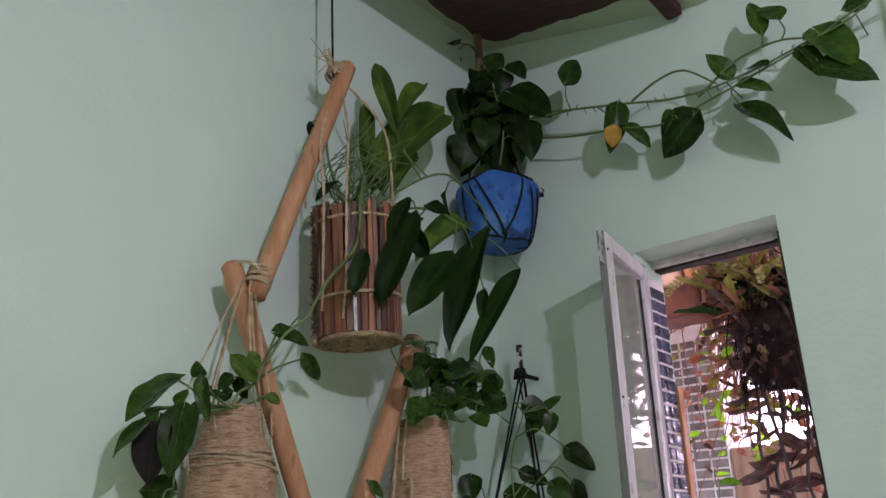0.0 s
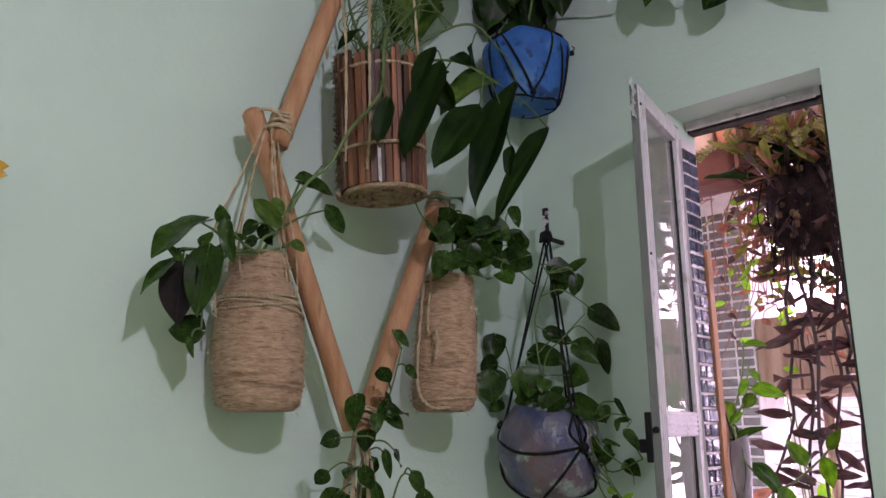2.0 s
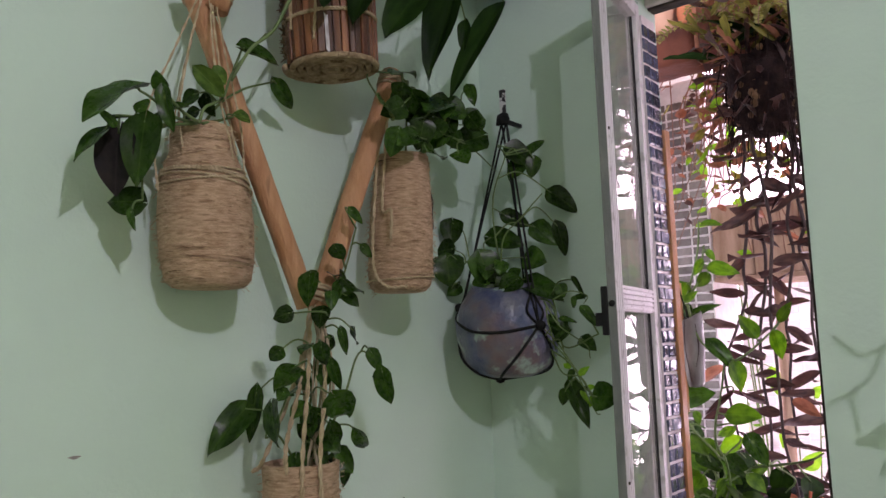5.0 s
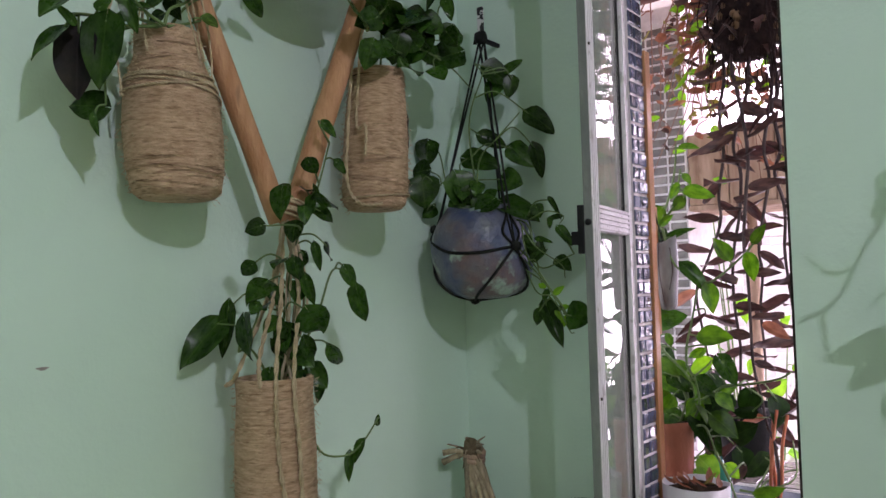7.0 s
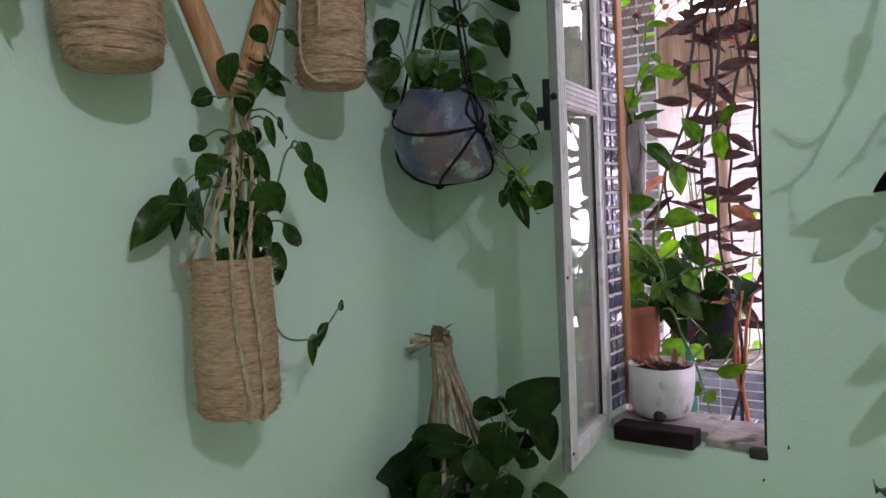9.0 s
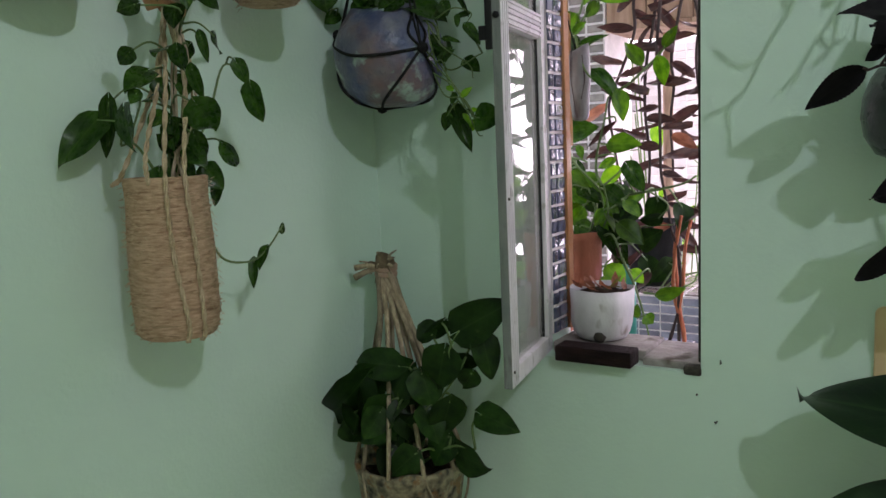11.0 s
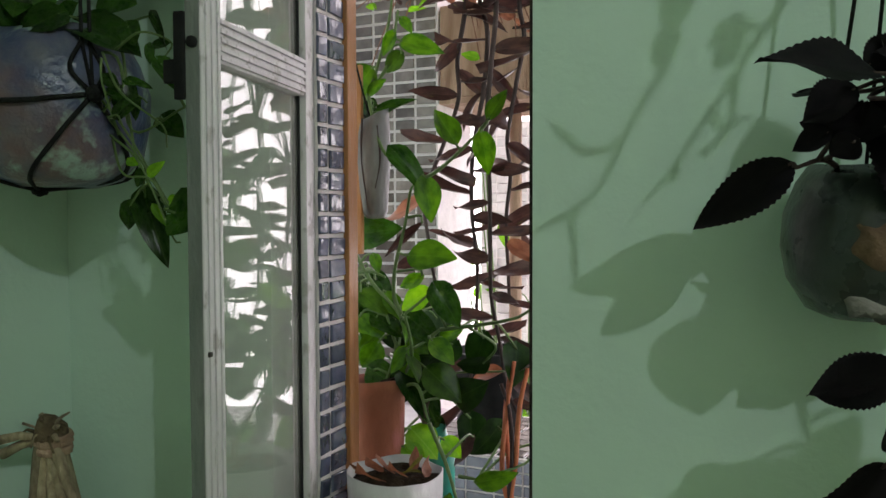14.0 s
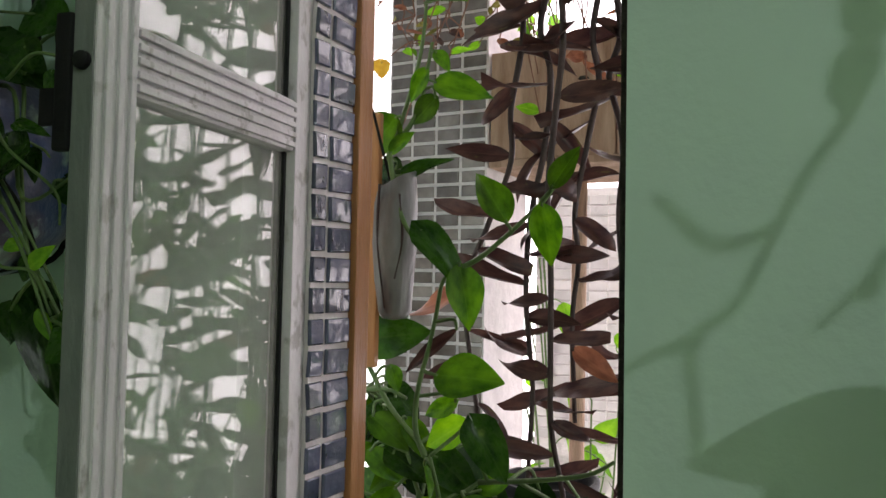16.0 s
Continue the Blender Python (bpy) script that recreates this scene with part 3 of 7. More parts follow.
link("screw", *sweep([TURN @ Vector((LONG + q, 0.0075, 1.6485)) for q in (0.001, 0.0045, 0.005)], 0.0056, 0.0050, 14), BLACK, sash)
for z in (1.075, 1.36, 1.94, 2.215):
    sash_bar("screw", LONG - 0.010, LONG - 0.005, z, z + 0.005, -0.0025, 0.001, GRIME_SHADE, 0.001)
wrap = []
for j in range(15):
    for i in range(9):
        u, z = -0.012 + 0.034 * i / 8, 2.188 + 0.070 * j / 14
        q = Vector((u * 60, z * 60, 3.0))
        wrap.append(TURN @ Vector((LONG + u + 0.003 * noise.noise(q * 1.3), 0.006 + 0.010 * noise.noise(q) + 0.004 * noise.noise(q * 2.7), z + 0.004 * noise.noise(q * 1.7))))
link("corner_wrap", wrap, [(j * 9 + i, j * 9 + i + 1, j * 9 + i + 10, j * 9 + i + 9) for j in range(14) for i in range(8)], WRAP, sash, "crumpled clear film on the corner", smooth=False)


# ---- outside: cladding, low wall, pillar ----
def tile_mesh(u, v, n, w, h, d, material):
    bm = block((-w / 2, -h / 2, 0), (w / 2, h / 2, d), 0.0)
    bmesh.ops.bevel(bm, geom=[e for e in bm.edges if all(q.co.z > d / 2 for q in e.verts)], offset=0.0012, segments=1, affect="EDGES")
    m = Matrix((Vector(u), Vector(v), Vector(n))).transposed().to_4x4()
    bmesh.ops.transform(bm, matrix=m, verts=bm.verts)
    me = bpy.data.meshes.new("tile")
    bm.to_mesh(me)
    bm.free()
    me.materials.append(material)
    return me


def clad(parent, corner, u, v, n, cols, rows, w, h, gap, material, first=0.0, uneven=0.0):
    """Rows of glazed tiles on a face, each its own piece, with open joints; uneven: how far they lie askew."""
    lie = random.Random(3)
    me = tile_mesh(u, v, n, w, h, 0.0035, material)
    u, v = Vector(u), Vector(v)
    for r in range(rows):
        for c in range(cols):
            ob = new("tile", me)
            ob.parent = parent
            ob.rotation_euler = [lie.uniform(-uneven, uneven) for _ in range(3)]
            ob.location = Vector(corner) - ORIGIN.get(parent.name, Vector()) + u * (first + w / 2 + c * (w + gap)) + v * (h / 2 + r * (h + gap))


reveal = thing("reveal_cladding", (X0, 0.09, 1.08), "slate blue glazed tiles with white joints beside the window", "tiled wall", kind="structure")
part("grout_bed", block((X0 - 0.004, 0.050, 1.08), (X0 + 0.006, 0.1095, 2.234)), GROUT, reveal)
clad(reveal, (X0 + 0.006, 0.048, 1.082), (0, 1, 0), (0, 0, 1), (1, 0, 0), 1, 41, 0.0195, 0.0225, 0.0052, TILE, 0.0, 0.06)
clad(reveal, (X0 + 0.006, 0.0730, 1.082), (0, 1, 0), (0, 0, 1), (1, 0, 0), 1, 41, 0.0350, 0.0225, 0.0052, TILE, 0.0, 0.045)
tagged(part("wooden_edge_strip", block((X0 - 0.004, 0.110, 1.08), (X0 + 0.0135, 0.134, 2.008), 0.002), ORANGEWOOD), "orange varnished wooden strip beside the window", "trim", kind="structure")

pillar = thing("pillar", (0.12, 0.85, 0), "grey tiled pillar with white joints in the garden", "pillar", kind="structure")
part("core", block((0.000, 0.783, 0), (0.208, 0.98, 2.35)), GROUT, pillar)
clad(pillar, (0.000, 0.783, 1.10), (1, 0, 0), (0, 0, 1), (0, -1, 0), 4, 44, 0.0450, 0.0200, 0.0067, TILEGREY, 0.004)
ledge = thing("low_wall", (0.4, 0.55, 0), "low wall clad in blue grey tiles outside the window", "wall", kind="structure")
part("core", block((-0.4, 0.462, 0), (1.6, 0.74, 1.085)), GROUT, ledge)
clad(ledge, (0.30, 0.462, 0.90), (1, 0, 0), (0, 0, 1), (0, -1, 0), 12, 9, 0.0475, 0.0165, 0.0040, TILEPALE)
clad(ledge, (0.30, 0.470, 1.085), (1, 0, 0), (0, 1, 0), (0, 0, 1), 12, 8, 0.0475, 0.028, 0.0042, TILEGREY)
far_wall = thing("far_wall", (0.2, 1.6, 0), "pale tiled wall in the bright garden", "wall", kind="structure")
part("core", block((0.0, 1.603, 0), (0.40, 1.7, 1.80)), GROUT, far_wall)
clad(far_wall, (0.004, 1.603, 1.10), (1, 0, 0), (0, 0, 1), (0, -1, 0), 7, 23, 0.0475, 0.0255, 0.0042, PALETILE)
tagged(part("ground", block((-8, THICK, -0.12), (10, 4.6, -0.02)), GROUND), "garden ground, dulled green to cut bounced light", "ground", kind="structure")
# Glowing panel stands for the sky and, low down, a sunlit wall.
tagged(link("backdrop", [(-9, 4.55, -1), (11, 4.55, -1), (11, 4.55, 9), (-9, 4.55, 9)], [(3, 2, 1, 0)], GLOW, smooth=False), "glowing backdrop for hazy sky and a sunlit garden wall", "sky", kind="structure")

# ---- hanging frame of poles ----
mobile = thing("pole_hanger", (0.1, -0.6, 2.57), "zigzag hanger of peeled wooden poles lashed with twine", "plant hanger")


def pole(a, b, r):
    a, b = Vector(a), Vector(b)
    line = [a.lerp(b, k / 14) + Vector((noise.noise(a + Vector((k * 0.4, 0, 0))), noise.noise(b + Vector((k * 0.4, 5, 0))), 0)) * 0.0016 for k in range(15)]
    line = [a - (b - a).normalized() * 0.001, *line]
    v, f = sweep(line, r, r * 0.97, 18, 0.06)
    for i in range(18):
        v[i] = a + (v[i] - a) * 0.88
    return link("pole", v, f, POLE, mobile)


pole((0.106, -0.586, 2.562), (0.088, -0.747, 2.072), 0.0168)
pole((0.064, -0.777, 2.120), (0.090, -0.586, 1.655), 0.0168)
pole((0.090, -0.566, 1.650), (0.092, -0.385, 2.070), 0.0185)


def lashing(at, along, r, turns=7, h=0.028, tr=0.0022, m=ROPE, parent=mobile, name="lashing"):
    """Twine wound round a bar."""
    q = Vector(along).to_track_quat("Z", "Y")
    line = [Vector(at) + q @ Vector((math.cos(a) * r, math.sin(a) * r, h * (a / (2 * math.pi * turns) - 0.5) + 0.0022 * math.sin(a * 0.37 + 1.3))) for a in (2 * math.pi * turns * k / (turns * 14) for k in range(turns * 14 + 1))]
    return link(name, *sweep(line, tr, tr, 5, 0.15), m, parent)


lashing((0.087, -0.740, 2.104), (0.03, -0.157, -0.48), 0.0190, 7, 0.034, 0.0026)
lashing((0.076, -0.760, 2.098), (0.5, -0.55, -0.35), 0.0300, 3, 0.014, 0.0024)
lashing((0.096, -0.604, 2.545), (0, -0.157, -0.48), 0.0180, 6)
lashing((0.092, -0.570, 1.672), (0, 0.15, 0.4), 0.0205, 8, 0.03)
lashing((0.092, -0.393, 2.052), (0, 0.15, 0.4), 0.0200, 6)
link("cord", *sweep(smooth_line([(0.098, -0.612, 2.53), (0.104, -0.622, 2.57), (0.104, -0.640, 2.92)], 5), 0.0022), CORD, mobile, "black hanging cord")
knots = [sweep(smooth_line([(0.100, -0.612, 2.535), (0.11 + rng.uniform(-0.01, 0.01), -0.625 - rng.uniform(0, 0.02), 2.535 + rng.uniform(0, 0.04)), (0.105 + rng.uniform(-0.02, 0.02), -0.628 - rng.uniform(0.0, 0.035), 2.55 + rng.uniform(-0.03, 0.05))], 4), 0.0016, 0.0006, 5) for _ in range(9)]
tagged(link("frayed_twine", *merge(knots), ROPE, mobile), kind="stuff")


# ---- jute vases ----
def strand_rope(points, r=0.0026):
    """A two-strand twisted rope."""
    line = smooth_line(points, 14)
    out = []
    for ph in (0, math.pi):
        q = []
        for k, p in enumerate(line):
            way = (line[min(k + 1, len(line) - 1)] - line[max(k - 1, 0)]).normalized()
            s = way.orthogonal().normalized()
            a = ph + k * 0.95
            q.append(p + (s * math.cos(a) + way.cross(s) * math.sin(a)) * r * 0.62)
        out.append(sweep(q, r * 0.72, r * 0.72, 5))
    return merge(out)


VASES = []


def jute_vase(centre, profile, lean, label, ropes, ties, seed, turns=140, rope_r=0.0024):
    """A bottle wound with jute twine: core, winding, loose fibres, mouth with soil, ropes."""
    r0 = random.Random(seed)
    profile = [(0.90 * r, z) for r, z in profile]
    c = Vector(centre)
    v = thing("hanging_vase", c, label, "vase", "jute vases on the pole hanger")
    z0, z1 = profile[0][1], profile[-1][1]
    zs, rs = [p[1] for p in profile], [p[0] for p in profile]
    rad = lambda z: float(np.interp(z, zs, rs))
    at = lambda a, z, extra=0.0: c + Vector((math.cos(a) * (rad(z) + extra) + lean[0] * (z - z0), math.sin(a) * (rad(z) + extra) + lean[1] * (z - z0), z))
    fine = [(rad(z0 + (z1 - z0) * k / 16) - 0.002, z0 + (z1 - z0) * k / 16) for k in range(17)]
    body = link("body", *lathe([(0.001, z0 + 0.004), *fine, (rad(z1) - 0.006, z1), (rad(z1) - 0.008, z1 - 0.02), (0.001, z1 - 0.02)], c, 30, 0.0, 1.0, lean), JUTE, v)
    line, n = [], turns * 28
    for k in range(n + 1):
        z = z0 + 0.002 + (z1 - z0 - 0.003) * k / n
        a = 2 * math.pi * turns * k / n
        line.append(at(a, z + 0.0003 * noise.noise(Vector((a * 0.31, seed, 0))), 0.0005 * noise.noise(Vector((a * 0.9, 0, seed)))))
    winding = link("twine_winding", *sweep(line, (z1 - z0) / turns * 0.70, None, 6), JUTE, v)
    loose = []
    for _ in range(26):
        a, z = r0.uniform(0, 6.28), z0 + (z1 - z0) * (r0.uniform(0.05, 0.25) if r0.random() < 0.65 else r0.uniform(0.3, 0.95))
        rise = r0.uniform(-0.012, 0.012)
        loose.append(sweep([at(a + 0.1 * k, min(max(z + rise * k / 14, z0), z1), 0.0026) for k in range(15)], 0.0007, None, 4))
    tagged(link("loose_twine", *merge(loose), JUTE, winding), kind="stuff")
    gaps = []
    for _ in range(9):
        a, z = r0.uniform(0, 6.28), z0 + (z1 - z0) * (r0.uniform(0.04, 0.2) if r0.random() < 0.6 else r0.uniform(0.25, 0.97))
        gaps.append(sweep([at(a + 0.06 * k, z + 0.0004 * math.sin(k * 0.5 + a), 0.0006 * math.sin(math.pi * k / 11) + 0.0009) for k in range(12)], 0.0007, None, 4))
    tagged(link("worn_winding", *merge(gaps), COIL, winding), kind="stuff")
    fuzz = []
    for _ in range(700):
        a, z = r0.uniform(0, 6.28), r0.uniform(z0, z1)
        p = at(a, z, 0.001)
        d = Vector((math.cos(a), math.sin(a), r0.uniform(-1.4, 0.9))) * r0.uniform(0.002, 0.010)
        e = d.orthogonal().normalized() * 0.00008
        fuzz.append(([p - e, p + e, p + d * 0.6 + e * 0.7 + Vector((0, 0, -0.001)), p + d], [(0, 1, 2, 3)]))
    tagged(link("fibre_fuzz", *merge(fuzz), ROPE, winding), kind="stuff")
    link("soil", *lathe([(0.001, z1 - 0.012), (rad(z1) - 0.006, z1 - 0.014)], c, 20, 0.0, 1.0, lean), SOIL, body)
    for q in ropes:
        link("rope", *strand_rope(q, rope_r), ROPE, v)
    for z, tilt in ties:
        link("tie", *strand_rope([at(a, z + tilt * math.sin(a), 0.0035) for a in (2 * math.pi * k / 16 for k in range(17))], 0.0015), ROPE, v)
    VASES.append(v)
    return v


jute_vase((0.073, -0.747, 1.677), ((0.051, 0.0), (0.063, 0.010), (0.069, 0.04), (0.071, 0.09), (0.067, 0.135), (0.056, 0.168), (0.048, 0.188), (0.045, 0.224)), (0.0, -0.06),
          "jute wound vase tied with twine beneath the pole joint", [
    [(0.084, -0.768, 2.100), (0.090, -0.812, 2.00), (0.085, -0.850, 1.90), (0.078, -0.834, 1.845), (0.085, -0.832, 1.80)],
    [(0.086, -0.766, 2.100), (0.096, -0.795, 2.00), (0.100, -0.812, 1.91), (0.100, -0.806, 1.86)],
    [(0.080, -0.764, 2.100), (0.070, -0.782, 2.00), (0.050, -0.79, 1.90), (0.035, -0.78, 1.85)],
    [(0.090, -0.760, 2.100), (0.104, -0.762, 2.00), (0.110, -0.752, 1.92), (0.116, -0.742, 1.87), (0.121, -0.735, 1.80)],
    [(0.092, -0.755, 2.100), (0.104, -0.742, 2.00), (0.106, -0.722, 1.92), (0.108, -0.716, 1.87), (0.118, -0.722, 1.81)],
    [(0.090, -0.758, 2.100), (0.100, -0.752, 2.00), (0.104, -0.738, 1.92), (0.112, -0.730, 1.86)]],
          ((0.158, 0.003), (0.153, -0.005), (0.150, -0.006), (0.146, 0.008), (0.141, -0.010)), 3, 140, 0.0014)
jute_vase((0.100, -0.388, 1.681), ((0.046, 0.0), (0.057, 0.010), (0.061, 0.03), (0.060, 0.11), (0.057, 0.16), (0.053, 0.20), (0.050, 0.238)), (0.0, 0.055),
          "slim jute wound vase hung on a slanted pole", [
    [(0.092, -0.395, 2.06), (0.102, -0.432, 1.95), (0.095, -0.444, 1.80), (0.098, -0.449, 1.72), (0.118, -0.440, 1.688), (0.142, -0.415, 1.688)],
    [(0.094, -0.392, 2.06), (0.112, -0.426, 1.95), (0.110, -0.438, 1.82), (0.137, -0.446, 1.812), (0.135, -0.446, 1.764)],
    [(0.092, -0.385, 2.06), (0.110, -0.345, 1.98), (0.115, -0.32, 1.90)],
    [(0.088, -0.400, 2.06), (0.060, -0.400, 1.95), (0.050, -0.40, 1.90)]],
          ((0.022, 0.004),), 5)
jute_vase((0.092, -0.603, 1.205), ((0.054, 0.0), (0.061, 0.012), (0.064, 0.04), (0.064, 0.12), (0.061, 0.17), (0.060, 0.195), (0.062, 0.222)), (0.0, 0.0),
          "tall jute wound vase hung below the crossed poles", [
    [(0.076, -0.568, 1.659), (0.120, -0.611, 1.551), (0.139, -0.640, 1.433), (0.142, -0.640, 1.325), (0.148, -0.630, 1.233), (0.138, -0.626, 1.203)],
    [(0.083, -0.558, 1.659), (0.128, -0.586, 1.551), (0.151, -0.618, 1.433), (0.154, -0.613, 1.325), (0.154, -0.609, 1.222), (0.144, -0.608, 1.203)],
    [(0.072, -0.564, 1.659), (0.107, -0.613, 1.551), (0.117, -0.650, 1.459), (0.120, -0.652, 1.418)],
    [(0.066, -0.555, 1.659), (0.082, -0.601, 1.551), (0.071, -0.652, 1.438), (0.056, -0.662, 1.418)]],
          (), 7, 140, 0.0029)

for q in ([(0.088, -0.292, 1.875), (0.090, -0.287, 1.85), (0.092, -0.289, 1.83), (0.090, -0.286, 1.80)], [(0.085, -0.540, 1.425), (0.088, -0.536, 1.405), (0.086, -0.538, 1.385)]):
    holder = VASES[1 if q[0][2] > 1.6 else 2]
    link("torn_liner", *sweep(smooth_line(q, 6), 0.0045, 0.0025, 7, 0.9), BLACK, holder, "black plastic liner at a torn edge")

# ---- slatted vase ----
C = Vector((0.118, -0.568, 2.024))
TOP = C + Vector((0, 0, 0.23))
TILT = Matrix.Translation(TOP) @ Matrix.Rotation(0.07, 4, "X") @ Matrix.Translation(-TOP)
slatted = thing("slatted_vase", C, "vase of varnished wooden slats tied with rope on a coiled base", "vase")
liner_v, liner_f = lathe([(0.001, 0.012), (0.062, 0.012), (0.062, 0.228), (0.055, 0.228), (0.055, 0.215), (0.001, 0.215)], C, 30)
link("liner", [TILT @ Vector(v) for v in liner_v], liner_f, FIBRE, slatted)
angle, k = 0.0, 0
while angle < 2 * math.pi - 0.1:
    w = rng.uniform(0.0062, 0.0115)
    a = angle + w / 0.068 / 2
    t, d = rng.uniform(0.003, 0.006), rng.uniform(-0.001, 0.002)
    m = TILT @ Matrix.Translation(C) @ Matrix.Rotation(a, 4, "Z") @ Matrix.Translation((0.065 + d, 0, 0)) @ Matrix.Rotation(rng.uniform(-0.02, 0.02), 4, "X") @ Matrix.Rotation(0.02, 4, "Y")
    part("slat", block((-0.002, -w / 2, 0.010), (t, w / 2, 0.234 + rng.uniform(-0.008, 0.008)), 0.001, m), SLAT, slatted)
    angle += (w + 0.0012) / 0.068
coil = [TILT @ (C + Vector((math.cos(a) * (0.008 + 0.0011 * a * 1.72), math.sin(a) * (0.008 + 0.0011 * a * 1.72), 0.006))) for a in (0.28 * i for i in range(128))]
link("coiled_base", *sweep(coil, 0.0052, None, 6, 0.35), COIL, slatted, "brown coiled fibre base")
ring = lambda r, z, w=0.0: [TILT @ (C + Vector((math.cos(a) * r, math.sin(a) * r, z + w * math.sin(a)))) for a in (2 * math.pi * i / 18 for i in range(19))]
for z in (0.212, 0.077):
    link("rope_band", *strand_rope(ring(0.0725, z, 0.003), 0.0026), ROPE, slatted)
for q in ([(0.098, -0.600, 2.53), (0.150, -0.620, 2.40), (0.163, -0.632, 2.29), (0.166, -0.630, 2.12), (0.150, -0.620, 2.05)],
          [(0.102, -0.590, 2.53), (0.165, -0.545, 2.42), (0.176, -0.530, 2.27)],
          [(0.094, -0.605, 2.53), (0.060, -0.640, 2.38), (0.055, -0.630, 2.27)],
          [(0.098, -0.604, 2.52), (0.120, -0.655, 2.38), (0.130, -0.652, 2.26), (0.134, -0.650, 2.06)]):
    link("rope", *strand_rope(q, 0.0021), ROPE, slatted)
mat_v, mat_f = [], []
for i in range(90):
    z = 0.02 + 0.22 * i / 89
    for j in range(5):
        a = radians(226 + 7 * j)
        p = C + Vector((math.cos(a) * 0.0745, math.sin(a) * 0.0745, z + rng.uniform(-0.006, 0.006)))
        e = Vector((rng.uniform(-1, 1), rng.uniform(-1, 1), rng.uniform(-1, 1))) * 0.0065
        s = e.orthogonal().normalized() * 0.0007
        o = len(mat_v)
        mat_v += [p - e - s, p - e + s, p + e + s, p + e - s]
        mat_f.append((o, o + 1, o + 2, o + 3))
stripe = [(C + Vector((math.cos(a) * 0.0722, math.sin(a) * 0.0722, z + 0.004 * math.sin(40 * a)))) for z in (0.012, 0.03, 0.05, 0.068) for a in (radians(-50 + 1.4 * i) for i in range(4))]
stripe += [C + (p - C) * 0.96 + Vector((0, 0, (p - C).z * 0.04)) for p in stripe]
link("worn_stripe", [TILT @ v for v in stripe], [(4 * j + i, 4 * j + i + 1, 4 * j + i + 5, 4 * j + i + 4) for j in range(3) for i in range(3)] + [(16 + 4 * j + i, 20 + 4 * j + i, 21 + 4 * j + i, 17 + 4 * j + i) for j in range(3) for i in range(3)], WHITEPOT, slatted, "whitish worn stripe on a slat")
tagged(link("fibre_matting", [TILT @ v for v in mat_v], mat_f, FIBRE, slatted), kind="stuff")

# ---- blue pot in a cord net ----
C = Vector((0.112, -0.125, 2.322))
blue = thing("hanging_pot", C, "blue painted bottle pot hung in a black cord net", "pot")
prof = [(0.001, 0.0), (0.048, 0.0), (0.060, 0.003), (0.067, 0.014), (0.076, 0.045), (0.086, 0.085), (0.093, 0.116), (0.0925, 0.130), (0.085, 0.144), (0.078, 0.150), (0.072, 0.153), (0.068, 0.153), (0.070, 0.140), (0.001, 0.140)]
link("pot_body", *lathe(prof, C, 44, 0.05), BLUE, blue)
prad = lambda z: float(np.interp(z, [p[1] for p in prof[1:11]], [p[0] for p in prof[1:11]]))
on = lambda deg, z, e=0.002: C + Vector((math.cos(radians(deg)) * (prad(z) + e), math.sin(radians(deg)) * (prad(z) + e), z))
for b in (-44, 46, 136, 226):
    link("cord", *sweep(smooth_line([on(b - 46, 0.142, 0.003), on(b - 33, 0.11, 0.003), on(b - 16, 0.055, 0.003), on(b, 0.008, 0.003), on(b + 2, 0.0, -0.01)], 5), 0.0024), CORD, blue)
    link("cord", *sweep(smooth_line([on(b + 26, 0.146, 0.003), on(b + 25, 0.11, 0.003), on(b + 17, 0.05, 0.003), on(b, 0.008, 0.003)], 5), 0.0024), CORD, blue)
    link("cord", *sweep(smooth_line([on(b + 34, 0.142, 0.003), on(b + 44, 0.10, 0.003), on(b + 60, 0.035, 0.003), on(b + 78, 0.004, 0.002)], 5), 0.0022), CORD, blue)
link("cord", *sweep(smooth_line([on(20 * i, 0.146 - 0.009 * math.cos(radians(4 * (20 * i + 98))), 0.003) for i in range(19)], 3), 0.0024), CORD, blue)
link("cord", *sweep(smooth_line([on(20 * i, 0.004 + 0.003 * math.sin(radians(60 * i)), 0.002) for i in range(19)], 3), 0.0022), CORD, blue)
for a in (-170, -50, 70):
    link("cord", *sweep([on(a, 0.148), Vector((0.075, -0.100, 2.76))], 0.0024), CORD, blue)
for a, z in ((-44, 0.008), (30, 0.118)):
    link("knot", *lathe([(0.001, -0.006), (0.005, -0.004), (0.006, 0.0), (0.005, 0.004), (0.001, 0.006)], on(a, z, 0.005), 8, 0.3), CORD, blue)
link("cord_end", *sweep([on(30, 0.118, 0.004), on(31, 0.130, 0.012), on(32, 0.137, 0.010)], 0.0018, 0.0012, 5), CORD, blue)
link("stake", *sweep([Vector((0.072, -0.110, 2.46)), Vector((0.064, -0.105, 2.70)), Vector((0.056, -0.100, 2.93))], 0.011, 0.010, 10, 0.1), OLDWOOD, blue, "brown wooden stake")
lashing((0.064, -0.105, 2.76), (0, 0, 1), 0.0125, 4, 0.016, 0.0026, CORD, blue)

# ---- marbled bowl in a cord net ----
C = Vector((0.143, -0.132, 1.524))
bowl = thing("hanging_bowl", C, "marbled blue and grey paper mache bowl in a black cord net", "bowl")
prof = [(0.001, 0.0), (0.040, 0.001), (0.066, 0.010), (0.087, 0.035), (0.098, 0.075), (0.098, 0.105), (0.088, 0.140), (0.075, 0.162), (0.067, 0.172), (0.061, 0.170), (0.070, 0.15), (0.001, 0.15)]
link("bowl_body", *lathe(prof, C, 48, 0.05), PAPER, bowl)
prad = lambda z: float(np.interp(z, [p[1] for p in prof[1:9]], [p[0] for p in prof[1:9]]))
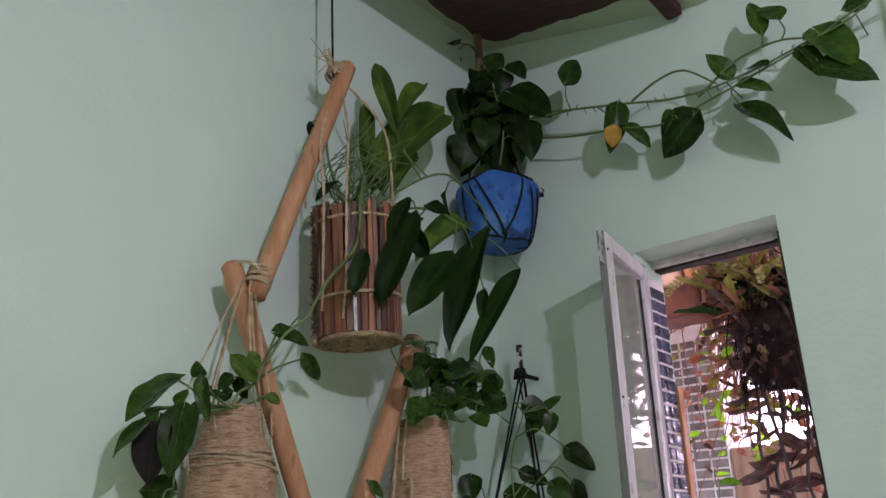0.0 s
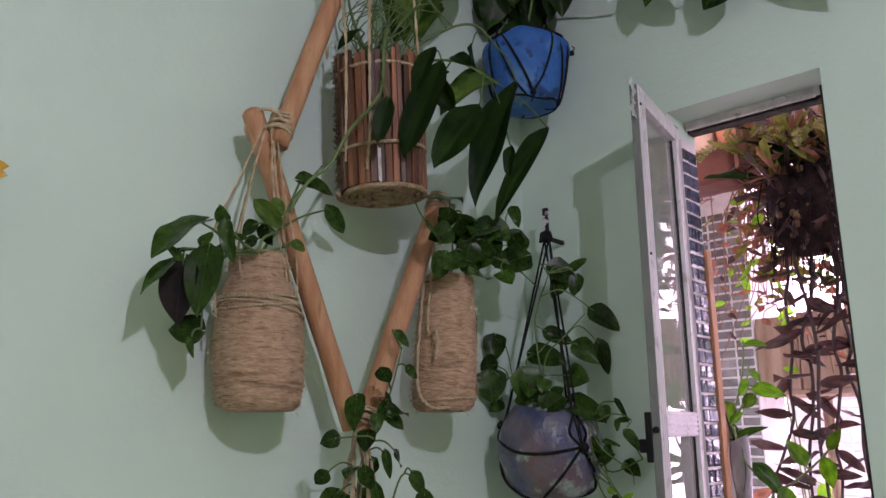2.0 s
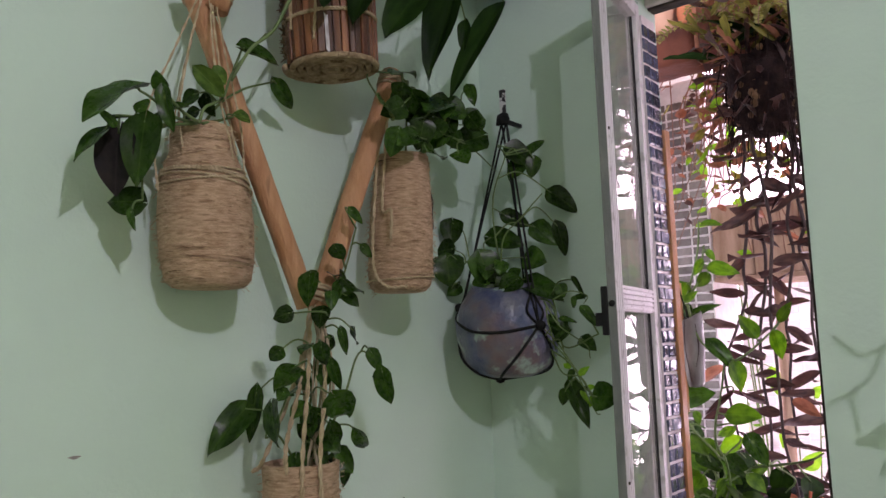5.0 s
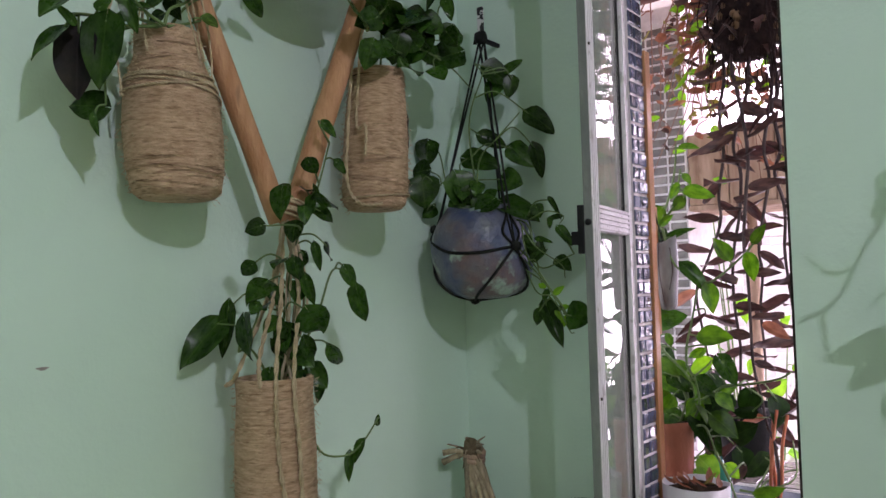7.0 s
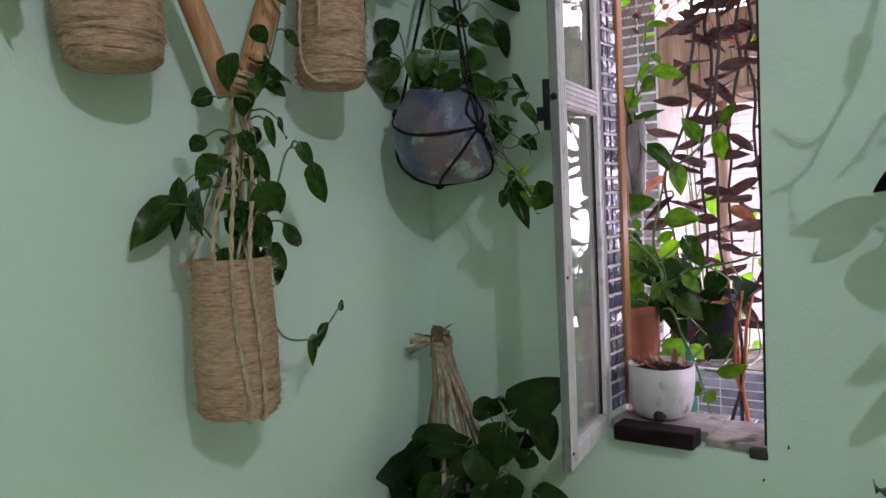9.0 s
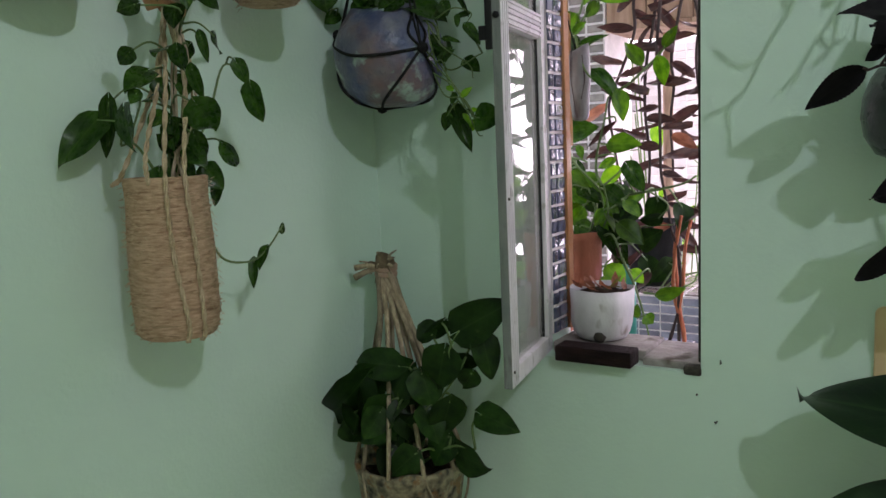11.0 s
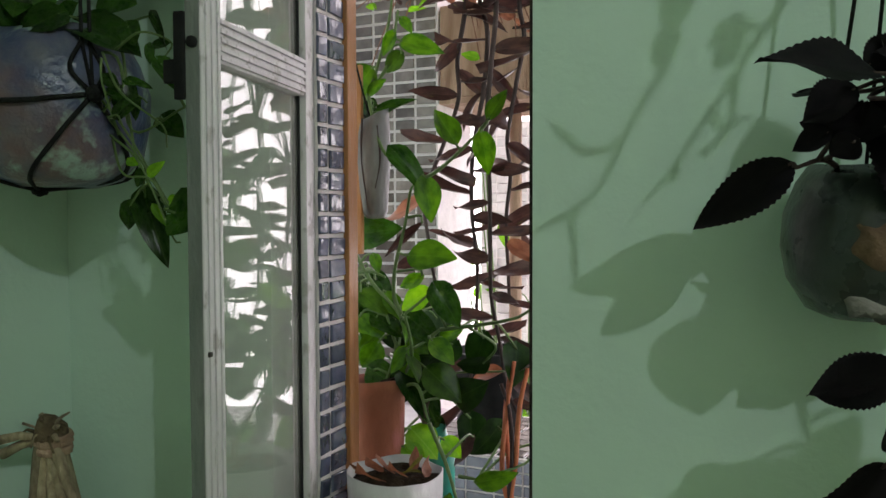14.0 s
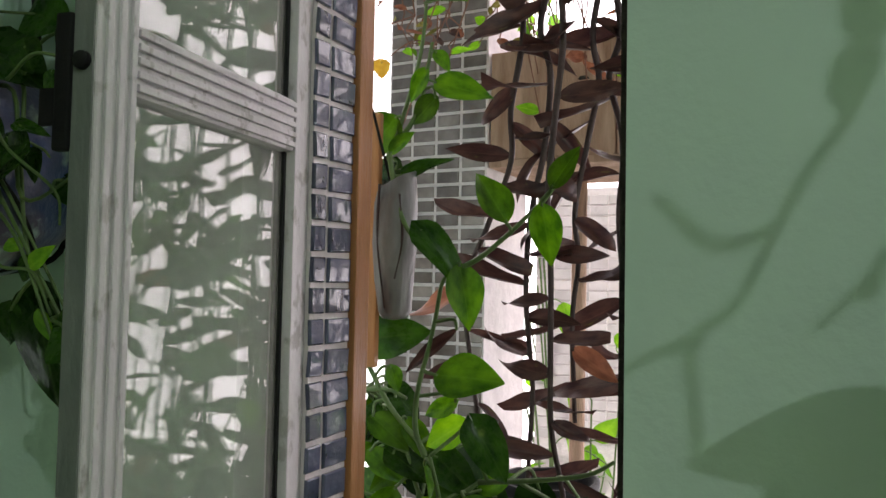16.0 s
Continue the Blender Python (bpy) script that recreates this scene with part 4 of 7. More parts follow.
on = lambda deg, z, e=0.0035: C + Vector((math.cos(radians(deg)) * (prad(z) + e), math.sin(radians(deg)) * (prad(z) + e), z))
HOOK = Vector((0.105, -0.062, 2.045))
KNOTS = (-155, -22, 95)
for a in KNOTS:
    z = 0.135 if a == -155 else 0.095
    for d in (-3, 3):
        link("cord", *sweep([HOOK + Vector((0.002 * d, 0, 0)), on(a + d, 0.152), on(a, z)], 0.0021), CORD, bowl)
    link("knot", *lathe([(0.001, -0.010), (0.008, -0.006), (0.010, 0.0), (0.008, 0.006), (0.001, 0.010)], on(a, z, 0.006), 9, 0.4), CORD, bowl)
    link("cord", *sweep(smooth_line([on(a, z), on(a - 20, 0.05), on(a - 42, 0.012), C + Vector((-0.01, -0.02, -0.003))], 6), 0.0026), CORD, bowl)
    link("cord", *sweep(smooth_line([on(a, z), on(a + 22, 0.05), on(a + 40, 0.012), C + Vector((-0.01, -0.02, -0.003))], 6), 0.0026), CORD, bowl)
link("cord", *sweep(smooth_line([on(-155, 0.135), on(-130, 0.110), on(-95, 0.088), on(-60, 0.085), on(-22, 0.095)], 6), 0.0028), CORD, bowl)
link("cord", *sweep(smooth_line([on(-22, 0.095), on(-34, 0.120), on(-26, 0.150)], 5), 0.0024), CORD, bowl)
link("cord", *sweep(smooth_line([on(-22, 0.095), on(-14, 0.120), on(-20, 0.150)], 5), 0.0024), CORD, bowl)
link("knot", *lathe([(0.001, -0.006), (0.008, -0.003), (0.009, 0.0), (0.008, 0.003), (0.001, 0.006)], C + Vector((-0.01, -0.02, -0.004)), 9, 0.4), CORD, bowl)
bracket = thing("wall_bracket", (0.105, -0.03, 2.05), "white marbled tape on a small metal wall bracket", "bracket")
part("arm", block((0.101, -0.064, 2.044), (0.109, 0.0, 2.052), 0.001), BLACK, bracket)
part("strip", block((0.098, -0.066, 2.048), (0.113, -0.063, 2.114), 0.001), MARBLE, bracket)
link("knot", *sweep(smooth_line([HOOK + Vector((-0.013, -0.004, -0.006)), HOOK + Vector((-0.006, -0.008, 0.012)), HOOK + Vector((0.004, -0.008, -0.004)), HOOK + Vector((0.014, -0.004, -0.006))], 6), 0.0045, 0.002, 7, 0.5), CORD, bracket)
link("knot", *lathe([(0.001, -0.014), (0.011, -0.010), (0.014, 0.0), (0.012, 0.010), (0.001, 0.014)], HOOK + Vector((0, -0.008, 0.004)), 10, 0.6), CORD, bracket)

# ---- patterned pot in the corner ----
C = Vector((0.160, -0.155, 0.700))
corner_pot = thing("corner_pot", C, "mottled cream and brown pot hung by raffia in the corner", "pot")
link("pot_body", *lathe([(0.001, 0.0), (0.070, 0.0), (0.080, 0.01), (0.094, 0.08), (0.102, 0.145), (0.108, 0.160), (0.106, 0.172), (0.098, 0.172), (0.092, 0.15), (0.001, 0.15)], C, 44, 0.10), WOVEN, corner_pot)
link("soil", *lathe([(0.001, 0.158), (0.094, 0.152)], C, 24, 0.2), SOIL, corner_pot)
TIE = Vector((0.080, -0.100, 1.222))
for k in range(9):
    a = radians(-150 + 36 * k)
    rim_p = C + Vector((math.cos(a) * 0.104, math.sin(a) * 0.104, 0.165))
    link("raffia", *sweep(smooth_line([TIE + Vector((rng.uniform(-0.012, 0.016), rng.uniform(-0.012, 0.012), 0)), TIE.lerp(rim_p, 0.35) + Vector((0.01, -0.006, 0)), rim_p], 6), rng.uniform(0.0050, 0.0080), 0.0040, 6, 0.12), RAFFIA, corner_pot)
    if k % 2:
        link("raffia", *sweep(smooth_line([rim_p, C + Vector((math.cos(a + 0.2) * 0.108, math.sin(a + 0.2) * 0.108, 0.10)), C + Vector((math.cos(a + 0.35) * 0.085, math.sin(a + 0.35) * 0.085, 0.01))], 5), 0.0024, None, 5), RAFFIA, corner_pot)
lashing(TIE + Vector((0.004, 0, -0.006)), (0.1, 0, 1), 0.018, 5, 0.022, 0.005, OLDWOOD, corner_pot, "binding")
link("knot", *lathe([(0.001, -0.022), (0.014, -0.016), (0.021, -0.004), (0.020, 0.008), (0.012, 0.020), (0.001, 0.026)], TIE + Vector((-0.004, -0.004, 0.006)), 14, 0.8), FIBRE, corner_pot, "dark frayed raffia knot")
for e in ((-0.055, -0.025, -0.020), (-0.050, -0.030, 0.0), (0.035, -0.02, 0.006), (0.03, -0.015, 0.022), (-0.012, -0.004, 0.030), (-0.010, 0.0, 0.024)):
    link("frayed_end", *sweep([TIE, TIE + Vector(e) * 0.6 + Vector((0, 0, 0.004)), TIE + Vector(e)], 0.0045, 0.007 if e[0] < -0.04 else 0.003, 6, 0.4), RAFFIA, corner_pot)
for k in range(16):
    d = Vector((rng.uniform(-1, 1), rng.uniform(-0.7, 0.1), rng.uniform(-0.9, 1.0))).normalized()
    ln = rng.uniform(0.018, 0.045)
    link("frayed_end", *sweep(smooth_line([TIE, TIE + d * ln * 0.6 + Vector((0, -0.006, 0.006)), TIE + d * ln + Vector((0, 0, rng.uniform(-0.012, 0.006)))], 4), rng.uniform(0.002, 0.0042), 0.001, 5, 0.4), FIBRE if k % 3 else RAFFIA, corner_pot)
link("nail", *sweep([Vector((0.0, -0.075, 1.226)), TIE + Vector((-0.01, 0.006, 0.004))], 0.0018, None, 6), OLDWOOD, corner_pot)

# ---- grey pot by the switch ----
C = Vector((0.961, -0.068, 1.407))
grey = thing("hanging_pot", C, "stained grey round pot hung by thin cords near the switch", "pot")
prof = [(0.001, 0.0), (0.031, 0.0), (0.046, 0.007), (0.060, 0.031), (0.0655, 0.057), (0.064, 0.084), (0.053, 0.107), (0.044, 0.120), (0.039, 0.118), (0.044, 0.097), (0.001, 0.097)]
link("pot_body", *lathe(prof, C, 44, 0.05), GREYPOT, grey)
prad = lambda z: float(np.interp(z, [p[1] for p in prof[1:8]], [p[0] for p in prof[1:8]]))
# bare clay where the glaze has come off
cells = [(-1 + i / 6, -1 + j / 4) for j in range(9) for i in range(13)]
clay_v = []
for u, v in cells:
    a, z = radians(-84 + 21 * u * (1 - 0.25 * v * v) + 3 * math.sin(5 * v)), 0.060 + 0.017 * v + 0.003 * math.sin(4 * u)
    r = prad(z) + 0.0030 - 0.0042 * max(abs(u), abs(v)) ** 4 + 0.0008 * noise.noise(Vector((u * 3, v * 3, 1)))
    clay_v.append(C + Vector((math.cos(a) * r, math.sin(a) * r, z)))
link("clay_patch", clay_v, [(13 * j + i, 13 * j + i + 1, 13 * j + i + 14, 13 * j + i + 13) for j in range(8) for i in range(12)], CLAY, grey, "bare brown clay patch")
arc = [C + Vector((math.cos(radians(d)) * 0.046, math.sin(radians(d)) * 0.046, 0.013 + 0.003 * math.sin(d * 0.11))) for d in range(-112, 10, 7)]
link("foot_chip", *sweep(arc, 0.0085, 0.0060, 10, 1.6), CEMENT, grey, "chipped pale plaster foot")
for e in ((-0.031, -0.022), (0.040, -0.018), (0.0, 0.040)):
    link("cord", *sweep([C + Vector((e[0], e[1], 0.116)), C + Vector((0.03, -0.034, 0.61)), C + Vector((0.041, -0.064, 1.353))], 0.0016), CORD, grey)
part("ceiling_hook", block((1.0, -0.136, C.z + 1.343), (1.012, -0.124, ceiling_z(1.0) + 0.02), 0.002), BLACK, grey)

# ---- light switch ----
switch = thing("light_switch", (0.959, 0, 1.120), "cream plastic light switch plate with a yellowed rocker", "switch")
rings = []
for inset, y in ((0.0, 0.0), (0.0, -0.0055), (0.0007, -0.0072), (0.0026, -0.008)):
    ring_v = []
    for cx, cz, a0 in ((0.989, 1.174, 0), (0.929, 1.174, 90), (0.929, 1.074, 180), (0.989, 1.074, 270)):
        ring_v += [(cx + math.cos(radians(a0 + 15 * k)) * (0.012 - inset), y, cz + math.sin(radians(a0 + 15 * k)) * (0.012 - inset)) for k in range(7)]
    rings.append(ring_v)
n = len(rings[0])
plate_f = [(n * r + k, n * r + (k + 1) % n, n * r + n + (k + 1) % n, n * r + n + k) for r in range(3) for k in range(n)] + [tuple(range(3 * n, 4 * n)), tuple(range(n - 1, -1, -1))]
link("plate", [v for q in rings for v in q], plate_f, CREAM, switch, smooth=False)
# Solid brown border paints the shade in the gap round the rocker.
part("rocker_frame", block((0.9405, -0.0092, 1.102), (0.9775, -0.007, 1.138), 0.0008), GAP, switch, "brown border painted as shade round the rocker")
part("rocker", block((0.944, -0.014, 1.1055), (0.974, -0.009, 1.1195), 0.0015, Matrix.Translation((0, 0.004, 0)) @ Matrix.Rotation(0.0, 4, "X")), CREAM, switch)
part("rocker", block((0.9428, -0.0115, 1.1205), (0.963, -0.009, 1.1345), 0.0015), CREAM, switch)
part("indicator", block((0.9645, -0.0115, 1.1205), (0.974, -0.009, 1.1345), 0.001), WHITEPOT, switch, "pale indicator window")
for z in (1.157, 1.083):
    link("screw", *sweep([Vector((0.959, -0.0072, z)), Vector((0.959, -0.0098, z))], 0.0042, None, 12), GRIME_SHADE, switch)

# ---- small marks and nails on the walls ----
for x, z, dx, dz in ((0.694, 1.272 - 0.2, 0.001, 0.006), (0.655, 1.013, 0.001, 0.002), (0.684, 0.968, 0.006, 0.005)):
    tagged(link("wall_nail", *sweep([Vector((x, 0.0, z)), Vector((x + dx * 0.5, -0.006, z)), Vector((x + dx, -0.008, z + dz))], 0.0013, None, 6), GRIME_SHADE), "small rusty nail stub in the wall", "nail", "nail stubs")
tagged(link("paint_scuff", *merge([([(0.0012, -0.892 + 0.007 * math.cos(q) * (1 + 0.4 * math.sin(3 * q)), 1.464 + 0.0022 * math.sin(q)) for q in (2 * math.pi * k / 14 for k in range(14))], [tuple(range(14))])]), CEMENT), "small grey scuff in the wall paint", "paint patch")
chip = link("paint_chip", *merge([([(0.0015, -1.11 + 0.020 * math.cos(a) * (1 + 0.3 * math.sin(5 * a)), 1.955 + 0.014 * math.sin(a) * (1 + 0.25 * math.cos(3 * a))) for a in (2 * math.pi * k / 26 for k in range(26))], [tuple(range(26))])]), PLASTER)
tagged(chip, "flaked pale patch in the wall paint", "paint patch")
dried = thing("dried_leaf", (0.004, -1.10, 1.968), "dried orange leaf stuck to the wall", "leaf")
leaf(dried, "yellow", (0.004, -1.125, 1.962), (0.006, -1.078, 1.968), 0.022, Vector((1, 0, 0)), 0.05)

# ---- on the window sill ----
tagged(part("dark_block", block((0.404, -0.026, 1.0505), (0.547, 0.022, 1.079), 0.003), BRICK), "dark brown painted board lying on the sill edge", "block")
C = Vector((0.450, 0.098, 1.0705))
white = thing("white_pot", C, "white painted cut bottle pot behind the dark board", "pot")
link("pot_body", *lathe([(0.001, 0.0), (0.036, 0.0), (0.047, 0.004), (0.054, 0.014), (0.0585, 0.032), (0.060, 0.060), (0.0605, 0.099), (0.0588, 0.099), (0.058, 0.082), (0.001, 0.082)], C, 48, 0.05), WHITEPOT, white)
link("stain", *lathe([(0.001, -0.011), (0.009, -0.008), (0.013, 0.0), (0.008, 0.010), (0.001, 0.013)], C + Vector((0.010, -0.0475, 0.012)), 14, 0.5, 1.0), GRIME_SHADE, white, "black smudge at the foot")
link("soil", *lathe([(0.001, 0.095), (0.02, 0.094), (0.04, 0.091), (0.057, 0.087)], C, 24, 0.12), SOIL, white)
for k in range(9):
    a, r = rng.uniform(-2.8, 0.2), rng.uniform(0.010, 0.048)
    p = C + Vector((math.cos(a) * r, math.sin(a) * r, 0.098))
    leaf(white, rng.choice(("rust", "rust", "olive")), p, p + Vector((rng.uniform(-1, 1), rng.uniform(-1, 1), 0.25)).normalized() * rng.uniform(0.025, 0.04), 0.011, Vector((0, 0, 1)), 0.3)

terra = thing("terracotta_planter", (0.374, 0.200, 1.0275), "reddish terracotta planter behind the white pot", "planter")
link("planter_body", *lathe([(0.001, 0.0), (0.029, 0.0), (0.032, 0.01), (0.036, 0.212), (0.039, 0.217), (0.039, 0.233), (0.034, 0.233), (0.033, 0.207), (0.001, 0.207)], (0.374, 0.200, 1.0275), 36, 0.05), TERRA, terra)
link("soil", *lathe([(0.001, 0.217), (0.033, 0.212)], (0.374, 0.200, 1.0275), 20, 0.3), SOIL, terra)
shelf = thing("outer_ledge", (0.5, 0.22, 1.05), "tiled ledge outside the sill", "ledge", kind="structure")
part("grout_bed", block((X0, 0.152, 0.95), (0.80, 0.305, 1.0237)), GROUT, shelf)
clad(shelf, (X0, 0.154, 1.0235), (1, 0, 0), (0, 1, 0), (0, 0, 1), 8, 5, 0.0475, 0.0252, 0.0050, TILEPALE)

film_pot = thing("hanging_pot", (0.372, 0.180, 1.488), "grey crumpled plastic bottle pot hung outside the window", "pot")
link("pot_body", *lathe([(0.001, 0.0), (0.013, 0.002), (0.0175, 0.010), (0.0205, 0.040), (0.0225, 0.075), (0.0215, 0.115), (0.0195, 0.145), (0.0175, 0.146), (0.018, 0.12), (0.001, 0.12)], (0.379, 0.180, 1.488), 40, 0.14), GREYPLASTIC, film_pot)
for q in ([(0.372, 0.1585, 1.625), (0.3705, 0.158, 1.58), (0.374, 0.159, 1.54), (0.378, 0.163, 1.50)], [(0.392, 0.164, 1.615), (0.396, 0.165, 1.57), (0.389, 0.163, 1.53)]):
    link("crease", *sweep(smooth_line(q, 5), 0.0014, 0.0008, 6, 0.5), BROWNSTEM, film_pot, "dark crease")
link("wire", *sweep(smooth_line([(0.366, 0.152, 1.70), (0.368, 0.17, 1.66), (0.378, 0.180, 1.61)], 5), 0.0015), CORD, film_pot)
part("hanger_board", block((0.355, 0.166, 1.44), (0.366, 0.174, 1.70), 0.002), ORANGEWOOD, film_pot, "brown wooden hanger board")

# ---- garden things past the window ----
crate = thing("wooden_planter", (0.36, 0.90, 1.0), "weathered wooden planter box on a post", "planter")
for k, (a, b) in enumerate(((0.211, 0.318), (0.321, 0.442), (0.445, 0.60))):
    part("board", block((a, 0.790 + 0.004 * (k % 2), 1.752), (b, 0.815 + 0.004 * (k % 2), 1.950 + 0.008 * k), 0.003), OLDWOOD, crate)
part("base_board", block((0.210, 0.786, 1.738), (0.61, 1.05, 1.751), 0.002), OLDWOOD, crate)
part("back_board", block((0.232, 1.03, 1.752), (0.60, 1.05, 1.97), 0.003), OLDWOOD, crate)
link("post", *sweep([Vector((0.33, 0.94, -0.02)), Vector((0.335, 0.94, 1.738))], 0.016, 0.014, 10, 0.08), OLDWOOD, crate)
for x, z in ((0.385, 1.885), (0.405, 1.855)):
    link("knot_hole", *lathe([(0.001, 0.0), (0.010, 0.0), (0.007, 0.004)], (x, 0.789, z), 10, 0.5), GRIME_SHADE, crate)



def crumbled(lo, hi, amount):
    """A block with worn, uneven faces."""
    bm = block(lo, hi)
    bmesh.ops.subdivide_edges(bm, edges=bm.edges[:], cuts=6, use_grid_fill=True)
    top = hi[2]
    for v in bm.verts:
        q = Vector(v.co) * 38
        v.co += Vector((noise.noise(q), noise.noise(q + Vector((9, 0, 0))), noise.noise(q + Vector((0, 9, 0))) if v.co.z < top - 0.001 else 0)) * amount
    return bm


tagged(part("plaster_block", crumbled((0.20, 0.300, 2.290), (0.334, 0.42, 2.361), 0.006), PINKSTONE, smooth=True), "pinkish crumbling plaster block under the eave", "block")
tagged(part("terracotta_block", crumbled((0.342, 0.314, 2.302), (0.376, 0.42, 2.361), 0.004), REDWOOD, smooth=True), "orange red clay block fixed under the eave", "block")
clay = part("clay_block", crumbled((0.20, 0.309, 2.214), (0.378, 0.42, 2.2945), 0.003), DARKTERRA, smooth=True)
tagged(clay, "dark red clay block below the plaster block", "block")
part("edge_strip", block((0.381, 0.303, 2.232), (0.391, 0.42, 2.330), 0.002), TERRA, clay, "orange clay edge")
tagged(part("eave_beam", block((-0.6, 0.30, 2.362), (1.8, 0.75, 2.40), 0.004), OLDWOOD), "wooden eave beam outside above the window", "beam", kind="structure")

C = Vector((0.508, 0.36, 2.015))
nest = thing("hanging_basket", C, "dark fibre hanging basket studded with round seeds", "basket")
link("basket_body", *lathe([(0.001, 0.0), (0.035, 0.005), (0.062, 0.03), (0.076, 0.075), (0.078, 0.125), (0.070, 0.175), (0.050, 0.205), (0.001, 0.21)], C, 40, 0.22), DARKFIBRE, nest)
for k in range(34):
    a, z = radians(rng.uniform(-175, 0)), rng.uniform(0.03, 0.19)
    r = float(np.interp(z, (0, 0.03, 0.075, 0.125, 0.175, 0.205), (0.035, 0.060, 0.074, 0.076, 0.068, 0.05)))
    e = rng.uniform(0.006, 0.0095)
    link("seed", *lathe([(0.001, -e), (0.7 * e, -0.75 * e), (e, 0.0), (0.7 * e, 0.75 * e), (0.001, e)], C + Vector((math.cos(a) * r, math.sin(a) * r, z)), 9, 0.15), SEED, nest)
tufts = []
for _ in range(420):
    a, z = rng.uniform(0, 6.28), rng.uniform(0.0, 0.21)
    p = C + Vector((math.cos(a) * 0.07, math.sin(a) * 0.07, z))
    d = Vector((math.cos(a) * 0.02, math.sin(a) * 0.02, rng.uniform(-0.11, 0.02)))
    tufts.append(sweep([p, p + d * 0.5, p + d + Vector((0, 0, -0.01))], 0.0011, 0.0005, 3))
tagged(link("loose_fibre", *merge(tufts), DARKFIBRE, nest), kind="stuff")
for e in (-0.06, 0.06):
    link("wire", *sweep([C + Vector((e, 0, 0.15)), C + Vector((0, 0.02, 0.335))], 0.0014), CORD, nest)

dark = thing("black_pot", (0.395, 0.60, 1.0885), "black plastic plant pot on the low wall", "pot")
link("pot_body", *lathe([(0.001, 0.0), (0.055, 0.0), (0.060, 0.01), (0.072, 0.135), (0.078, 0.14), (0.078, 0.155), (0.070, 0.155), (0.068, 0.13), (0.001, 0.13)], (0.395, 0.60, 1.0885), 32, 0.03), BLACK, dark)
pale = thing("white_tub", (0.80, 0.63, 1.0885), "white plastic tub on the low wall", "tub")
link("tub_body", *lathe([(0.001, 0.0), (0.050, 0.0), (0.062, 0.11), (0.065, 0.112), (0.060, 0.112), (0.05, 0.02), (0.001, 0.02)], (0.80, 0.63, 1.0885), 32, 0.02), WHITEPOT, pale)
teal = thing("teal_bottle", (0.433, 0.275, 1.0270), "translucent teal plastic bottle on the outer ledge", "bottle")
link("bottle_body", *lathe([(0.001, 0.0), (0.020, 0.0), (0.024, 0.006), (0.024, 0.124), (0.012, 0.144), (0.010, 0.159), (0.001, 0.159)], (0.433, 0.275, 1.0270), 24), TEAL, teal)

# ---- plants ----
HERE = "pothos plants"
straw_plant = thing("philodendron_plant", (0.092, -0.56, 2.285), "long dark leaved philodendron growing from the slatted vase", "plant")
vase1_plant = thing("pothos_plant", (0.076, -0.764, 1.895), "glossy pothos with a purple leaf spilling from a jute vase", "plant", HERE)
vase2_plant = thing("pothos_plant", (0.080, -0.345, 1.912), "bushy pothos above the slim jute vase", "plant", HERE)
vase3_plant = thing("pothos_plant", (0.080, -0.590, 1.424), "climbing pothos with a trailing tendril in the tall jute vase", "plant", HERE)
bowl_plant = thing("pothos_plant", (0.132, -0.128, 1.680), "trailing pothos spilling over the marbled bowl", "plant", HERE)
blue_plant = thing("pothos_plant", (0.105, -0.125, 2.490), "dense pothos climbing a stake above the blue pot", "plant", HERE)
wall_vine = thing("wall_vine", (0.60, -0.06, 2.55), "variegated pothos vine trained along the wall", "plant")
basket_plant = thing("pothos_plant", (0.160, -0.155, 0.855), "large leaved dark pothos in the corner pot", "plant", HERE)
coleus_plant = thing("coleus_plant", (0.976, -0.130, 1.520), "dark purple coleus with toothed leaves in the grey pot", "plant", "coleus plants")
coleus_low = thing("coleus_plant", (1.20, -0.200, 1.20), "drooping dark coleus shoots below the grey pot", "plant", "coleus plants")
window_vine = thing("hoya_vine", (0.440, 0.20, 1.250), "fresh green oval leaved vine outside the window", "plant")
leaf(straw_plant, "lobe", (0.131, -0.475, 2.452), (0.131, -0.534, 2.587), 0.031, None, 0.12)
leaf(straw_plant, "lobe", (0.129, -0.474, 2.471), (0.129, -0.400, 2.635), 0.036, None, 0.12)
leaf(straw_plant, "lobe", (0.127, -0.503, 2.363), (0.127, -0.331, 2.600), 0.078, None, 0.12)
leaf(straw_plant, "lobe", (0.130, -0.514, 2.312), (0.130, -0.474, 2.509), 0.054, None, 0.12)
leaf(straw_plant, "lobe", (0.077, -0.485, 2.339), (0.077, -0.517, 2.531), 0.027, None, 0.12)
leaf(straw_plant, "lobe", (0.133, -0.496, 2.317), (0.133, -0.425, 2.440), 0.023, None, 0.12)
leaf(straw_plant, "lobe", (0.170, -0.469, 2.186), (0.170, -0.302, 2.350), 0.050, None, 0.15)
leaf(straw_plant, "long", (0.215, -0.511, 2.255), (0.215, -0.603, 2.086), 0.044, None, 0.2)
leaf(straw_plant, "long", (0.210, -0.631, 2.153), (0.210, -0.653, 2.080), 0.024, None, 0.2)
leaf(straw_plant, "long", (0.200, -0.513, 2.286), (0.200, -0.577, 2.185), 0.023, None, 0.2)
leaf(straw_plant, "long", (0.215, -0.414, 2.206), (0.215, -0.523, 2.083), 0.049, None, 0.2)
leaf(straw_plant, "long", (0.215, -0.304, 2.288), (0.215, -0.439, 2.052), 0.048, None, 0.2)
leaf(straw_plant, "long", (0.210, -0.195, 2.232), (0.210, -0.358, 2.052), 0.030, None, 0.2)
leaf(straw_plant, "long", (0.200, -0.308, 2.165), (0.200, -0.318, 2.107), 0.019, None, 0.2)
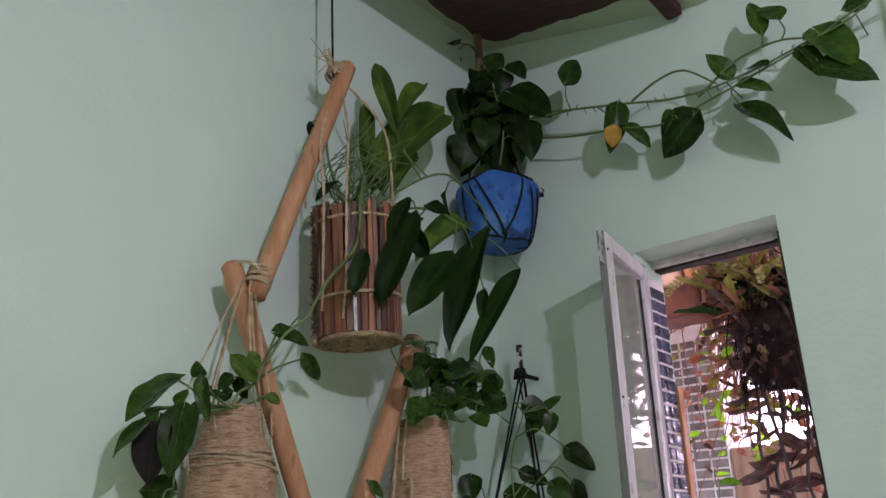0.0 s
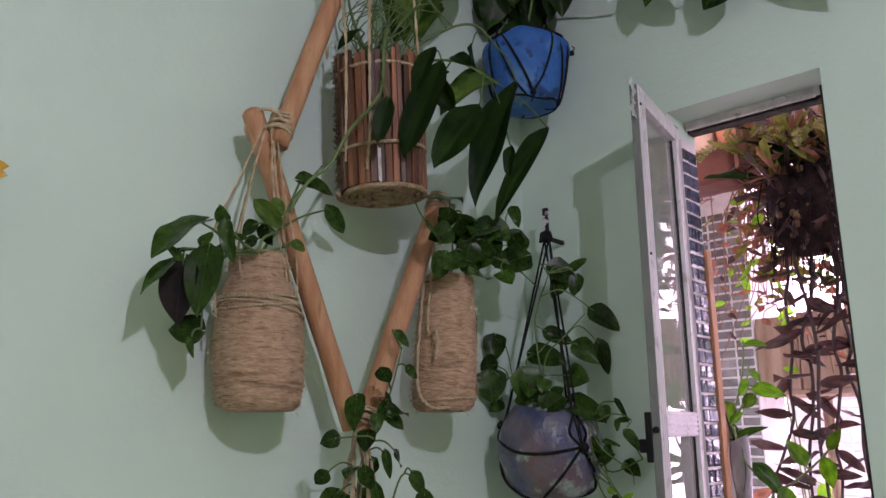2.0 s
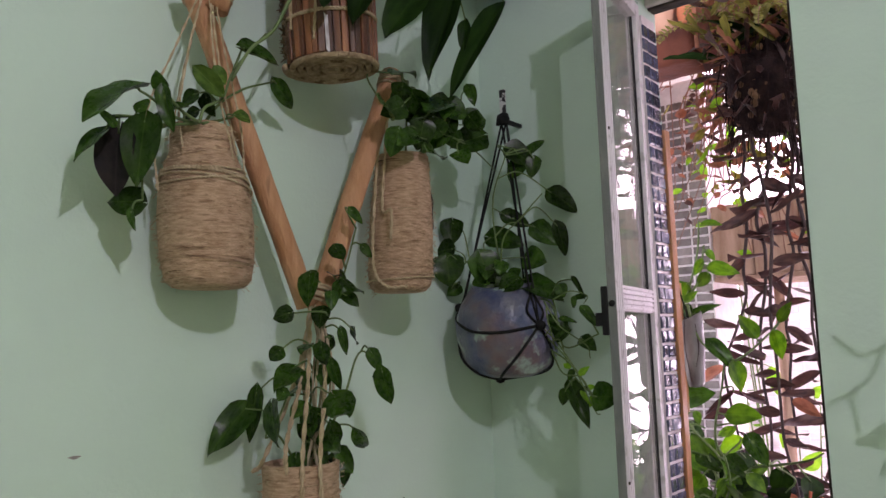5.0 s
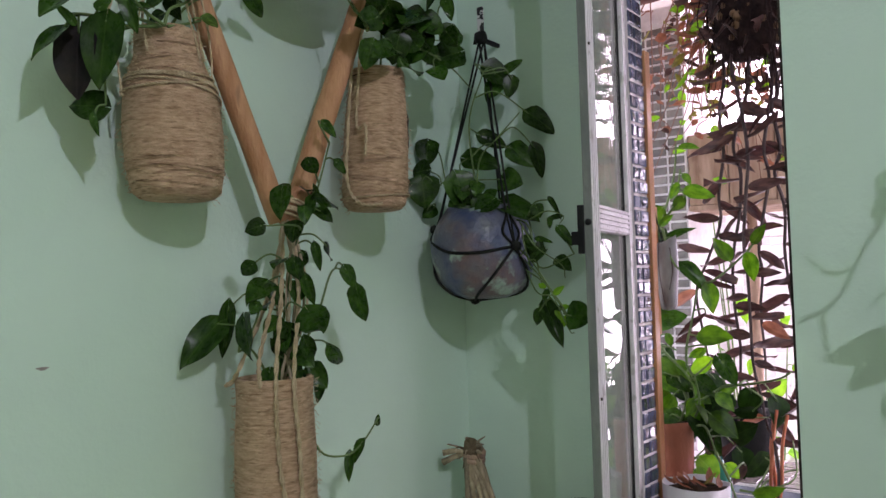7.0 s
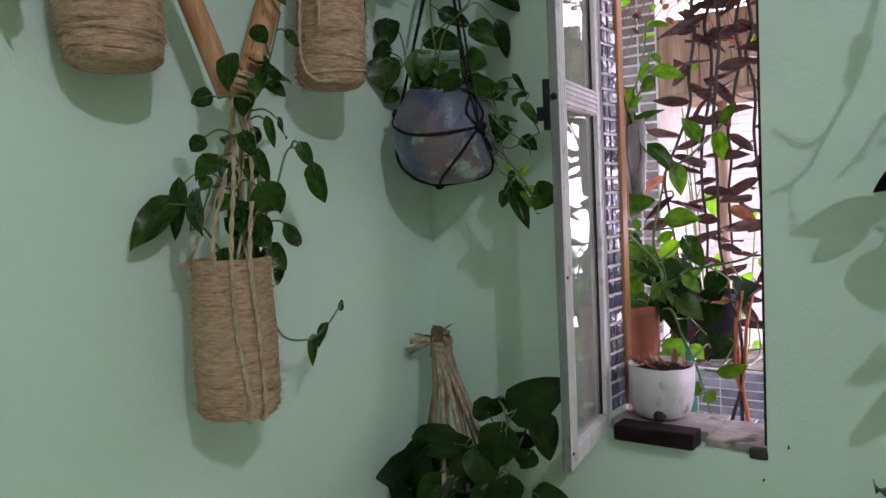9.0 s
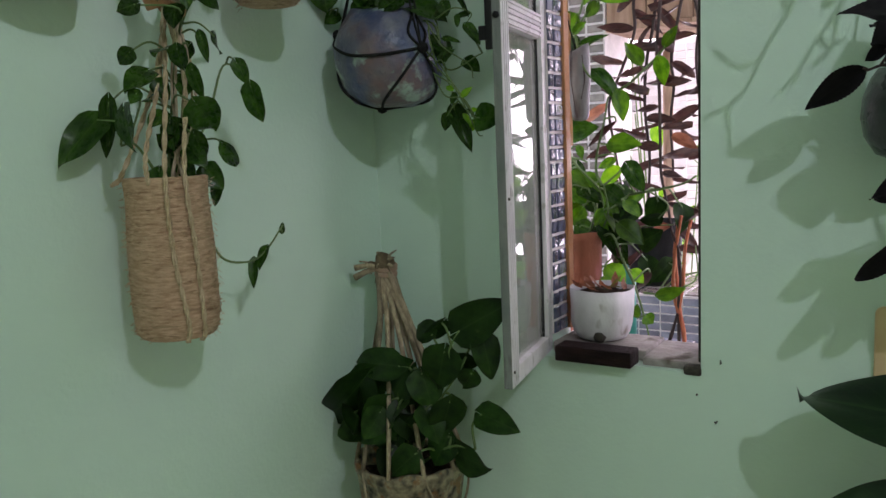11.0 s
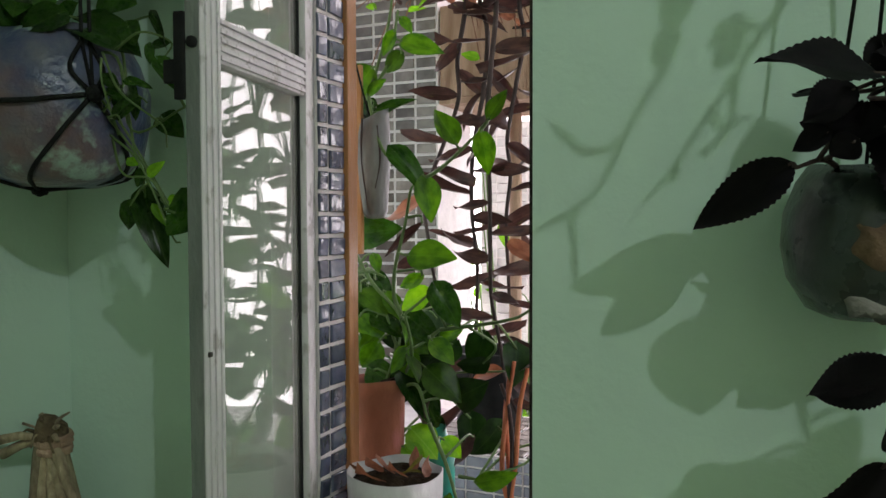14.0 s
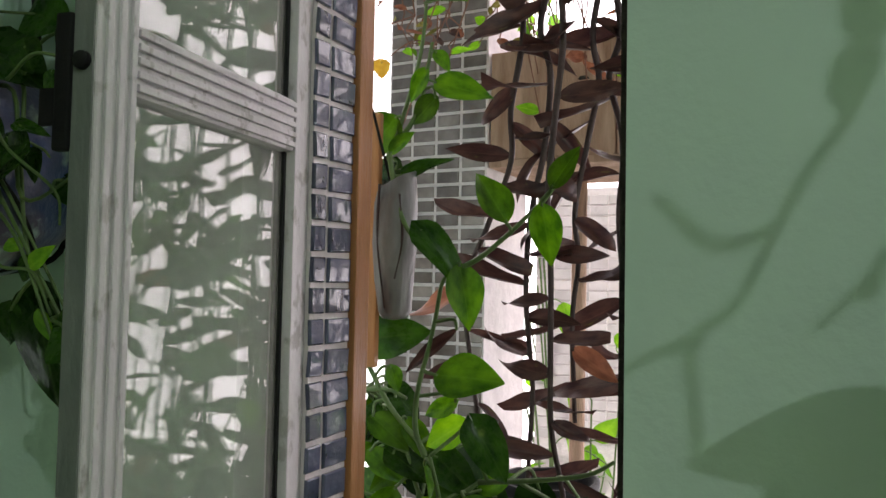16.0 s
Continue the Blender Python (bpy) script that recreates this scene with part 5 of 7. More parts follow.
leaf(straw_plant, "long", (0.093, -0.660, 2.419), (0.083, -0.640, 2.391), 0.021)
leaf(straw_plant, "long", (0.113, -0.604, 2.314), (0.099, -0.642, 2.273), 0.016)
leaf(vase1_plant, "heart", (0.125, -0.884, 1.917), (0.150, -0.965, 1.871), 0.040, None, 0.2)
leaf(vase1_plant, "heart", (0.125, -0.874, 1.878), (0.130, -0.889, 1.798), 0.040, None, 0.2)
leaf(vase1_plant, "purple", (0.100, -0.894, 1.865), (0.092, -0.899, 1.790), 0.042, None, 0.2)
leaf(vase1_plant, "heart", (0.110, -0.917, 1.860), (0.115, -0.957, 1.821), 0.022, None, 0.2)
leaf(vase1_plant, "heart", (0.100, -0.862, 1.779), (0.075, -0.894, 1.783), 0.034, None, 0.2)
leaf(vase1_plant, "heart", (0.100, -0.877, 1.768), (0.100, -0.874, 1.743), 0.009, None, 0.2)
leaf(vase1_plant, "heart", (0.130, -0.853, 1.921), (0.135, -0.846, 1.870), 0.018, None, 0.2)
leaf(vase1_plant, "heart", (0.120, -0.831, 1.905), (0.125, -0.809, 1.911), 0.013, None, 0.2)
leaf(vase1_plant, "lobe", (0.130, -0.763, 1.932), (0.140, -0.810, 1.956), 0.022, None, 0.2)
leaf(vase1_plant, "lobe", (0.120, -0.754, 1.953), (0.125, -0.774, 1.971), 0.017, None, 0.2)
leaf(vase1_plant, "lobe", (0.125, -0.746, 1.912), (0.130, -0.719, 1.911), 0.017, None, 0.2)
leaf(vase1_plant, "heart", (0.120, -0.911, 1.865), (0.125, -0.932, 1.879), 0.009, None, 0.2)
leaf(vase1_plant, "heart", (0.130, -0.734, 2.009), (0.140, -0.674, 2.007), 0.028, None, 0.2)
leaf(vase1_plant, "heart", (0.075, -0.633, 1.999), (0.065, -0.589, 1.965), 0.021, None, 0.2)
leaf(vase1_plant, "heart", (0.120, -0.881, 1.889), (0.120, -0.868, 1.909), 0.013, None, 0.2)
leaf(vase1_plant, "heart", (0.110, -0.910, 1.874), (0.110, -0.887, 1.886), 0.011, None, 0.2)
leaf(vase1_plant, "heart", (0.120, -0.853, 1.890), (0.120, -0.857, 1.859), 0.011, None, 0.2)
leaf(vase2_plant, "heart", (0.175, -0.468, 2.029), (0.162, -0.409, 2.057), 0.031)
leaf(vase2_plant, "heart", (0.168, -0.444, 2.018), (0.150, -0.431, 1.998), 0.031)
leaf(vase2_plant, "heart", (0.172, -0.503, 1.974), (0.163, -0.457, 1.963), 0.039)
leaf(vase2_plant, "heart", (0.152, -0.350, 2.014), (0.144, -0.386, 1.997), 0.042)
leaf(vase2_plant, "heart", (0.173, -0.383, 1.987), (0.178, -0.318, 2.025), 0.042)
leaf(vase2_plant, "heart", (0.145, -0.302, 2.021), (0.171, -0.278, 1.999), 0.037)
leaf(vase2_plant, "heart", (0.157, -0.380, 1.971), (0.147, -0.383, 1.925), 0.037)
leaf(vase2_plant, "heart", (0.153, -0.246, 1.999), (0.170, -0.215, 2.007), 0.038)
leaf(vase2_plant, "heart", (0.173, -0.231, 1.971), (0.144, -0.282, 1.951), 0.048)
leaf(vase2_plant, "heart", (0.164, -0.383, 1.914), (0.144, -0.304, 1.930), 0.032)
leaf(vase2_plant, "heart", (0.168, -0.457, 1.938), (0.154, -0.463, 1.898), 0.030)
leaf(vase2_plant, "heart", (0.174, -0.422, 1.935), (0.177, -0.464, 1.917), 0.030)
leaf(vase2_plant, "heart", (0.160, -0.255, 2.063), (0.178, -0.260, 2.028), 0.019)
leaf(vase2_plant, "heart", (0.153, -0.344, 1.989), (0.145, -0.267, 1.986), 0.041)
leaf(vase2_plant, "heart", (0.164, -0.415, 2.011), (0.143, -0.363, 1.987), 0.033)
leaf(vase3_plant, "heart", (0.039, -0.659, 1.509), (0.041, -0.721, 1.458), 0.037)
leaf(vase3_plant, "heart", (0.043, -0.645, 1.532), (0.038, -0.653, 1.459), 0.019)
leaf(vase3_plant, "heart", (0.124, -0.681, 1.517), (0.153, -0.704, 1.470), 0.026)
leaf(vase3_plant, "heart", (0.133, -0.618, 1.698), (0.157, -0.644, 1.655), 0.026)
leaf(vase3_plant, "heart", (0.154, -0.670, 1.641), (0.136, -0.687, 1.634), 0.021)
leaf(vase3_plant, "heart", (0.139, -0.599, 1.649), (0.141, -0.610, 1.623), 0.025)
leaf(vase3_plant, "heart", (0.145, -0.608, 1.596), (0.143, -0.603, 1.565), 0.025)
leaf(vase3_plant, "heart", (0.142, -0.584, 1.571), (0.144, -0.573, 1.529), 0.017)
leaf(vase3_plant, "heart", (0.156, -0.595, 1.523), (0.140, -0.548, 1.482), 0.039)
leaf(vase3_plant, "heart", (0.138, -0.501, 1.585), (0.148, -0.491, 1.554), 0.018)
leaf(vase3_plant, "heart", (0.131, -0.469, 1.553), (0.133, -0.457, 1.500), 0.026)
leaf(vase3_plant, "heart", (0.157, -0.571, 1.689), (0.141, -0.518, 1.663), 0.017)
leaf(vase3_plant, "heart", (0.142, -0.540, 1.618), (0.122, -0.522, 1.593), 0.017)
leaf(vase3_plant, "heart", (0.137, -0.561, 1.618), (0.143, -0.557, 1.581), 0.012)
leaf(vase3_plant, "heart", (0.123, -0.640, 1.565), (0.144, -0.685, 1.545), 0.029)
leaf(vase3_plant, "heart", (0.145, -0.543, 1.468), (0.124, -0.498, 1.428), 0.018)
leaf(vase3_plant, "heart", (0.145, -0.673, 1.536), (0.139, -0.683, 1.523), 0.018)
leaf(vase3_plant, "heart", (0.146, -0.593, 1.483), (0.135, -0.566, 1.445), 0.019)
leaf(vase3_plant, "heart", (0.147, -0.581, 1.741), (0.149, -0.567, 1.721), 0.022)
leaf(vase3_plant, "heart", (0.123, -0.501, 1.750), (0.124, -0.477, 1.733), 0.013)
leaf(vase3_plant, "heart", (0.146, -0.547, 1.801), (0.157, -0.533, 1.779), 0.012)
leaf(vase3_plant, "heart", (0.091, -0.451, 1.288), (0.098, -0.463, 1.248), 0.013)
leaf(vase3_plant, "heart", (0.103, -0.433, 1.306), (0.094, -0.448, 1.275), 0.015)
leaf(vase3_plant, "heart", (0.095, -0.389, 1.324), (0.093, -0.385, 1.340), 0.008)
leaf(vase3_plant, "heart", (0.095, -0.516, 1.410), (0.103, -0.529, 1.383), 0.014)
leaf(bowl_plant, "heart", (0.137, -0.100, 1.978), (0.175, -0.072, 1.949), 0.042)
leaf(bowl_plant, "heart", (0.151, -0.073, 1.953), (0.145, -0.106, 1.917), 0.032)
leaf(bowl_plant, "heart", (0.167, -0.071, 1.968), (0.189, -0.049, 1.994), 0.020)
leaf(bowl_plant, "heart", (0.181, -0.071, 1.954), (0.175, -0.078, 1.915), 0.025)
leaf(bowl_plant, "heart", (0.195, -0.042, 1.887), (0.243, -0.025, 1.851), 0.036)
leaf(bowl_plant, "heart", (0.127, -0.110, 1.842), (0.165, -0.077, 1.821), 0.027)
leaf(bowl_plant, "heart", (0.169, -0.065, 1.819), (0.211, -0.057, 1.781), 0.036)
leaf(bowl_plant, "heart", (0.211, -0.048, 1.819), (0.224, -0.037, 1.761), 0.024)
leaf(bowl_plant, "heart", (0.088, -0.107, 1.802), (0.151, -0.086, 1.786), 0.041)
leaf(bowl_plant, "heart", (0.150, -0.070, 1.758), (0.191, -0.070, 1.746), 0.041)
leaf(bowl_plant, "heart", (0.108, -0.166, 1.761), (0.127, -0.155, 1.693), 0.050)
leaf(bowl_plant, "heart", (0.026, -0.146, 1.838), (0.032, -0.162, 1.792), 0.039)
leaf(bowl_plant, "heart", (0.027, -0.170, 1.763), (0.037, -0.174, 1.709), 0.054)
leaf(bowl_plant, "heart", (0.036, -0.159, 1.780), (0.002, -0.171, 1.776), 0.036)
leaf(bowl_plant, "heart", (0.198, -0.149, 1.701), (0.272, -0.148, 1.675), 0.044)
leaf(bowl_plant, "heart", (0.327, -0.171, 1.646), (0.351, -0.168, 1.617), 0.016)
leaf(bowl_plant, "heart", (0.311, -0.149, 1.593), (0.338, -0.155, 1.576), 0.022)
leaf(bowl_plant, "heart", (0.284, -0.149, 1.514), (0.324, -0.166, 1.450), 0.026)
leaf(bowl_plant, "heart", (0.343, -0.173, 1.494), (0.382, -0.167, 1.497), 0.045)
leaf(bowl_plant, "heart", (0.299, -0.149, 1.701), (0.329, -0.168, 1.670), 0.008)
leaf(bowl_plant, "heart", (0.282, -0.166, 1.505), (0.272, -0.163, 1.477), 0.016)
leaf(bowl_plant, "heart", (0.279, -0.163, 1.689), (0.287, -0.163, 1.668), 0.020)
leaf(bowl_plant, "heart", (0.247, -0.145, 1.630), (0.274, -0.172, 1.604), 0.014)
leaf(blue_plant, "deep", (0.013, -0.138, 2.906), (-0.046, -0.104, 2.905), 0.048)
leaf(blue_plant, "deep", (-0.030, -0.106, 2.900), (-0.059, -0.102, 2.812), 0.063)
leaf(blue_plant, "deep", (0.161, -0.122, 2.700), (0.250, -0.104, 2.626), 0.083)
leaf(blue_plant, "deep", (0.127, -0.105, 2.707), (0.094, -0.130, 2.678), 0.044)
leaf(blue_plant, "deep", (0.159, -0.111, 2.785), (0.196, -0.108, 2.746), 0.036)
leaf(blue_plant, "deep", (0.138, -0.114, 2.769), (0.130, -0.119, 2.719), 0.044)
leaf(blue_plant, "deep", (0.173, -0.128, 2.647), (0.177, -0.126, 2.577), 0.061)
leaf(blue_plant, "deep", (0.027, -0.130, 2.754), (0.018, -0.136, 2.680), 0.068)
leaf(blue_plant, "deep", (-0.023, -0.117, 2.675), (-0.005, -0.128, 2.604), 0.053)
leaf(blue_plant, "deep", (0.026, -0.109, 2.613), (-0.016, -0.136, 2.537), 0.071)
leaf(blue_plant, "deep", (0.077, -0.105, 2.720), (0.061, -0.113, 2.632), 0.072)
leaf(blue_plant, "deep", (0.114, -0.105, 2.627), (0.137, -0.106, 2.526), 0.070)
leaf(blue_plant, "deep", (0.187, -0.106, 2.613), (0.207, -0.117, 2.525), 0.055)
leaf(blue_plant, "deep", (0.072, -0.138, 2.622), (0.028, -0.111, 2.577), 0.071)
leaf(blue_plant, "deep", (-0.028, -0.132, 2.577), (-0.045, -0.127, 2.538), 0.033)
leaf(blue_plant, "deep", (0.107, -0.114, 2.832), (0.125, -0.119, 2.773), 0.043)
leaf(blue_plant, "deep", (0.310, -0.123, 2.665), (0.336, -0.104, 2.725), 0.042)
leaf(blue_plant, "deep", (0.031, -0.116, 2.694), (0.022, -0.126, 2.623), 0.056)
leaf(blue_plant, "deep", (0.176, -0.129, 2.564), (0.173, -0.107, 2.516), 0.039)
leaf(wall_vine, "heart", (0.567, -0.081, 2.494), (0.487, -0.070, 2.438), 0.069)
leaf(wall_vine, "heart", (0.408, -0.085, 2.577), (0.389, -0.091, 2.483), 0.042)
leaf(wall_vine, "heart", (0.417, -0.079, 2.528), (0.466, -0.069, 2.479), 0.044)
leaf(wall_vine, "heart", (0.528, -0.092, 2.507), (0.482, -0.069, 2.487), 0.036)
leaf(wall_vine, "heart", (0.654, -0.065, 2.484), (0.736, -0.069, 2.401), 0.046)
leaf(wall_vine, "heart", (0.643, -0.068, 2.558), (0.619, -0.098, 2.607), 0.039)
leaf(wall_vine, "heart", (0.663, -0.075, 2.526), (0.716, -0.067, 2.505), 0.035)
leaf(wall_vine, "heart", (0.720, -0.096, 2.534), (0.681, -0.088, 2.553), 0.026)
leaf(wall_vine, "heart", (0.720, -0.088, 2.615), (0.711, -0.079, 2.703), 0.029)
leaf(wall_vine, "heart", (0.754, -0.083, 2.631), (0.730, -0.081, 2.676), 0.037)
leaf(wall_vine, "heart", (0.811, -0.070, 2.579), (0.866, -0.098, 2.484), 0.060)
leaf(wall_vine, "heart", (0.782, -0.096, 2.537), (0.812, -0.093, 2.481), 0.037)
leaf(wall_vine, "heart", (0.809, -0.094, 2.489), (0.889, -0.096, 2.445), 0.052)
leaf(wall_vine, "heart", (0.899, -0.063, 2.607), (0.858, -0.067, 2.608), 0.050)
leaf(wall_vine, "yellow", (0.402, -0.100, 2.523), (0.386, -0.085, 2.489), 0.030)
leaf(basket_plant, "deep", (0.308, -0.207, 1.138), (0.401, -0.207, 1.190), 0.059)
leaf(basket_plant, "deep", (0.257, -0.205, 1.126), (0.215, -0.195, 1.140), 0.036)
leaf(basket_plant, "deep", (0.350, -0.197, 1.130), (0.373, -0.205, 1.066), 0.040)
leaf(basket_plant, "deep", (0.187, -0.211, 1.064), (0.072, -0.206, 1.060), 0.049)
leaf(basket_plant, "deep", (0.106, -0.214, 1.033), (-0.022, -0.198, 0.902), 0.069)
leaf(basket_plant, "deep", (0.195, -0.192, 1.059), (0.138, -0.204, 0.986), 0.065)
leaf(basket_plant, "deep", (0.285, -0.215, 1.106), (0.262, -0.212, 1.030), 0.057)
leaf(basket_plant, "deep", (0.334, -0.205, 1.069), (0.305, -0.196, 1.031), 0.032)
leaf(basket_plant, "deep", (0.336, -0.190, 0.992), (0.408, -0.204, 0.981), 0.041)
leaf(basket_plant, "deep", (0.173, -0.189, 0.992), (0.214, -0.196, 0.923), 0.064)
leaf(basket_plant, "deep", (0.147, -0.202, 0.992), (0.097, -0.205, 0.906), 0.056)
leaf(basket_plant, "deep", (0.282, -0.200, 1.010), (0.256, -0.193, 0.929), 0.053)
leaf(basket_plant, "deep", (0.124, -0.203, 1.043), (0.035, -0.193, 0.949), 0.061)
leaf(basket_plant, "deep", (0.226, -0.201, 1.055), (0.252, -0.209, 0.996), 0.053)
leaf(basket_plant, "deep", (0.318, -0.199, 1.095), (0.301, -0.193, 1.062), 0.039)
leaf(basket_plant, "deep", (0.056, -0.215, 0.939), (0.084, -0.203, 0.905), 0.044)
leaf(basket_plant, "deep", (0.277, -0.203, 1.152), (0.228, -0.186, 1.103), 0.030)
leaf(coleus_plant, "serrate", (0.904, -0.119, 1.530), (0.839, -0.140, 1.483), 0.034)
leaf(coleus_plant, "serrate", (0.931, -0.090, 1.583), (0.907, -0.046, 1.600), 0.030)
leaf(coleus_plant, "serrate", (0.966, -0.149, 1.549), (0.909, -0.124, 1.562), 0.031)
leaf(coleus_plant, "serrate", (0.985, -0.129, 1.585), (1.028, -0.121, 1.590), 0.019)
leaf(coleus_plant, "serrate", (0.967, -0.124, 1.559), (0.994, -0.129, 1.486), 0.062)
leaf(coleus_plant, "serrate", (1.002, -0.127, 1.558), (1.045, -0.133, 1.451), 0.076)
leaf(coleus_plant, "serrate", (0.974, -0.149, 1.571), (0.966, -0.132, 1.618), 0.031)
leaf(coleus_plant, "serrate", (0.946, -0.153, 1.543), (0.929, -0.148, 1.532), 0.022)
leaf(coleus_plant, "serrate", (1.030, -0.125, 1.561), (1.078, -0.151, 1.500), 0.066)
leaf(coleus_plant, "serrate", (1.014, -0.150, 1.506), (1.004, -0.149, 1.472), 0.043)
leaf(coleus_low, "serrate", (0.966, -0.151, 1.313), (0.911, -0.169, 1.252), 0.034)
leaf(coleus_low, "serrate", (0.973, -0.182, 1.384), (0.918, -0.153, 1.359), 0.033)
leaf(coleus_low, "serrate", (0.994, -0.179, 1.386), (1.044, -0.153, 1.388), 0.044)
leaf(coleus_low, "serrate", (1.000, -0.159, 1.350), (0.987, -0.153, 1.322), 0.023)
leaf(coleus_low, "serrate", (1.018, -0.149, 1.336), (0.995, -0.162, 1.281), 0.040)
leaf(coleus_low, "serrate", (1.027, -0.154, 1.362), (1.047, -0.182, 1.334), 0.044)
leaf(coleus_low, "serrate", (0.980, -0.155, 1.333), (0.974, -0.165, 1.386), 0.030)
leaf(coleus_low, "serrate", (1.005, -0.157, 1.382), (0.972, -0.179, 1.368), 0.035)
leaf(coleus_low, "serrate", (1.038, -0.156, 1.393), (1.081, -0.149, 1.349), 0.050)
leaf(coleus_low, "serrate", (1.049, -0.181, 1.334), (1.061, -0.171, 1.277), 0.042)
leaf(window_vine, "oval", (0.414, 0.190, 1.732), (0.474, 0.190, 1.715), 0.032, None, 0.35)
leaf(window_vine, "oval", (0.420, 0.190, 1.717), (0.390, 0.190, 1.692), 0.028, None, 0.35)
leaf(window_vine, "oval", (0.415, 0.190, 1.765), (0.432, 0.190, 1.743), 0.017, None, 0.35)
leaf(window_vine, "oval", (0.407, 0.190, 1.749), (0.388, 0.190, 1.715), 0.019, None, 0.35)
leaf(window_vine, "oval", (0.406, 0.190, 1.816), (0.448, 0.190, 1.816), 0.025, None, 0.35)
leaf(window_vine, "oval", (0.372, 0.190, 1.701), (0.336, 0.190, 1.663), 0.049, None, 0.35)
leaf(window_vine, "oval", (0.364, 0.190, 1.660), (0.389, 0.190, 1.682), 0.019, None, 0.35)
leaf(window_vine, "heart", (0.380, 0.190, 1.636), (0.432, 0.190, 1.654), 0.014, None, 0.35)
leaf(window_vine, "heart", (0.375, 0.190, 1.644), (0.340, 0.190, 1.641), 0.026, None, 0.35)
leaf(window_vine, "oval", (0.517, 0.145, 1.581), (0.488, 0.145, 1.629), 0.034, None, 0.35)
leaf(window_vine, "oval", (0.558, 0.145, 1.611), (0.581, 0.145, 1.647), 0.023, None, 0.35)
leaf(window_vine, "oval", (0.549, 0.145, 1.600), (0.560, 0.145, 1.547), 0.031, None, 0.35)
leaf(window_vine, "oval", (0.469, 0.145, 1.546), (0.484, 0.145, 1.488), 0.041, None, 0.35)
leaf(window_vine, "heart", (0.426, 0.145, 1.579), (0.475, 0.145, 1.532), 0.025, None, 0.35)
leaf(window_vine, "heart", (0.335, 0.200, 1.466), (0.402, 0.200, 1.475), 0.038, None, 0.35)
leaf(window_vine, "oval", (0.445, 0.145, 1.440), (0.510, 0.145, 1.443), 0.053, None, 0.35)
leaf(window_vine, "oval", (0.450, 0.190, 1.412), (0.412, 0.190, 1.394), 0.021, None, 0.35)
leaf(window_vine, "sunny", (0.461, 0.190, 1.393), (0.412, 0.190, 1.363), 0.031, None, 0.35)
leaf(window_vine, "heart", (0.487, 0.145, 1.400), (0.519, 0.145, 1.353), 0.030, None, 0.35)
leaf(window_vine, "oval", (0.341, 0.200, 1.386), (0.386, 0.200, 1.358), 0.036, None, 0.35)
leaf(window_vine, "oval", (0.364, 0.200, 1.441), (0.375, 0.200, 1.414), 0.020, None, 0.35)
leaf(window_vine, "heart", (0.366, 0.200, 1.350), (0.407, 0.200, 1.331), 0.024, None, 0.35)
leaf(window_vine, "heart", (0.419, 0.200, 1.353), (0.464, 0.200, 1.322), 0.030, None, 0.35)
leaf(window_vine, "oval", (0.338, 0.200, 1.350), (0.382, 0.200, 1.323), 0.029, None, 0.35)
leaf(window_vine, "oval", (0.420, 0.200, 1.321), (0.449, 0.200, 1.304), 0.027, None, 0.35)
leaf(window_vine, "oval", (0.374, 0.200, 1.316), (0.347, 0.200, 1.275), 0.038, None, 0.35)
leaf(window_vine, "sunny", (0.404, 0.200, 1.309), (0.434, 0.200, 1.269), 0.034, None, 0.35)
leaf(window_vine, "oval", (0.478, 0.145, 1.332), (0.512, 0.145, 1.305), 0.035, None, 0.35)
leaf(window_vine, "heart", (0.361, 0.200, 1.274), (0.405, 0.200, 1.250), 0.034, None, 0.35)
leaf(window_vine, "oval", (0.534, 0.160, 1.145), (0.588, 0.160, 1.159), 0.030, None, 0.35)
leaf(window_vine, "oval", (0.490, 0.160, 1.099), (0.499, 0.160, 1.125), 0.024, None, 0.35)
leaf(window_vine, "oval", (0.513, 0.160, 1.106), (0.529, 0.160, 1.091), 0.031, None, 0.35)
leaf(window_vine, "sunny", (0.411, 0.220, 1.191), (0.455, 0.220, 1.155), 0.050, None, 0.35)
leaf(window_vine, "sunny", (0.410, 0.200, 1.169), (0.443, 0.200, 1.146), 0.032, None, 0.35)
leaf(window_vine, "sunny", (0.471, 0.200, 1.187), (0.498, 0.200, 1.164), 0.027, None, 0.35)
leaf(window_vine, "heart", (0.417, 0.200, 1.283), (0.467, 0.200, 1.209), 0.042, None, 0.35)
leaf(window_vine, "oval", (0.449, 0.190, 1.286), (0.502, 0.190, 1.247), 0.052, None, 0.35)
leaf(window_vine, "trad", (0.464, 0.160, 1.485), (0.398, 0.160, 1.437), 0.013, None, 0.35)
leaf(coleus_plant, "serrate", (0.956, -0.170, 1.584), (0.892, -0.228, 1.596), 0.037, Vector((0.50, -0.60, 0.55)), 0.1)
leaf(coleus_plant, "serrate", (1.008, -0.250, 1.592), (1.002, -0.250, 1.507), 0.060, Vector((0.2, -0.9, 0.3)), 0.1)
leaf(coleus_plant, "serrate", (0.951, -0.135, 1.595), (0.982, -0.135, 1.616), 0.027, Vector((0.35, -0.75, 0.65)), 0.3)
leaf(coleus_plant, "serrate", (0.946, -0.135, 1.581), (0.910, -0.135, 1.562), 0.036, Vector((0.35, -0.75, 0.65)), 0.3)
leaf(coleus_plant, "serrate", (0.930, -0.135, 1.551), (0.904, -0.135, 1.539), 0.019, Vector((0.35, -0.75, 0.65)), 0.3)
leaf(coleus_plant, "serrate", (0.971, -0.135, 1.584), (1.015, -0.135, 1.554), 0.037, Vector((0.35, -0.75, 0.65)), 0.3)
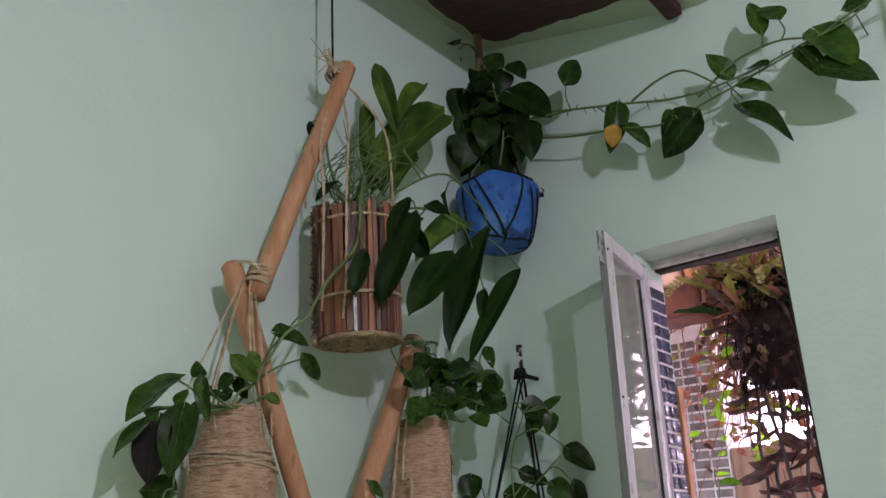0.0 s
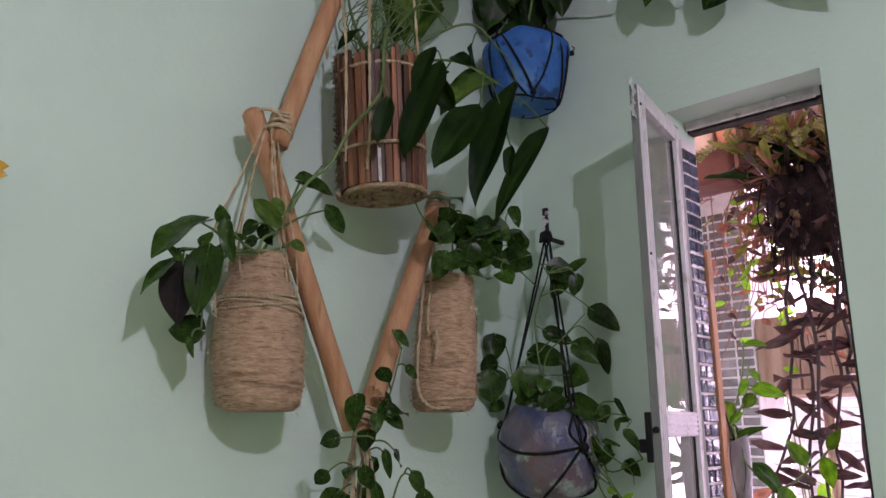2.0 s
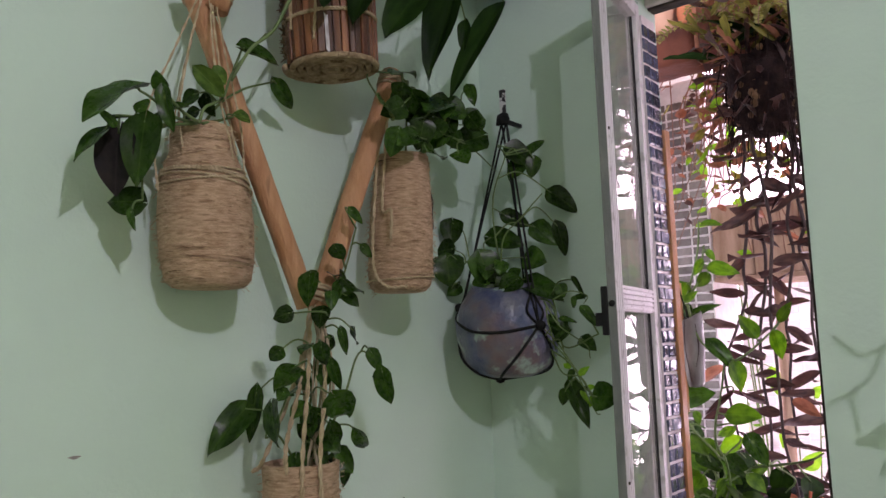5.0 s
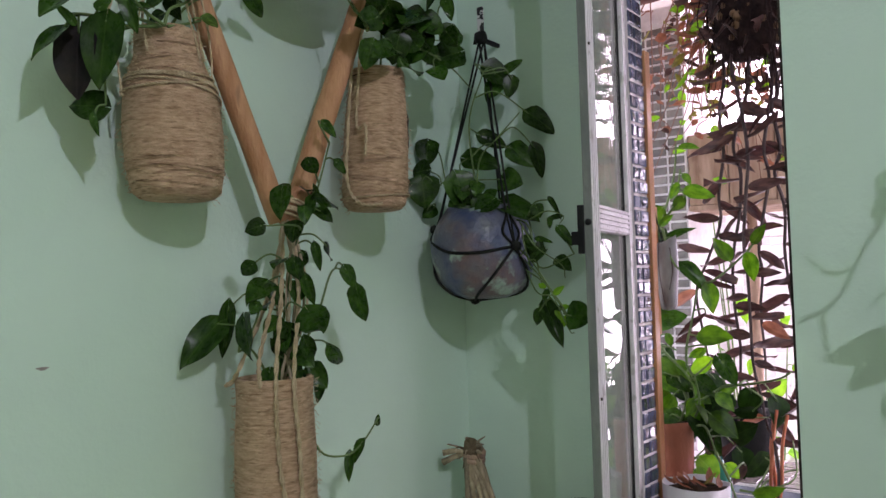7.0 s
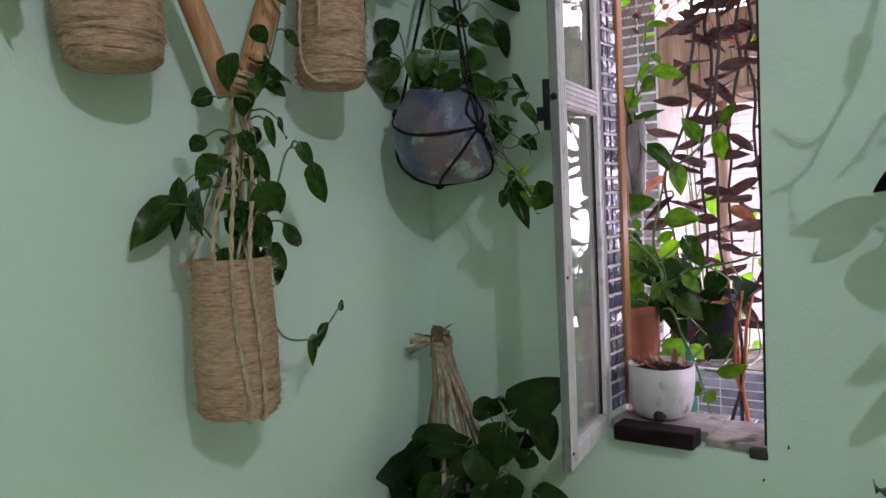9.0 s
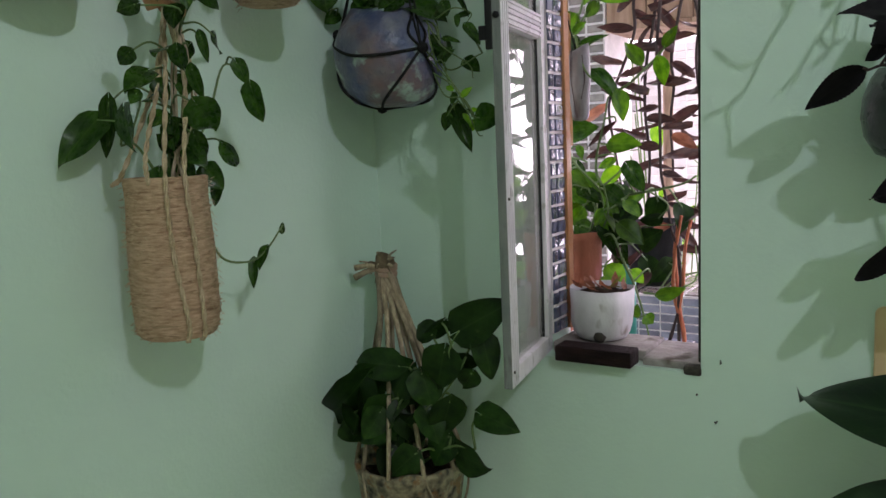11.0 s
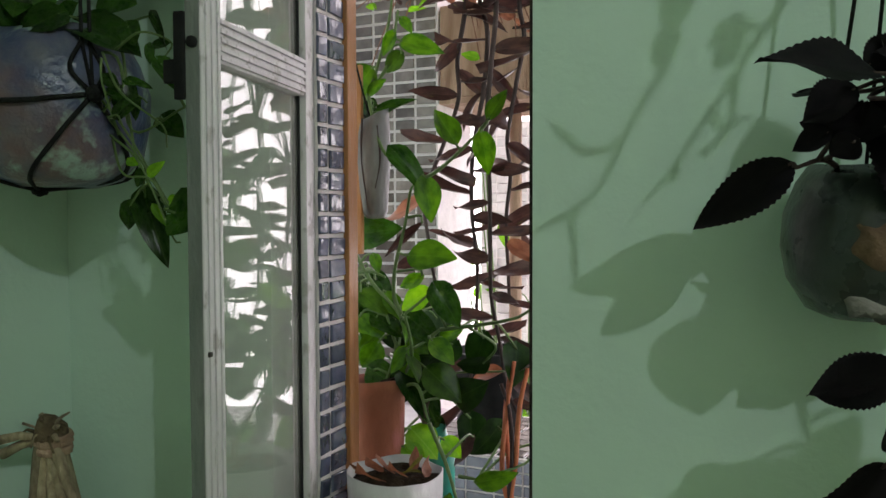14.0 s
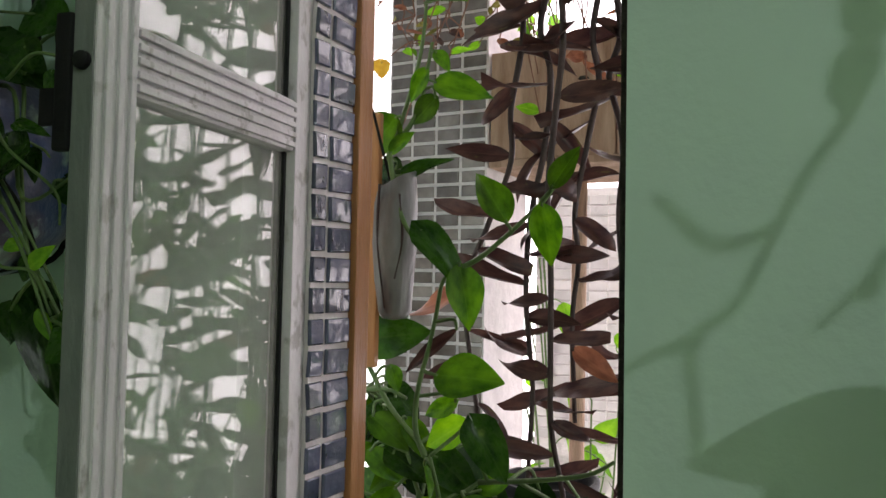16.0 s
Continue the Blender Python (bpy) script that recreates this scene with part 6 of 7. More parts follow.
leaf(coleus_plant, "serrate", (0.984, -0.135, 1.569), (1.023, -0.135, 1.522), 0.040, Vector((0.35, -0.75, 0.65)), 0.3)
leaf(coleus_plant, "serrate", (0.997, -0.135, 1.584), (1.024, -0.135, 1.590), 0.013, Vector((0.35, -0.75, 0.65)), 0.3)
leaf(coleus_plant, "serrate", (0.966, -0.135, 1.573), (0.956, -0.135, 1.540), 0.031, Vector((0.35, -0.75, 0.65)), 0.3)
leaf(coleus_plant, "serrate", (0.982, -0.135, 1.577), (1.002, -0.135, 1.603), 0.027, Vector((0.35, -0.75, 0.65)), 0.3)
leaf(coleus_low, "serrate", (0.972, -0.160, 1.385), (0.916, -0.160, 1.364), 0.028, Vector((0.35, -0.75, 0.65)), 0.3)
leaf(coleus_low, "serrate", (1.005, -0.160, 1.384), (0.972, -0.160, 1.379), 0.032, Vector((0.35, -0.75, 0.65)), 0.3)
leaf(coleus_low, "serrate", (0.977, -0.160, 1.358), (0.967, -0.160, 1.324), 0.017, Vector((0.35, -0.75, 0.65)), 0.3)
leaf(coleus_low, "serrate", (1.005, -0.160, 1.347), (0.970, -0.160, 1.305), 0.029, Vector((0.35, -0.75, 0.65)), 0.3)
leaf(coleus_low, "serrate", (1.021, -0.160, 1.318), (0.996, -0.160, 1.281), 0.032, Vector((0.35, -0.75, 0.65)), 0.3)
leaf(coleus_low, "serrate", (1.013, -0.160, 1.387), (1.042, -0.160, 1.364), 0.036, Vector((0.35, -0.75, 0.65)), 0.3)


def fill(plant, kind, centre, reach, count, length, width):
    """More leaves of a dense plant, spread about its heart."""
    for _ in range(count):
        p = Vector(centre) + Vector([rng.gauss(0, 0.5) * q for q in reach])
        d = Vector((rng.uniform(-0.8, 0.8), rng.uniform(-0.8, 0.3), rng.uniform(-1.0, 0.35))).normalized()
        s = rng.uniform(0.75, 1.2)
        leaf(plant, kind, p, p + d * length * s, width * s, None, 0.6)


fill(vase2_plant, "heart", (0.14, -0.32, 1.985), (0.04, 0.085, 0.05), 24, 0.038, 0.030)
fill(blue_plant, "deep", (0.095, -0.13, 2.66), (0.05, 0.03, 0.16), 26, 0.058, 0.045)
fill(basket_plant, "deep", (0.17, -0.18, 0.97), (0.11, 0.05, 0.075), 22, 0.065, 0.05)
fill(bowl_plant, "heart", (0.14, -0.15, 1.73), (0.10, 0.03, 0.05), 14, 0.038, 0.03)
fill(vase1_plant, "heart", (0.085, -0.79, 1.925), (0.02, 0.05, 0.02), 5, 0.024, 0.018)
fill(vase3_plant, "heart", (0.11, -0.60, 1.51), (0.02, 0.06, 0.09), 15, 0.034, 0.024)
fill(vase3_plant, "heart", (0.125, -0.545, 1.70), (0.015, 0.03, 0.05), 6, 0.032, 0.020)
fill(straw_plant, "long", (0.17, -0.47, 2.31), (0.03, 0.09, 0.05), 7, 0.07, 0.028)
fill(coleus_plant, "serrate", (1.01, -0.150, 1.575), (0.08, 0.03, 0.04), 9, 0.065, 0.036)
fill(coleus_low, "serrate", (1.05, -0.170, 1.36), (0.06, 0.03, 0.05), 4, 0.06, 0.032)
fill(window_vine, "oval", (0.316, 0.26, 1.357), (0.03, 0.02, 0.086), 9, 0.045, 0.028)
fill(window_vine, "heart", (0.316, 0.28, 1.337), (0.03, 0.02, 0.086), 8, 0.05, 0.034)
fill(window_vine, "oval", (0.43, 0.20, 1.30), (0.08, 0.04, 0.08), 7, 0.045, 0.026)
fill(window_vine, "deep", (0.44, 0.25, 1.28), (0.11, 0.04, 0.08), 26, 0.05, 0.033)
fill(window_vine, "trad", (0.48, 0.26, 1.24), (0.13, 0.04, 0.09), 9, 0.07, 0.022)
grow(straw_plant, [[(0.092, -0.56, 2.27), (0.15, -0.55, 2.33), (0.19, -0.54, 2.36)], [(0.10, -0.54, 2.27), (0.17, -0.47, 2.34), (0.21, -0.42, 2.36), (0.22, -0.36, 2.33)],
    [(0.10, -0.55, 2.27), (0.18, -0.45, 2.29), (0.21, -0.38, 2.27)], [(0.09, -0.56, 2.27), (0.08, -0.60, 2.36), (0.09, -0.62, 2.43)]], 0.0032, None, 0.0013)
grass = [sweep(smooth_line([(0.092 + rng.uniform(-0.04, 0.04), -0.56 + rng.uniform(-0.05, 0.03), 2.27), (0.11 + rng.uniform(-0.05, 0.06), -0.57 + rng.uniform(-0.05, 0.06), 2.34), (0.12 + rng.uniform(-0.06, 0.08), -0.57 + rng.uniform(-0.07, 0.08), 2.36 + rng.uniform(0.0, 0.07))], 5), 0.0016, 0.0007, 5) for _ in range(26)]
tagged(link("grass_tuft", *merge(grass), STEM, straw_plant), kind="stuff")
link("runner", *sweep(smooth_line([(0.150, -0.58, 2.31), (0.175, -0.610, 2.253), (0.180, -0.616, 2.200), (0.180, -0.628, 2.158), (0.178, -0.681, 2.091), (0.165, -0.706, 2.034), (0.150, -0.735, 2.001), (0.135, -0.755, 1.955)], 6), 0.0036, 0.0024, 6, 0.2), STEM, straw_plant, "olive runner stem")
grow(vase1_plant, [[(0.110, -0.792, 1.893), (0.110, -0.828, 1.896), (0.110, -0.857, 1.913), (0.110, -0.874, 1.919)],
    [(0.110, -0.792, 1.893), (0.110, -0.841, 1.882), (0.110, -0.874, 1.884), (0.110, -0.904, 1.879), (0.110, -0.917, 1.860)],
    [(0.100, -0.785, 1.896), (0.100, -0.838, 1.880), (0.100, -0.861, 1.838), (0.100, -0.862, 1.782)],
    [(0.120, -0.794, 1.891), (0.120, -0.786, 1.914), (0.120, -0.758, 1.934), (0.120, -0.740, 1.978), (0.120, -0.685, 2.047)],
    [(0.090, -0.769, 1.900), (0.090, -0.741, 1.937), (0.090, -0.701, 1.967), (0.090, -0.650, 1.990)],
    [(0.120, -0.794, 1.891), (0.120, -0.822, 1.903), (0.120, -0.843, 1.921)],
    [(0.110, -0.783, 1.895), (0.110, -0.755, 1.905), (0.110, -0.733, 1.915)],
    [(0.125, -0.744, 1.976), (0.125, -0.730, 2.010)]], 0.0024)
grow(vase2_plant, [[(0.08, -0.345, 1.90), (0.10, -0.36, 2.0), (0.12, -0.39, 2.06)], [(0.08, -0.335, 1.90), (0.13, -0.30, 1.98), (0.15, -0.26, 1.99)], [(0.085, -0.34, 1.90), (0.14, -0.33, 1.96), (0.15, -0.24, 1.95), (0.12, -0.12, 1.93)]], 0.0022)
grow(vase3_plant, [[(0.08, -0.59, 1.42), (0.09, -0.58, 1.52), (0.10, -0.565, 1.62), (0.11, -0.53, 1.70), (0.11, -0.50, 1.78)], [(0.08, -0.58, 1.42), (0.10, -0.53, 1.50), (0.11, -0.50, 1.58), (0.11, -0.46, 1.57)],
    [(0.08, -0.60, 1.42), (0.10, -0.65, 1.47), (0.11, -0.68, 1.47)], [(0.075, -0.525, 1.42), (0.06, -0.515, 1.36), (0.08, -0.505, 1.30), (0.10, -0.466, 1.289), (0.10, -0.427, 1.305), (0.10, -0.391, 1.337)]], 0.0022)
pale_stems = [sweep(smooth_line([(0.085 + rng.uniform(-0.02, 0.03), -0.585 + rng.uniform(-0.03, 0.04), 1.41), (0.10 + rng.uniform(-0.01, 0.02), -0.58 + rng.uniform(-0.02, 0.03), 1.53), (0.10, -0.575 + rng.uniform(-0.015, 0.015), 1.66)], 5), 0.0024, 0.0018, 5, 0.3) for _ in range(9)]
for q in pale_stems:
    link("stalk", *q, STALK, vase3_plant, "pale dry stalk")
grow(bowl_plant, [[(0.13, -0.13, 1.67), (0.12, -0.14, 1.76), (0.06, -0.15, 1.75), (0.03, -0.16, 1.70)], [(0.13, -0.13, 1.67), (0.15, -0.15, 1.78), (0.20, -0.16, 1.82), (0.25, -0.16, 1.86)], [(0.14, -0.13, 1.67), (0.13, -0.15, 1.85), (0.17, -0.155, 1.95)],
    [(0.15, -0.13, 1.67), (0.24, -0.14, 1.68), (0.27, -0.155, 1.60), (0.29, -0.16, 1.54), (0.33, -0.165, 1.50)], [(0.16, -0.13, 1.67), (0.25, -0.15, 1.66), (0.28, -0.16, 1.58), (0.35, -0.16, 1.60)]], 0.002)
grow(blue_plant, [[(0.10, -0.125, 2.48), (0.085, -0.125, 2.60), (0.075, -0.12, 2.72), (0.065, -0.115, 2.86)], [(0.11, -0.125, 2.48), (0.14, -0.13, 2.60), (0.12, -0.13, 2.72), (0.09, -0.12, 2.80)],
    [(0.09, -0.125, 2.48), (0.04, -0.13, 2.58), (0.02, -0.13, 2.68)], [(0.15, -0.13, 2.62), (0.22, -0.10, 2.62), (0.30, -0.09, 2.61)]], 0.003)
leaf(blue_plant, "deep", (0.03, -0.15, 2.62), (0.02, -0.16, 2.56), 0.05)
leaf(blue_plant, "deep", (0.12, -0.17, 2.62), (0.13, -0.18, 2.55), 0.055)
leaf(blue_plant, "deep", (0.07, -0.17, 2.60), (0.06, -0.18, 2.52), 0.06)
grow(wall_vine, [[(0.14, -0.12, 2.66), (0.22, -0.08, 2.642), (0.35, -0.08, 2.603), (0.43, -0.078, 2.580), (0.516, -0.08, 2.552), (0.60, -0.08, 2.540), (0.71, -0.08, 2.545), (0.785, -0.08, 2.558), (0.864, -0.08, 2.570), (0.93, -0.08, 2.60), (1.05, -0.08, 2.62)],
    [(0.14, -0.12, 2.60), (0.20, -0.075, 2.585), (0.30, -0.075, 2.552), (0.40, -0.078, 2.530), (0.50, -0.082, 2.500), (0.60, -0.08, 2.515), (0.70, -0.08, 2.535), (0.80, -0.075, 2.560), (0.90, -0.08, 2.590), (1.05, -0.08, 2.61)],
    [(0.44, -0.08, 2.58), (0.50, -0.085, 2.60), (0.56, -0.085, 2.60), (0.62, -0.08, 2.545)], [(0.58, -0.08, 2.53), (0.66, -0.082, 2.575), (0.74, -0.08, 2.585), (0.80, -0.08, 2.565)]], 0.0030, None, 0.0015)
curls = []
for k in range(9):
    p = Vector((0.25 + rng.uniform(-0.01, 0.02), -0.165, rng.uniform(1.56, 1.67)))
    q = Vector((rng.uniform(0.26, 0.35), -0.165 + rng.uniform(-0.02, 0.03), rng.uniform(1.47, 1.68)))
    curls.append([p, p.lerp(q, 0.5) + Vector((rng.uniform(-0.01, 0.02), -0.01, rng.uniform(-0.02, 0.04))), q, q + Vector((rng.uniform(-0.015, 0.02), 0, rng.uniform(-0.03, 0.02)))])
    for _ in range(2):
        e = p.lerp(q, rng.uniform(0.4, 1.0))
        leaf(bowl_plant, "sunny" if k % 3 == 0 else "heart", e, e + Vector((rng.uniform(-0.4, 1), 0, rng.uniform(-1, 0.5))).normalized() * rng.uniform(0.016, 0.03), rng.uniform(0.008, 0.014))
link("curling_stem", *merge([sweep(smooth_line(q, 6), 0.0015, 0.0009, 5) for q in curls]), STEM, bowl_plant)
roots = []
for k in range(34):
    x = 0.20 + 0.021 * k
    p = Vector((x, -0.08, float(np.interp(x, (0.22, 0.35, 0.516, 0.60, 0.71, 0.93), (2.642, 2.603, 2.552, 2.54, 2.545, 2.60)))))
    roots.append(sweep([p, p + Vector((rng.uniform(-0.006, 0.006), rng.uniform(-0.004, 0.02), rng.choice((-1, 1)) * rng.uniform(0.008, 0.018)))], 0.0014, 0.0006, 4))
tagged(link("root_fuzz", *merge(roots), BROWNSTEM, wall_vine), kind="stuff")
for x, z in ((0.36, 2.60), (0.64, 2.54), (0.88, 2.575)):
    link("support_peg", *sweep([Vector((x, 0.0, z)), Vector((x, -0.082, z - 0.003))], 0.0012, None, 5), BROWNSTEM, wall_vine)
grow(basket_plant, [[(0.16, -0.155, 0.85), (0.17, -0.18, 0.95), (0.20, -0.19, 1.05)], [(0.15, -0.155, 0.85), (0.12, -0.18, 0.95), (0.09, -0.19, 1.02)], [(0.17, -0.155, 0.85), (0.24, -0.19, 0.98), (0.30, -0.20, 1.06)], [(0.17, -0.155, 0.85), (0.27, -0.19, 0.92), (0.33, -0.20, 0.93)]], 0.003, None, 0.002)
grow(coleus_plant, [[(0.966, -0.075, 1.50), (0.968, -0.110, 1.555), (0.965, -0.125, 1.61)], [(0.970, -0.075, 1.50), (0.99, -0.11, 1.54), (1.01, -0.130, 1.58)], [(0.955, -0.075, 1.50), (0.93, -0.11, 1.53), (0.905, -0.122, 1.525)]], 0.0028, BROWNSTEM, 0.0016)
leaf(coleus_low, "serrate", (1.131, -0.446, 1.776), (1.084, -0.446, 1.726), 0.025, Vector((0.6, -0.8, 0.55)), 0.08)
leaf(coleus_low, "serrate", (1.166, -0.446, 1.752), (1.128, -0.446, 1.680), 0.042, Vector((0.6, -0.8, 0.55)), 0.08)
leaf(coleus_low, "serrate", (1.193, -0.446, 1.834), (1.186, -0.446, 1.872), 0.033, Vector((0.6, -0.8, 0.55)), 0.08)
leaf(coleus_low, "serrate", (1.183, -0.446, 1.650), (1.109, -0.446, 1.585), 0.024, Vector((0.6, -0.8, 0.55)), 0.08)
leaf(coleus_low, "serrate", (1.178, -0.446, 1.613), (1.118, -0.446, 1.521), 0.022, Vector((0.6, -0.8, 0.55)), 0.08)
leaf(coleus_low, "serrate", (1.196, -0.446, 1.575), (1.162, -0.446, 1.529), 0.022, Vector((0.6, -0.8, 0.55)), 0.08)
leaf(coleus_low, "serrate", (1.246, -0.446, 1.687), (1.212, -0.446, 1.637), 0.028, Vector((0.6, -0.8, 0.55)), 0.08)
grow(coleus_low, [[(1.30, -0.32, 0.21), (1.27, -0.28, 0.8), (1.20, -0.20, 1.18)], [(1.20, -0.20, 1.18), (1.26, -0.40, 1.45), (1.222, -0.446, 1.658), (1.202, -0.446, 1.774), (1.198, -0.446, 1.842)], [(1.20, -0.200, 1.18), (1.10, -0.170, 1.32), (1.02, -0.160, 1.37), (0.98, -0.160, 1.40)], [(1.20, -0.200, 1.18), (1.08, -0.170, 1.25), (1.02, -0.160, 1.30), (0.99, -0.160, 1.34)], [(1.20, -0.200, 1.18), (1.14, -0.180, 1.36), (1.09, -0.160, 1.41)]], 0.0028, BROWNSTEM, 0.0016)
grow(window_vine, [[(0.432, 0.155, 1.361), (0.421, 0.155, 1.386), (0.423, 0.155, 1.424), (0.433, 0.155, 1.462), (0.441, 0.155, 1.495), (0.447, 0.155, 1.527), (0.457, 0.155, 1.536)],
    [(0.379, 0.165, 1.655), (0.387, 0.165, 1.617), (0.398, 0.165, 1.586), (0.415, 0.165, 1.566), (0.452, 0.165, 1.538)],
    [(0.460, 0.149, 1.537), (0.489, 0.149, 1.551), (0.520, 0.149, 1.575), (0.548, 0.149, 1.600)],
    [(0.341, 0.194, 1.646), (0.362, 0.194, 1.663), (0.382, 0.194, 1.716), (0.397, 0.194, 1.768), (0.403, 0.194, 1.826)],
    [(0.362, 0.194, 1.663), (0.395, 0.194, 1.706), (0.410, 0.194, 1.775)],
    [(0.332, 0.205, 1.441), (0.362, 0.205, 1.396), (0.404, 0.205, 1.354), (0.417, 0.205, 1.315), (0.428, 0.205, 1.266)],
    [(0.330, 0.205, 1.411), (0.361, 0.205, 1.413), (0.382, 0.205, 1.406)],
    [(0.484, 0.165, 1.342), (0.541, 0.165, 1.351), (0.588, 0.165, 1.362), (0.612, 0.165, 1.376)],
    [(0.428, 0.205, 1.266), (0.398, 0.205, 1.313), (0.384, 0.205, 1.351)],
    [(0.548, 0.149, 1.600), (0.562, 0.149, 1.616)],
    [(0.467, 0.165, 1.216), (0.493, 0.165, 1.160), (0.510, 0.165, 1.104), (0.520, 0.165, 1.063)],
    [(0.510, 0.165, 1.149), (0.536, 0.165, 1.148)],
    [(0.401, 0.200, 1.168), (0.377, 0.200, 1.202), (0.380, 0.200, 1.237)],
    [(0.380, 0.200, 1.245), (0.395, 0.203, 1.29), (0.398, 0.205, 1.313)], [(0.40, 0.20, 1.245), (0.43, 0.19, 1.30), (0.432, 0.165, 1.36)], [(0.40, 0.20, 1.245), (0.44, 0.185, 1.26), (0.467, 0.165, 1.216)], [(0.47, 0.16, 1.33), (0.484, 0.165, 1.342)]], 0.0030, None, 0.0016)

# coleus shoots and tendrils that hang from higher up beside the lamp's path
tendrils = thing("hanging_tendrils", (1.243, -0.46, 2.800), "thin hanging vine tendrils with sparse small leaves", "plant")
for base, tip, w in (((1.135, -0.446, 1.967), (1.134, -0.446, 1.938), 0.0155), ((1.131, -0.446, 1.940), (1.122, -0.446, 1.909), 0.0125), ((1.178, -0.446, 1.938), (1.151, -0.446, 1.925), 0.0150), ((1.173, -0.446, 1.925), (1.155, -0.446, 1.908), 0.0100), ((1.136, -0.446, 1.846), (1.128, -0.446, 1.833), 0.0060)):
    leaf(tendrils, "heart", base, tip, w, Vector((0.6, -0.8, 0.55)), 0.08)
grow(tendrils, [[(1.145, -0.446, 1.985), (1.136, -0.446, 1.960), (1.132, -0.446, 1.937), (1.126, -0.446, 1.912), (1.112, -0.446, 1.891), (1.099, -0.446, 1.866), (1.082, -0.446, 1.832), (1.064, -0.446, 1.817), (1.065, -0.446, 1.793), (1.067, -0.446, 1.767)],
    [(1.099, -0.446, 1.866), (1.083, -0.446, 1.859), (1.070, -0.446, 1.860), (1.059, -0.446, 1.870), (1.048, -0.446, 1.880)],
    [(1.067, -0.446, 1.816), (1.049, -0.446, 1.810), (1.024, -0.446, 1.794)],
    [(1.214, -0.446, 1.969), (1.190, -0.446, 1.934), (1.175, -0.446, 1.911), (1.164, -0.446, 1.893), (1.152, -0.446, 1.876), (1.139, -0.446, 1.854), (1.129, -0.446, 1.840), (1.114, -0.446, 1.824)],
    [(1.157, -0.446, 1.881), (1.162, -0.446, 1.873), (1.170, -0.446, 1.872)], [(1.152, -0.446, 1.855), (1.160, -0.446, 1.861), (1.169, -0.446, 1.871), (1.180, -0.446, 1.878)],
    [(1.172, -0.446, 1.905), (1.171, -0.446, 1.890), (1.170, -0.446, 1.873)]], 0.0030, None, 0.0016)
link("hanging_stem", *merge([sweep(smooth_line(q, 6), 0.003, 0.003, 6) for q in ([(1.22, -0.44, 2.78), (1.193, -0.446, 2.354), (1.145, -0.446, 1.979)], [(1.25, -0.44, 2.78), (1.251, -0.446, 2.257), (1.214, -0.446, 1.969)])]), STEM, tendrils)

# broad leaved plant by the wall
broad = thing("dieffenbachia_plant", (1.32, -0.30, 0.0), "tall plant with broad dark leaves standing by the wall", "plant")
link("planter", *lathe([(0.001, 0.0), (0.10, 0.0), (0.13, 0.24), (0.135, 0.25), (0.125, 0.25), (0.12, 0.22), (0.001, 0.22)], (1.32, -0.30, 0.0), 32, 0.03), TERRA, broad)
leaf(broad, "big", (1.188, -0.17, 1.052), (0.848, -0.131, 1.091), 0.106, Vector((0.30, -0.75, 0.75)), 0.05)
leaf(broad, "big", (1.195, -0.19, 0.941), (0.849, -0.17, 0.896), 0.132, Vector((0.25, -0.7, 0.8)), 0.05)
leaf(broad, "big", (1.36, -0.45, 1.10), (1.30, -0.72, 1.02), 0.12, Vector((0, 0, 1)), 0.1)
grow(broad, [[(1.32, -0.30, 0.22), (1.31, -0.30, 0.6), (1.29, -0.29, 1.0)], [(1.31, -0.30, 0.6), (1.28, -0.25, 0.90), (1.20, -0.18, 1.05)]], 0.011, None, 0.006)

# purple trailing strands below the hanging basket
trail = thing("spiderwort_plant", (0.535, 0.36, 2.12), "purple brown trailing spiderwort hanging from the dark basket", "plant")
lines = [[(0.485, 0.36, 2.10), (0.460, 0.345, 2.038), (0.460, 0.34, 1.976), (0.447, 0.34, 1.908), (0.452, 0.34, 1.82), (0.438, 0.34, 1.733), (0.439, 0.34, 1.671), (0.409, 0.34, 1.592), (0.381, 0.34, 1.524), (0.390, 0.34, 1.442), (0.407, 0.34, 1.339)],
         [(0.520, 0.36, 2.10), (0.511, 0.345, 2.011), (0.503, 0.345, 1.935), (0.472, 0.345, 1.837), (0.483, 0.35, 1.771), (0.476, 0.35, 1.681), (0.463, 0.35, 1.619), (0.457, 0.35, 1.557), (0.458, 0.35, 1.489), (0.466, 0.35, 1.409), (0.463, 0.35, 1.329), (0.460, 0.35, 1.272), (0.451, 0.35, 1.226)],
         [(0.505, 0.35, 2.10), (0.479, 0.33, 2.026), (0.499, 0.325, 1.893), (0.508, 0.32, 1.805), (0.500, 0.32, 1.718), (0.492, 0.32, 1.621), (0.497, 0.32, 1.544), (0.498, 0.32, 1.446), (0.500, 0.32, 1.370), (0.513, 0.32, 1.305), (0.524, 0.32, 1.241), (0.540, 0.32, 1.200)],
         [(0.540, 0.36, 2.10), (0.552, 0.365, 1.98), (0.540, 0.37, 1.90), (0.527, 0.37, 1.821), (0.535, 0.37, 1.764), (0.523, 0.37, 1.697), (0.508, 0.37, 1.613), (0.513, 0.37, 1.556), (0.506, 0.37, 1.488), (0.509, 0.37, 1.414), (0.511, 0.37, 1.369)],
         [(0.550, 0.36, 2.10), (0.563, 0.36, 1.943), (0.549, 0.36, 1.911), (0.560, 0.37, 1.820), (0.544, 0.38, 1.771), (0.558, 0.38, 1.713), (0.561, 0.38, 1.668), (0.557, 0.38, 1.601), (0.566, 0.38, 1.50), (0.575, 0.38, 1.38), (0.570, 0.38, 1.25)]]
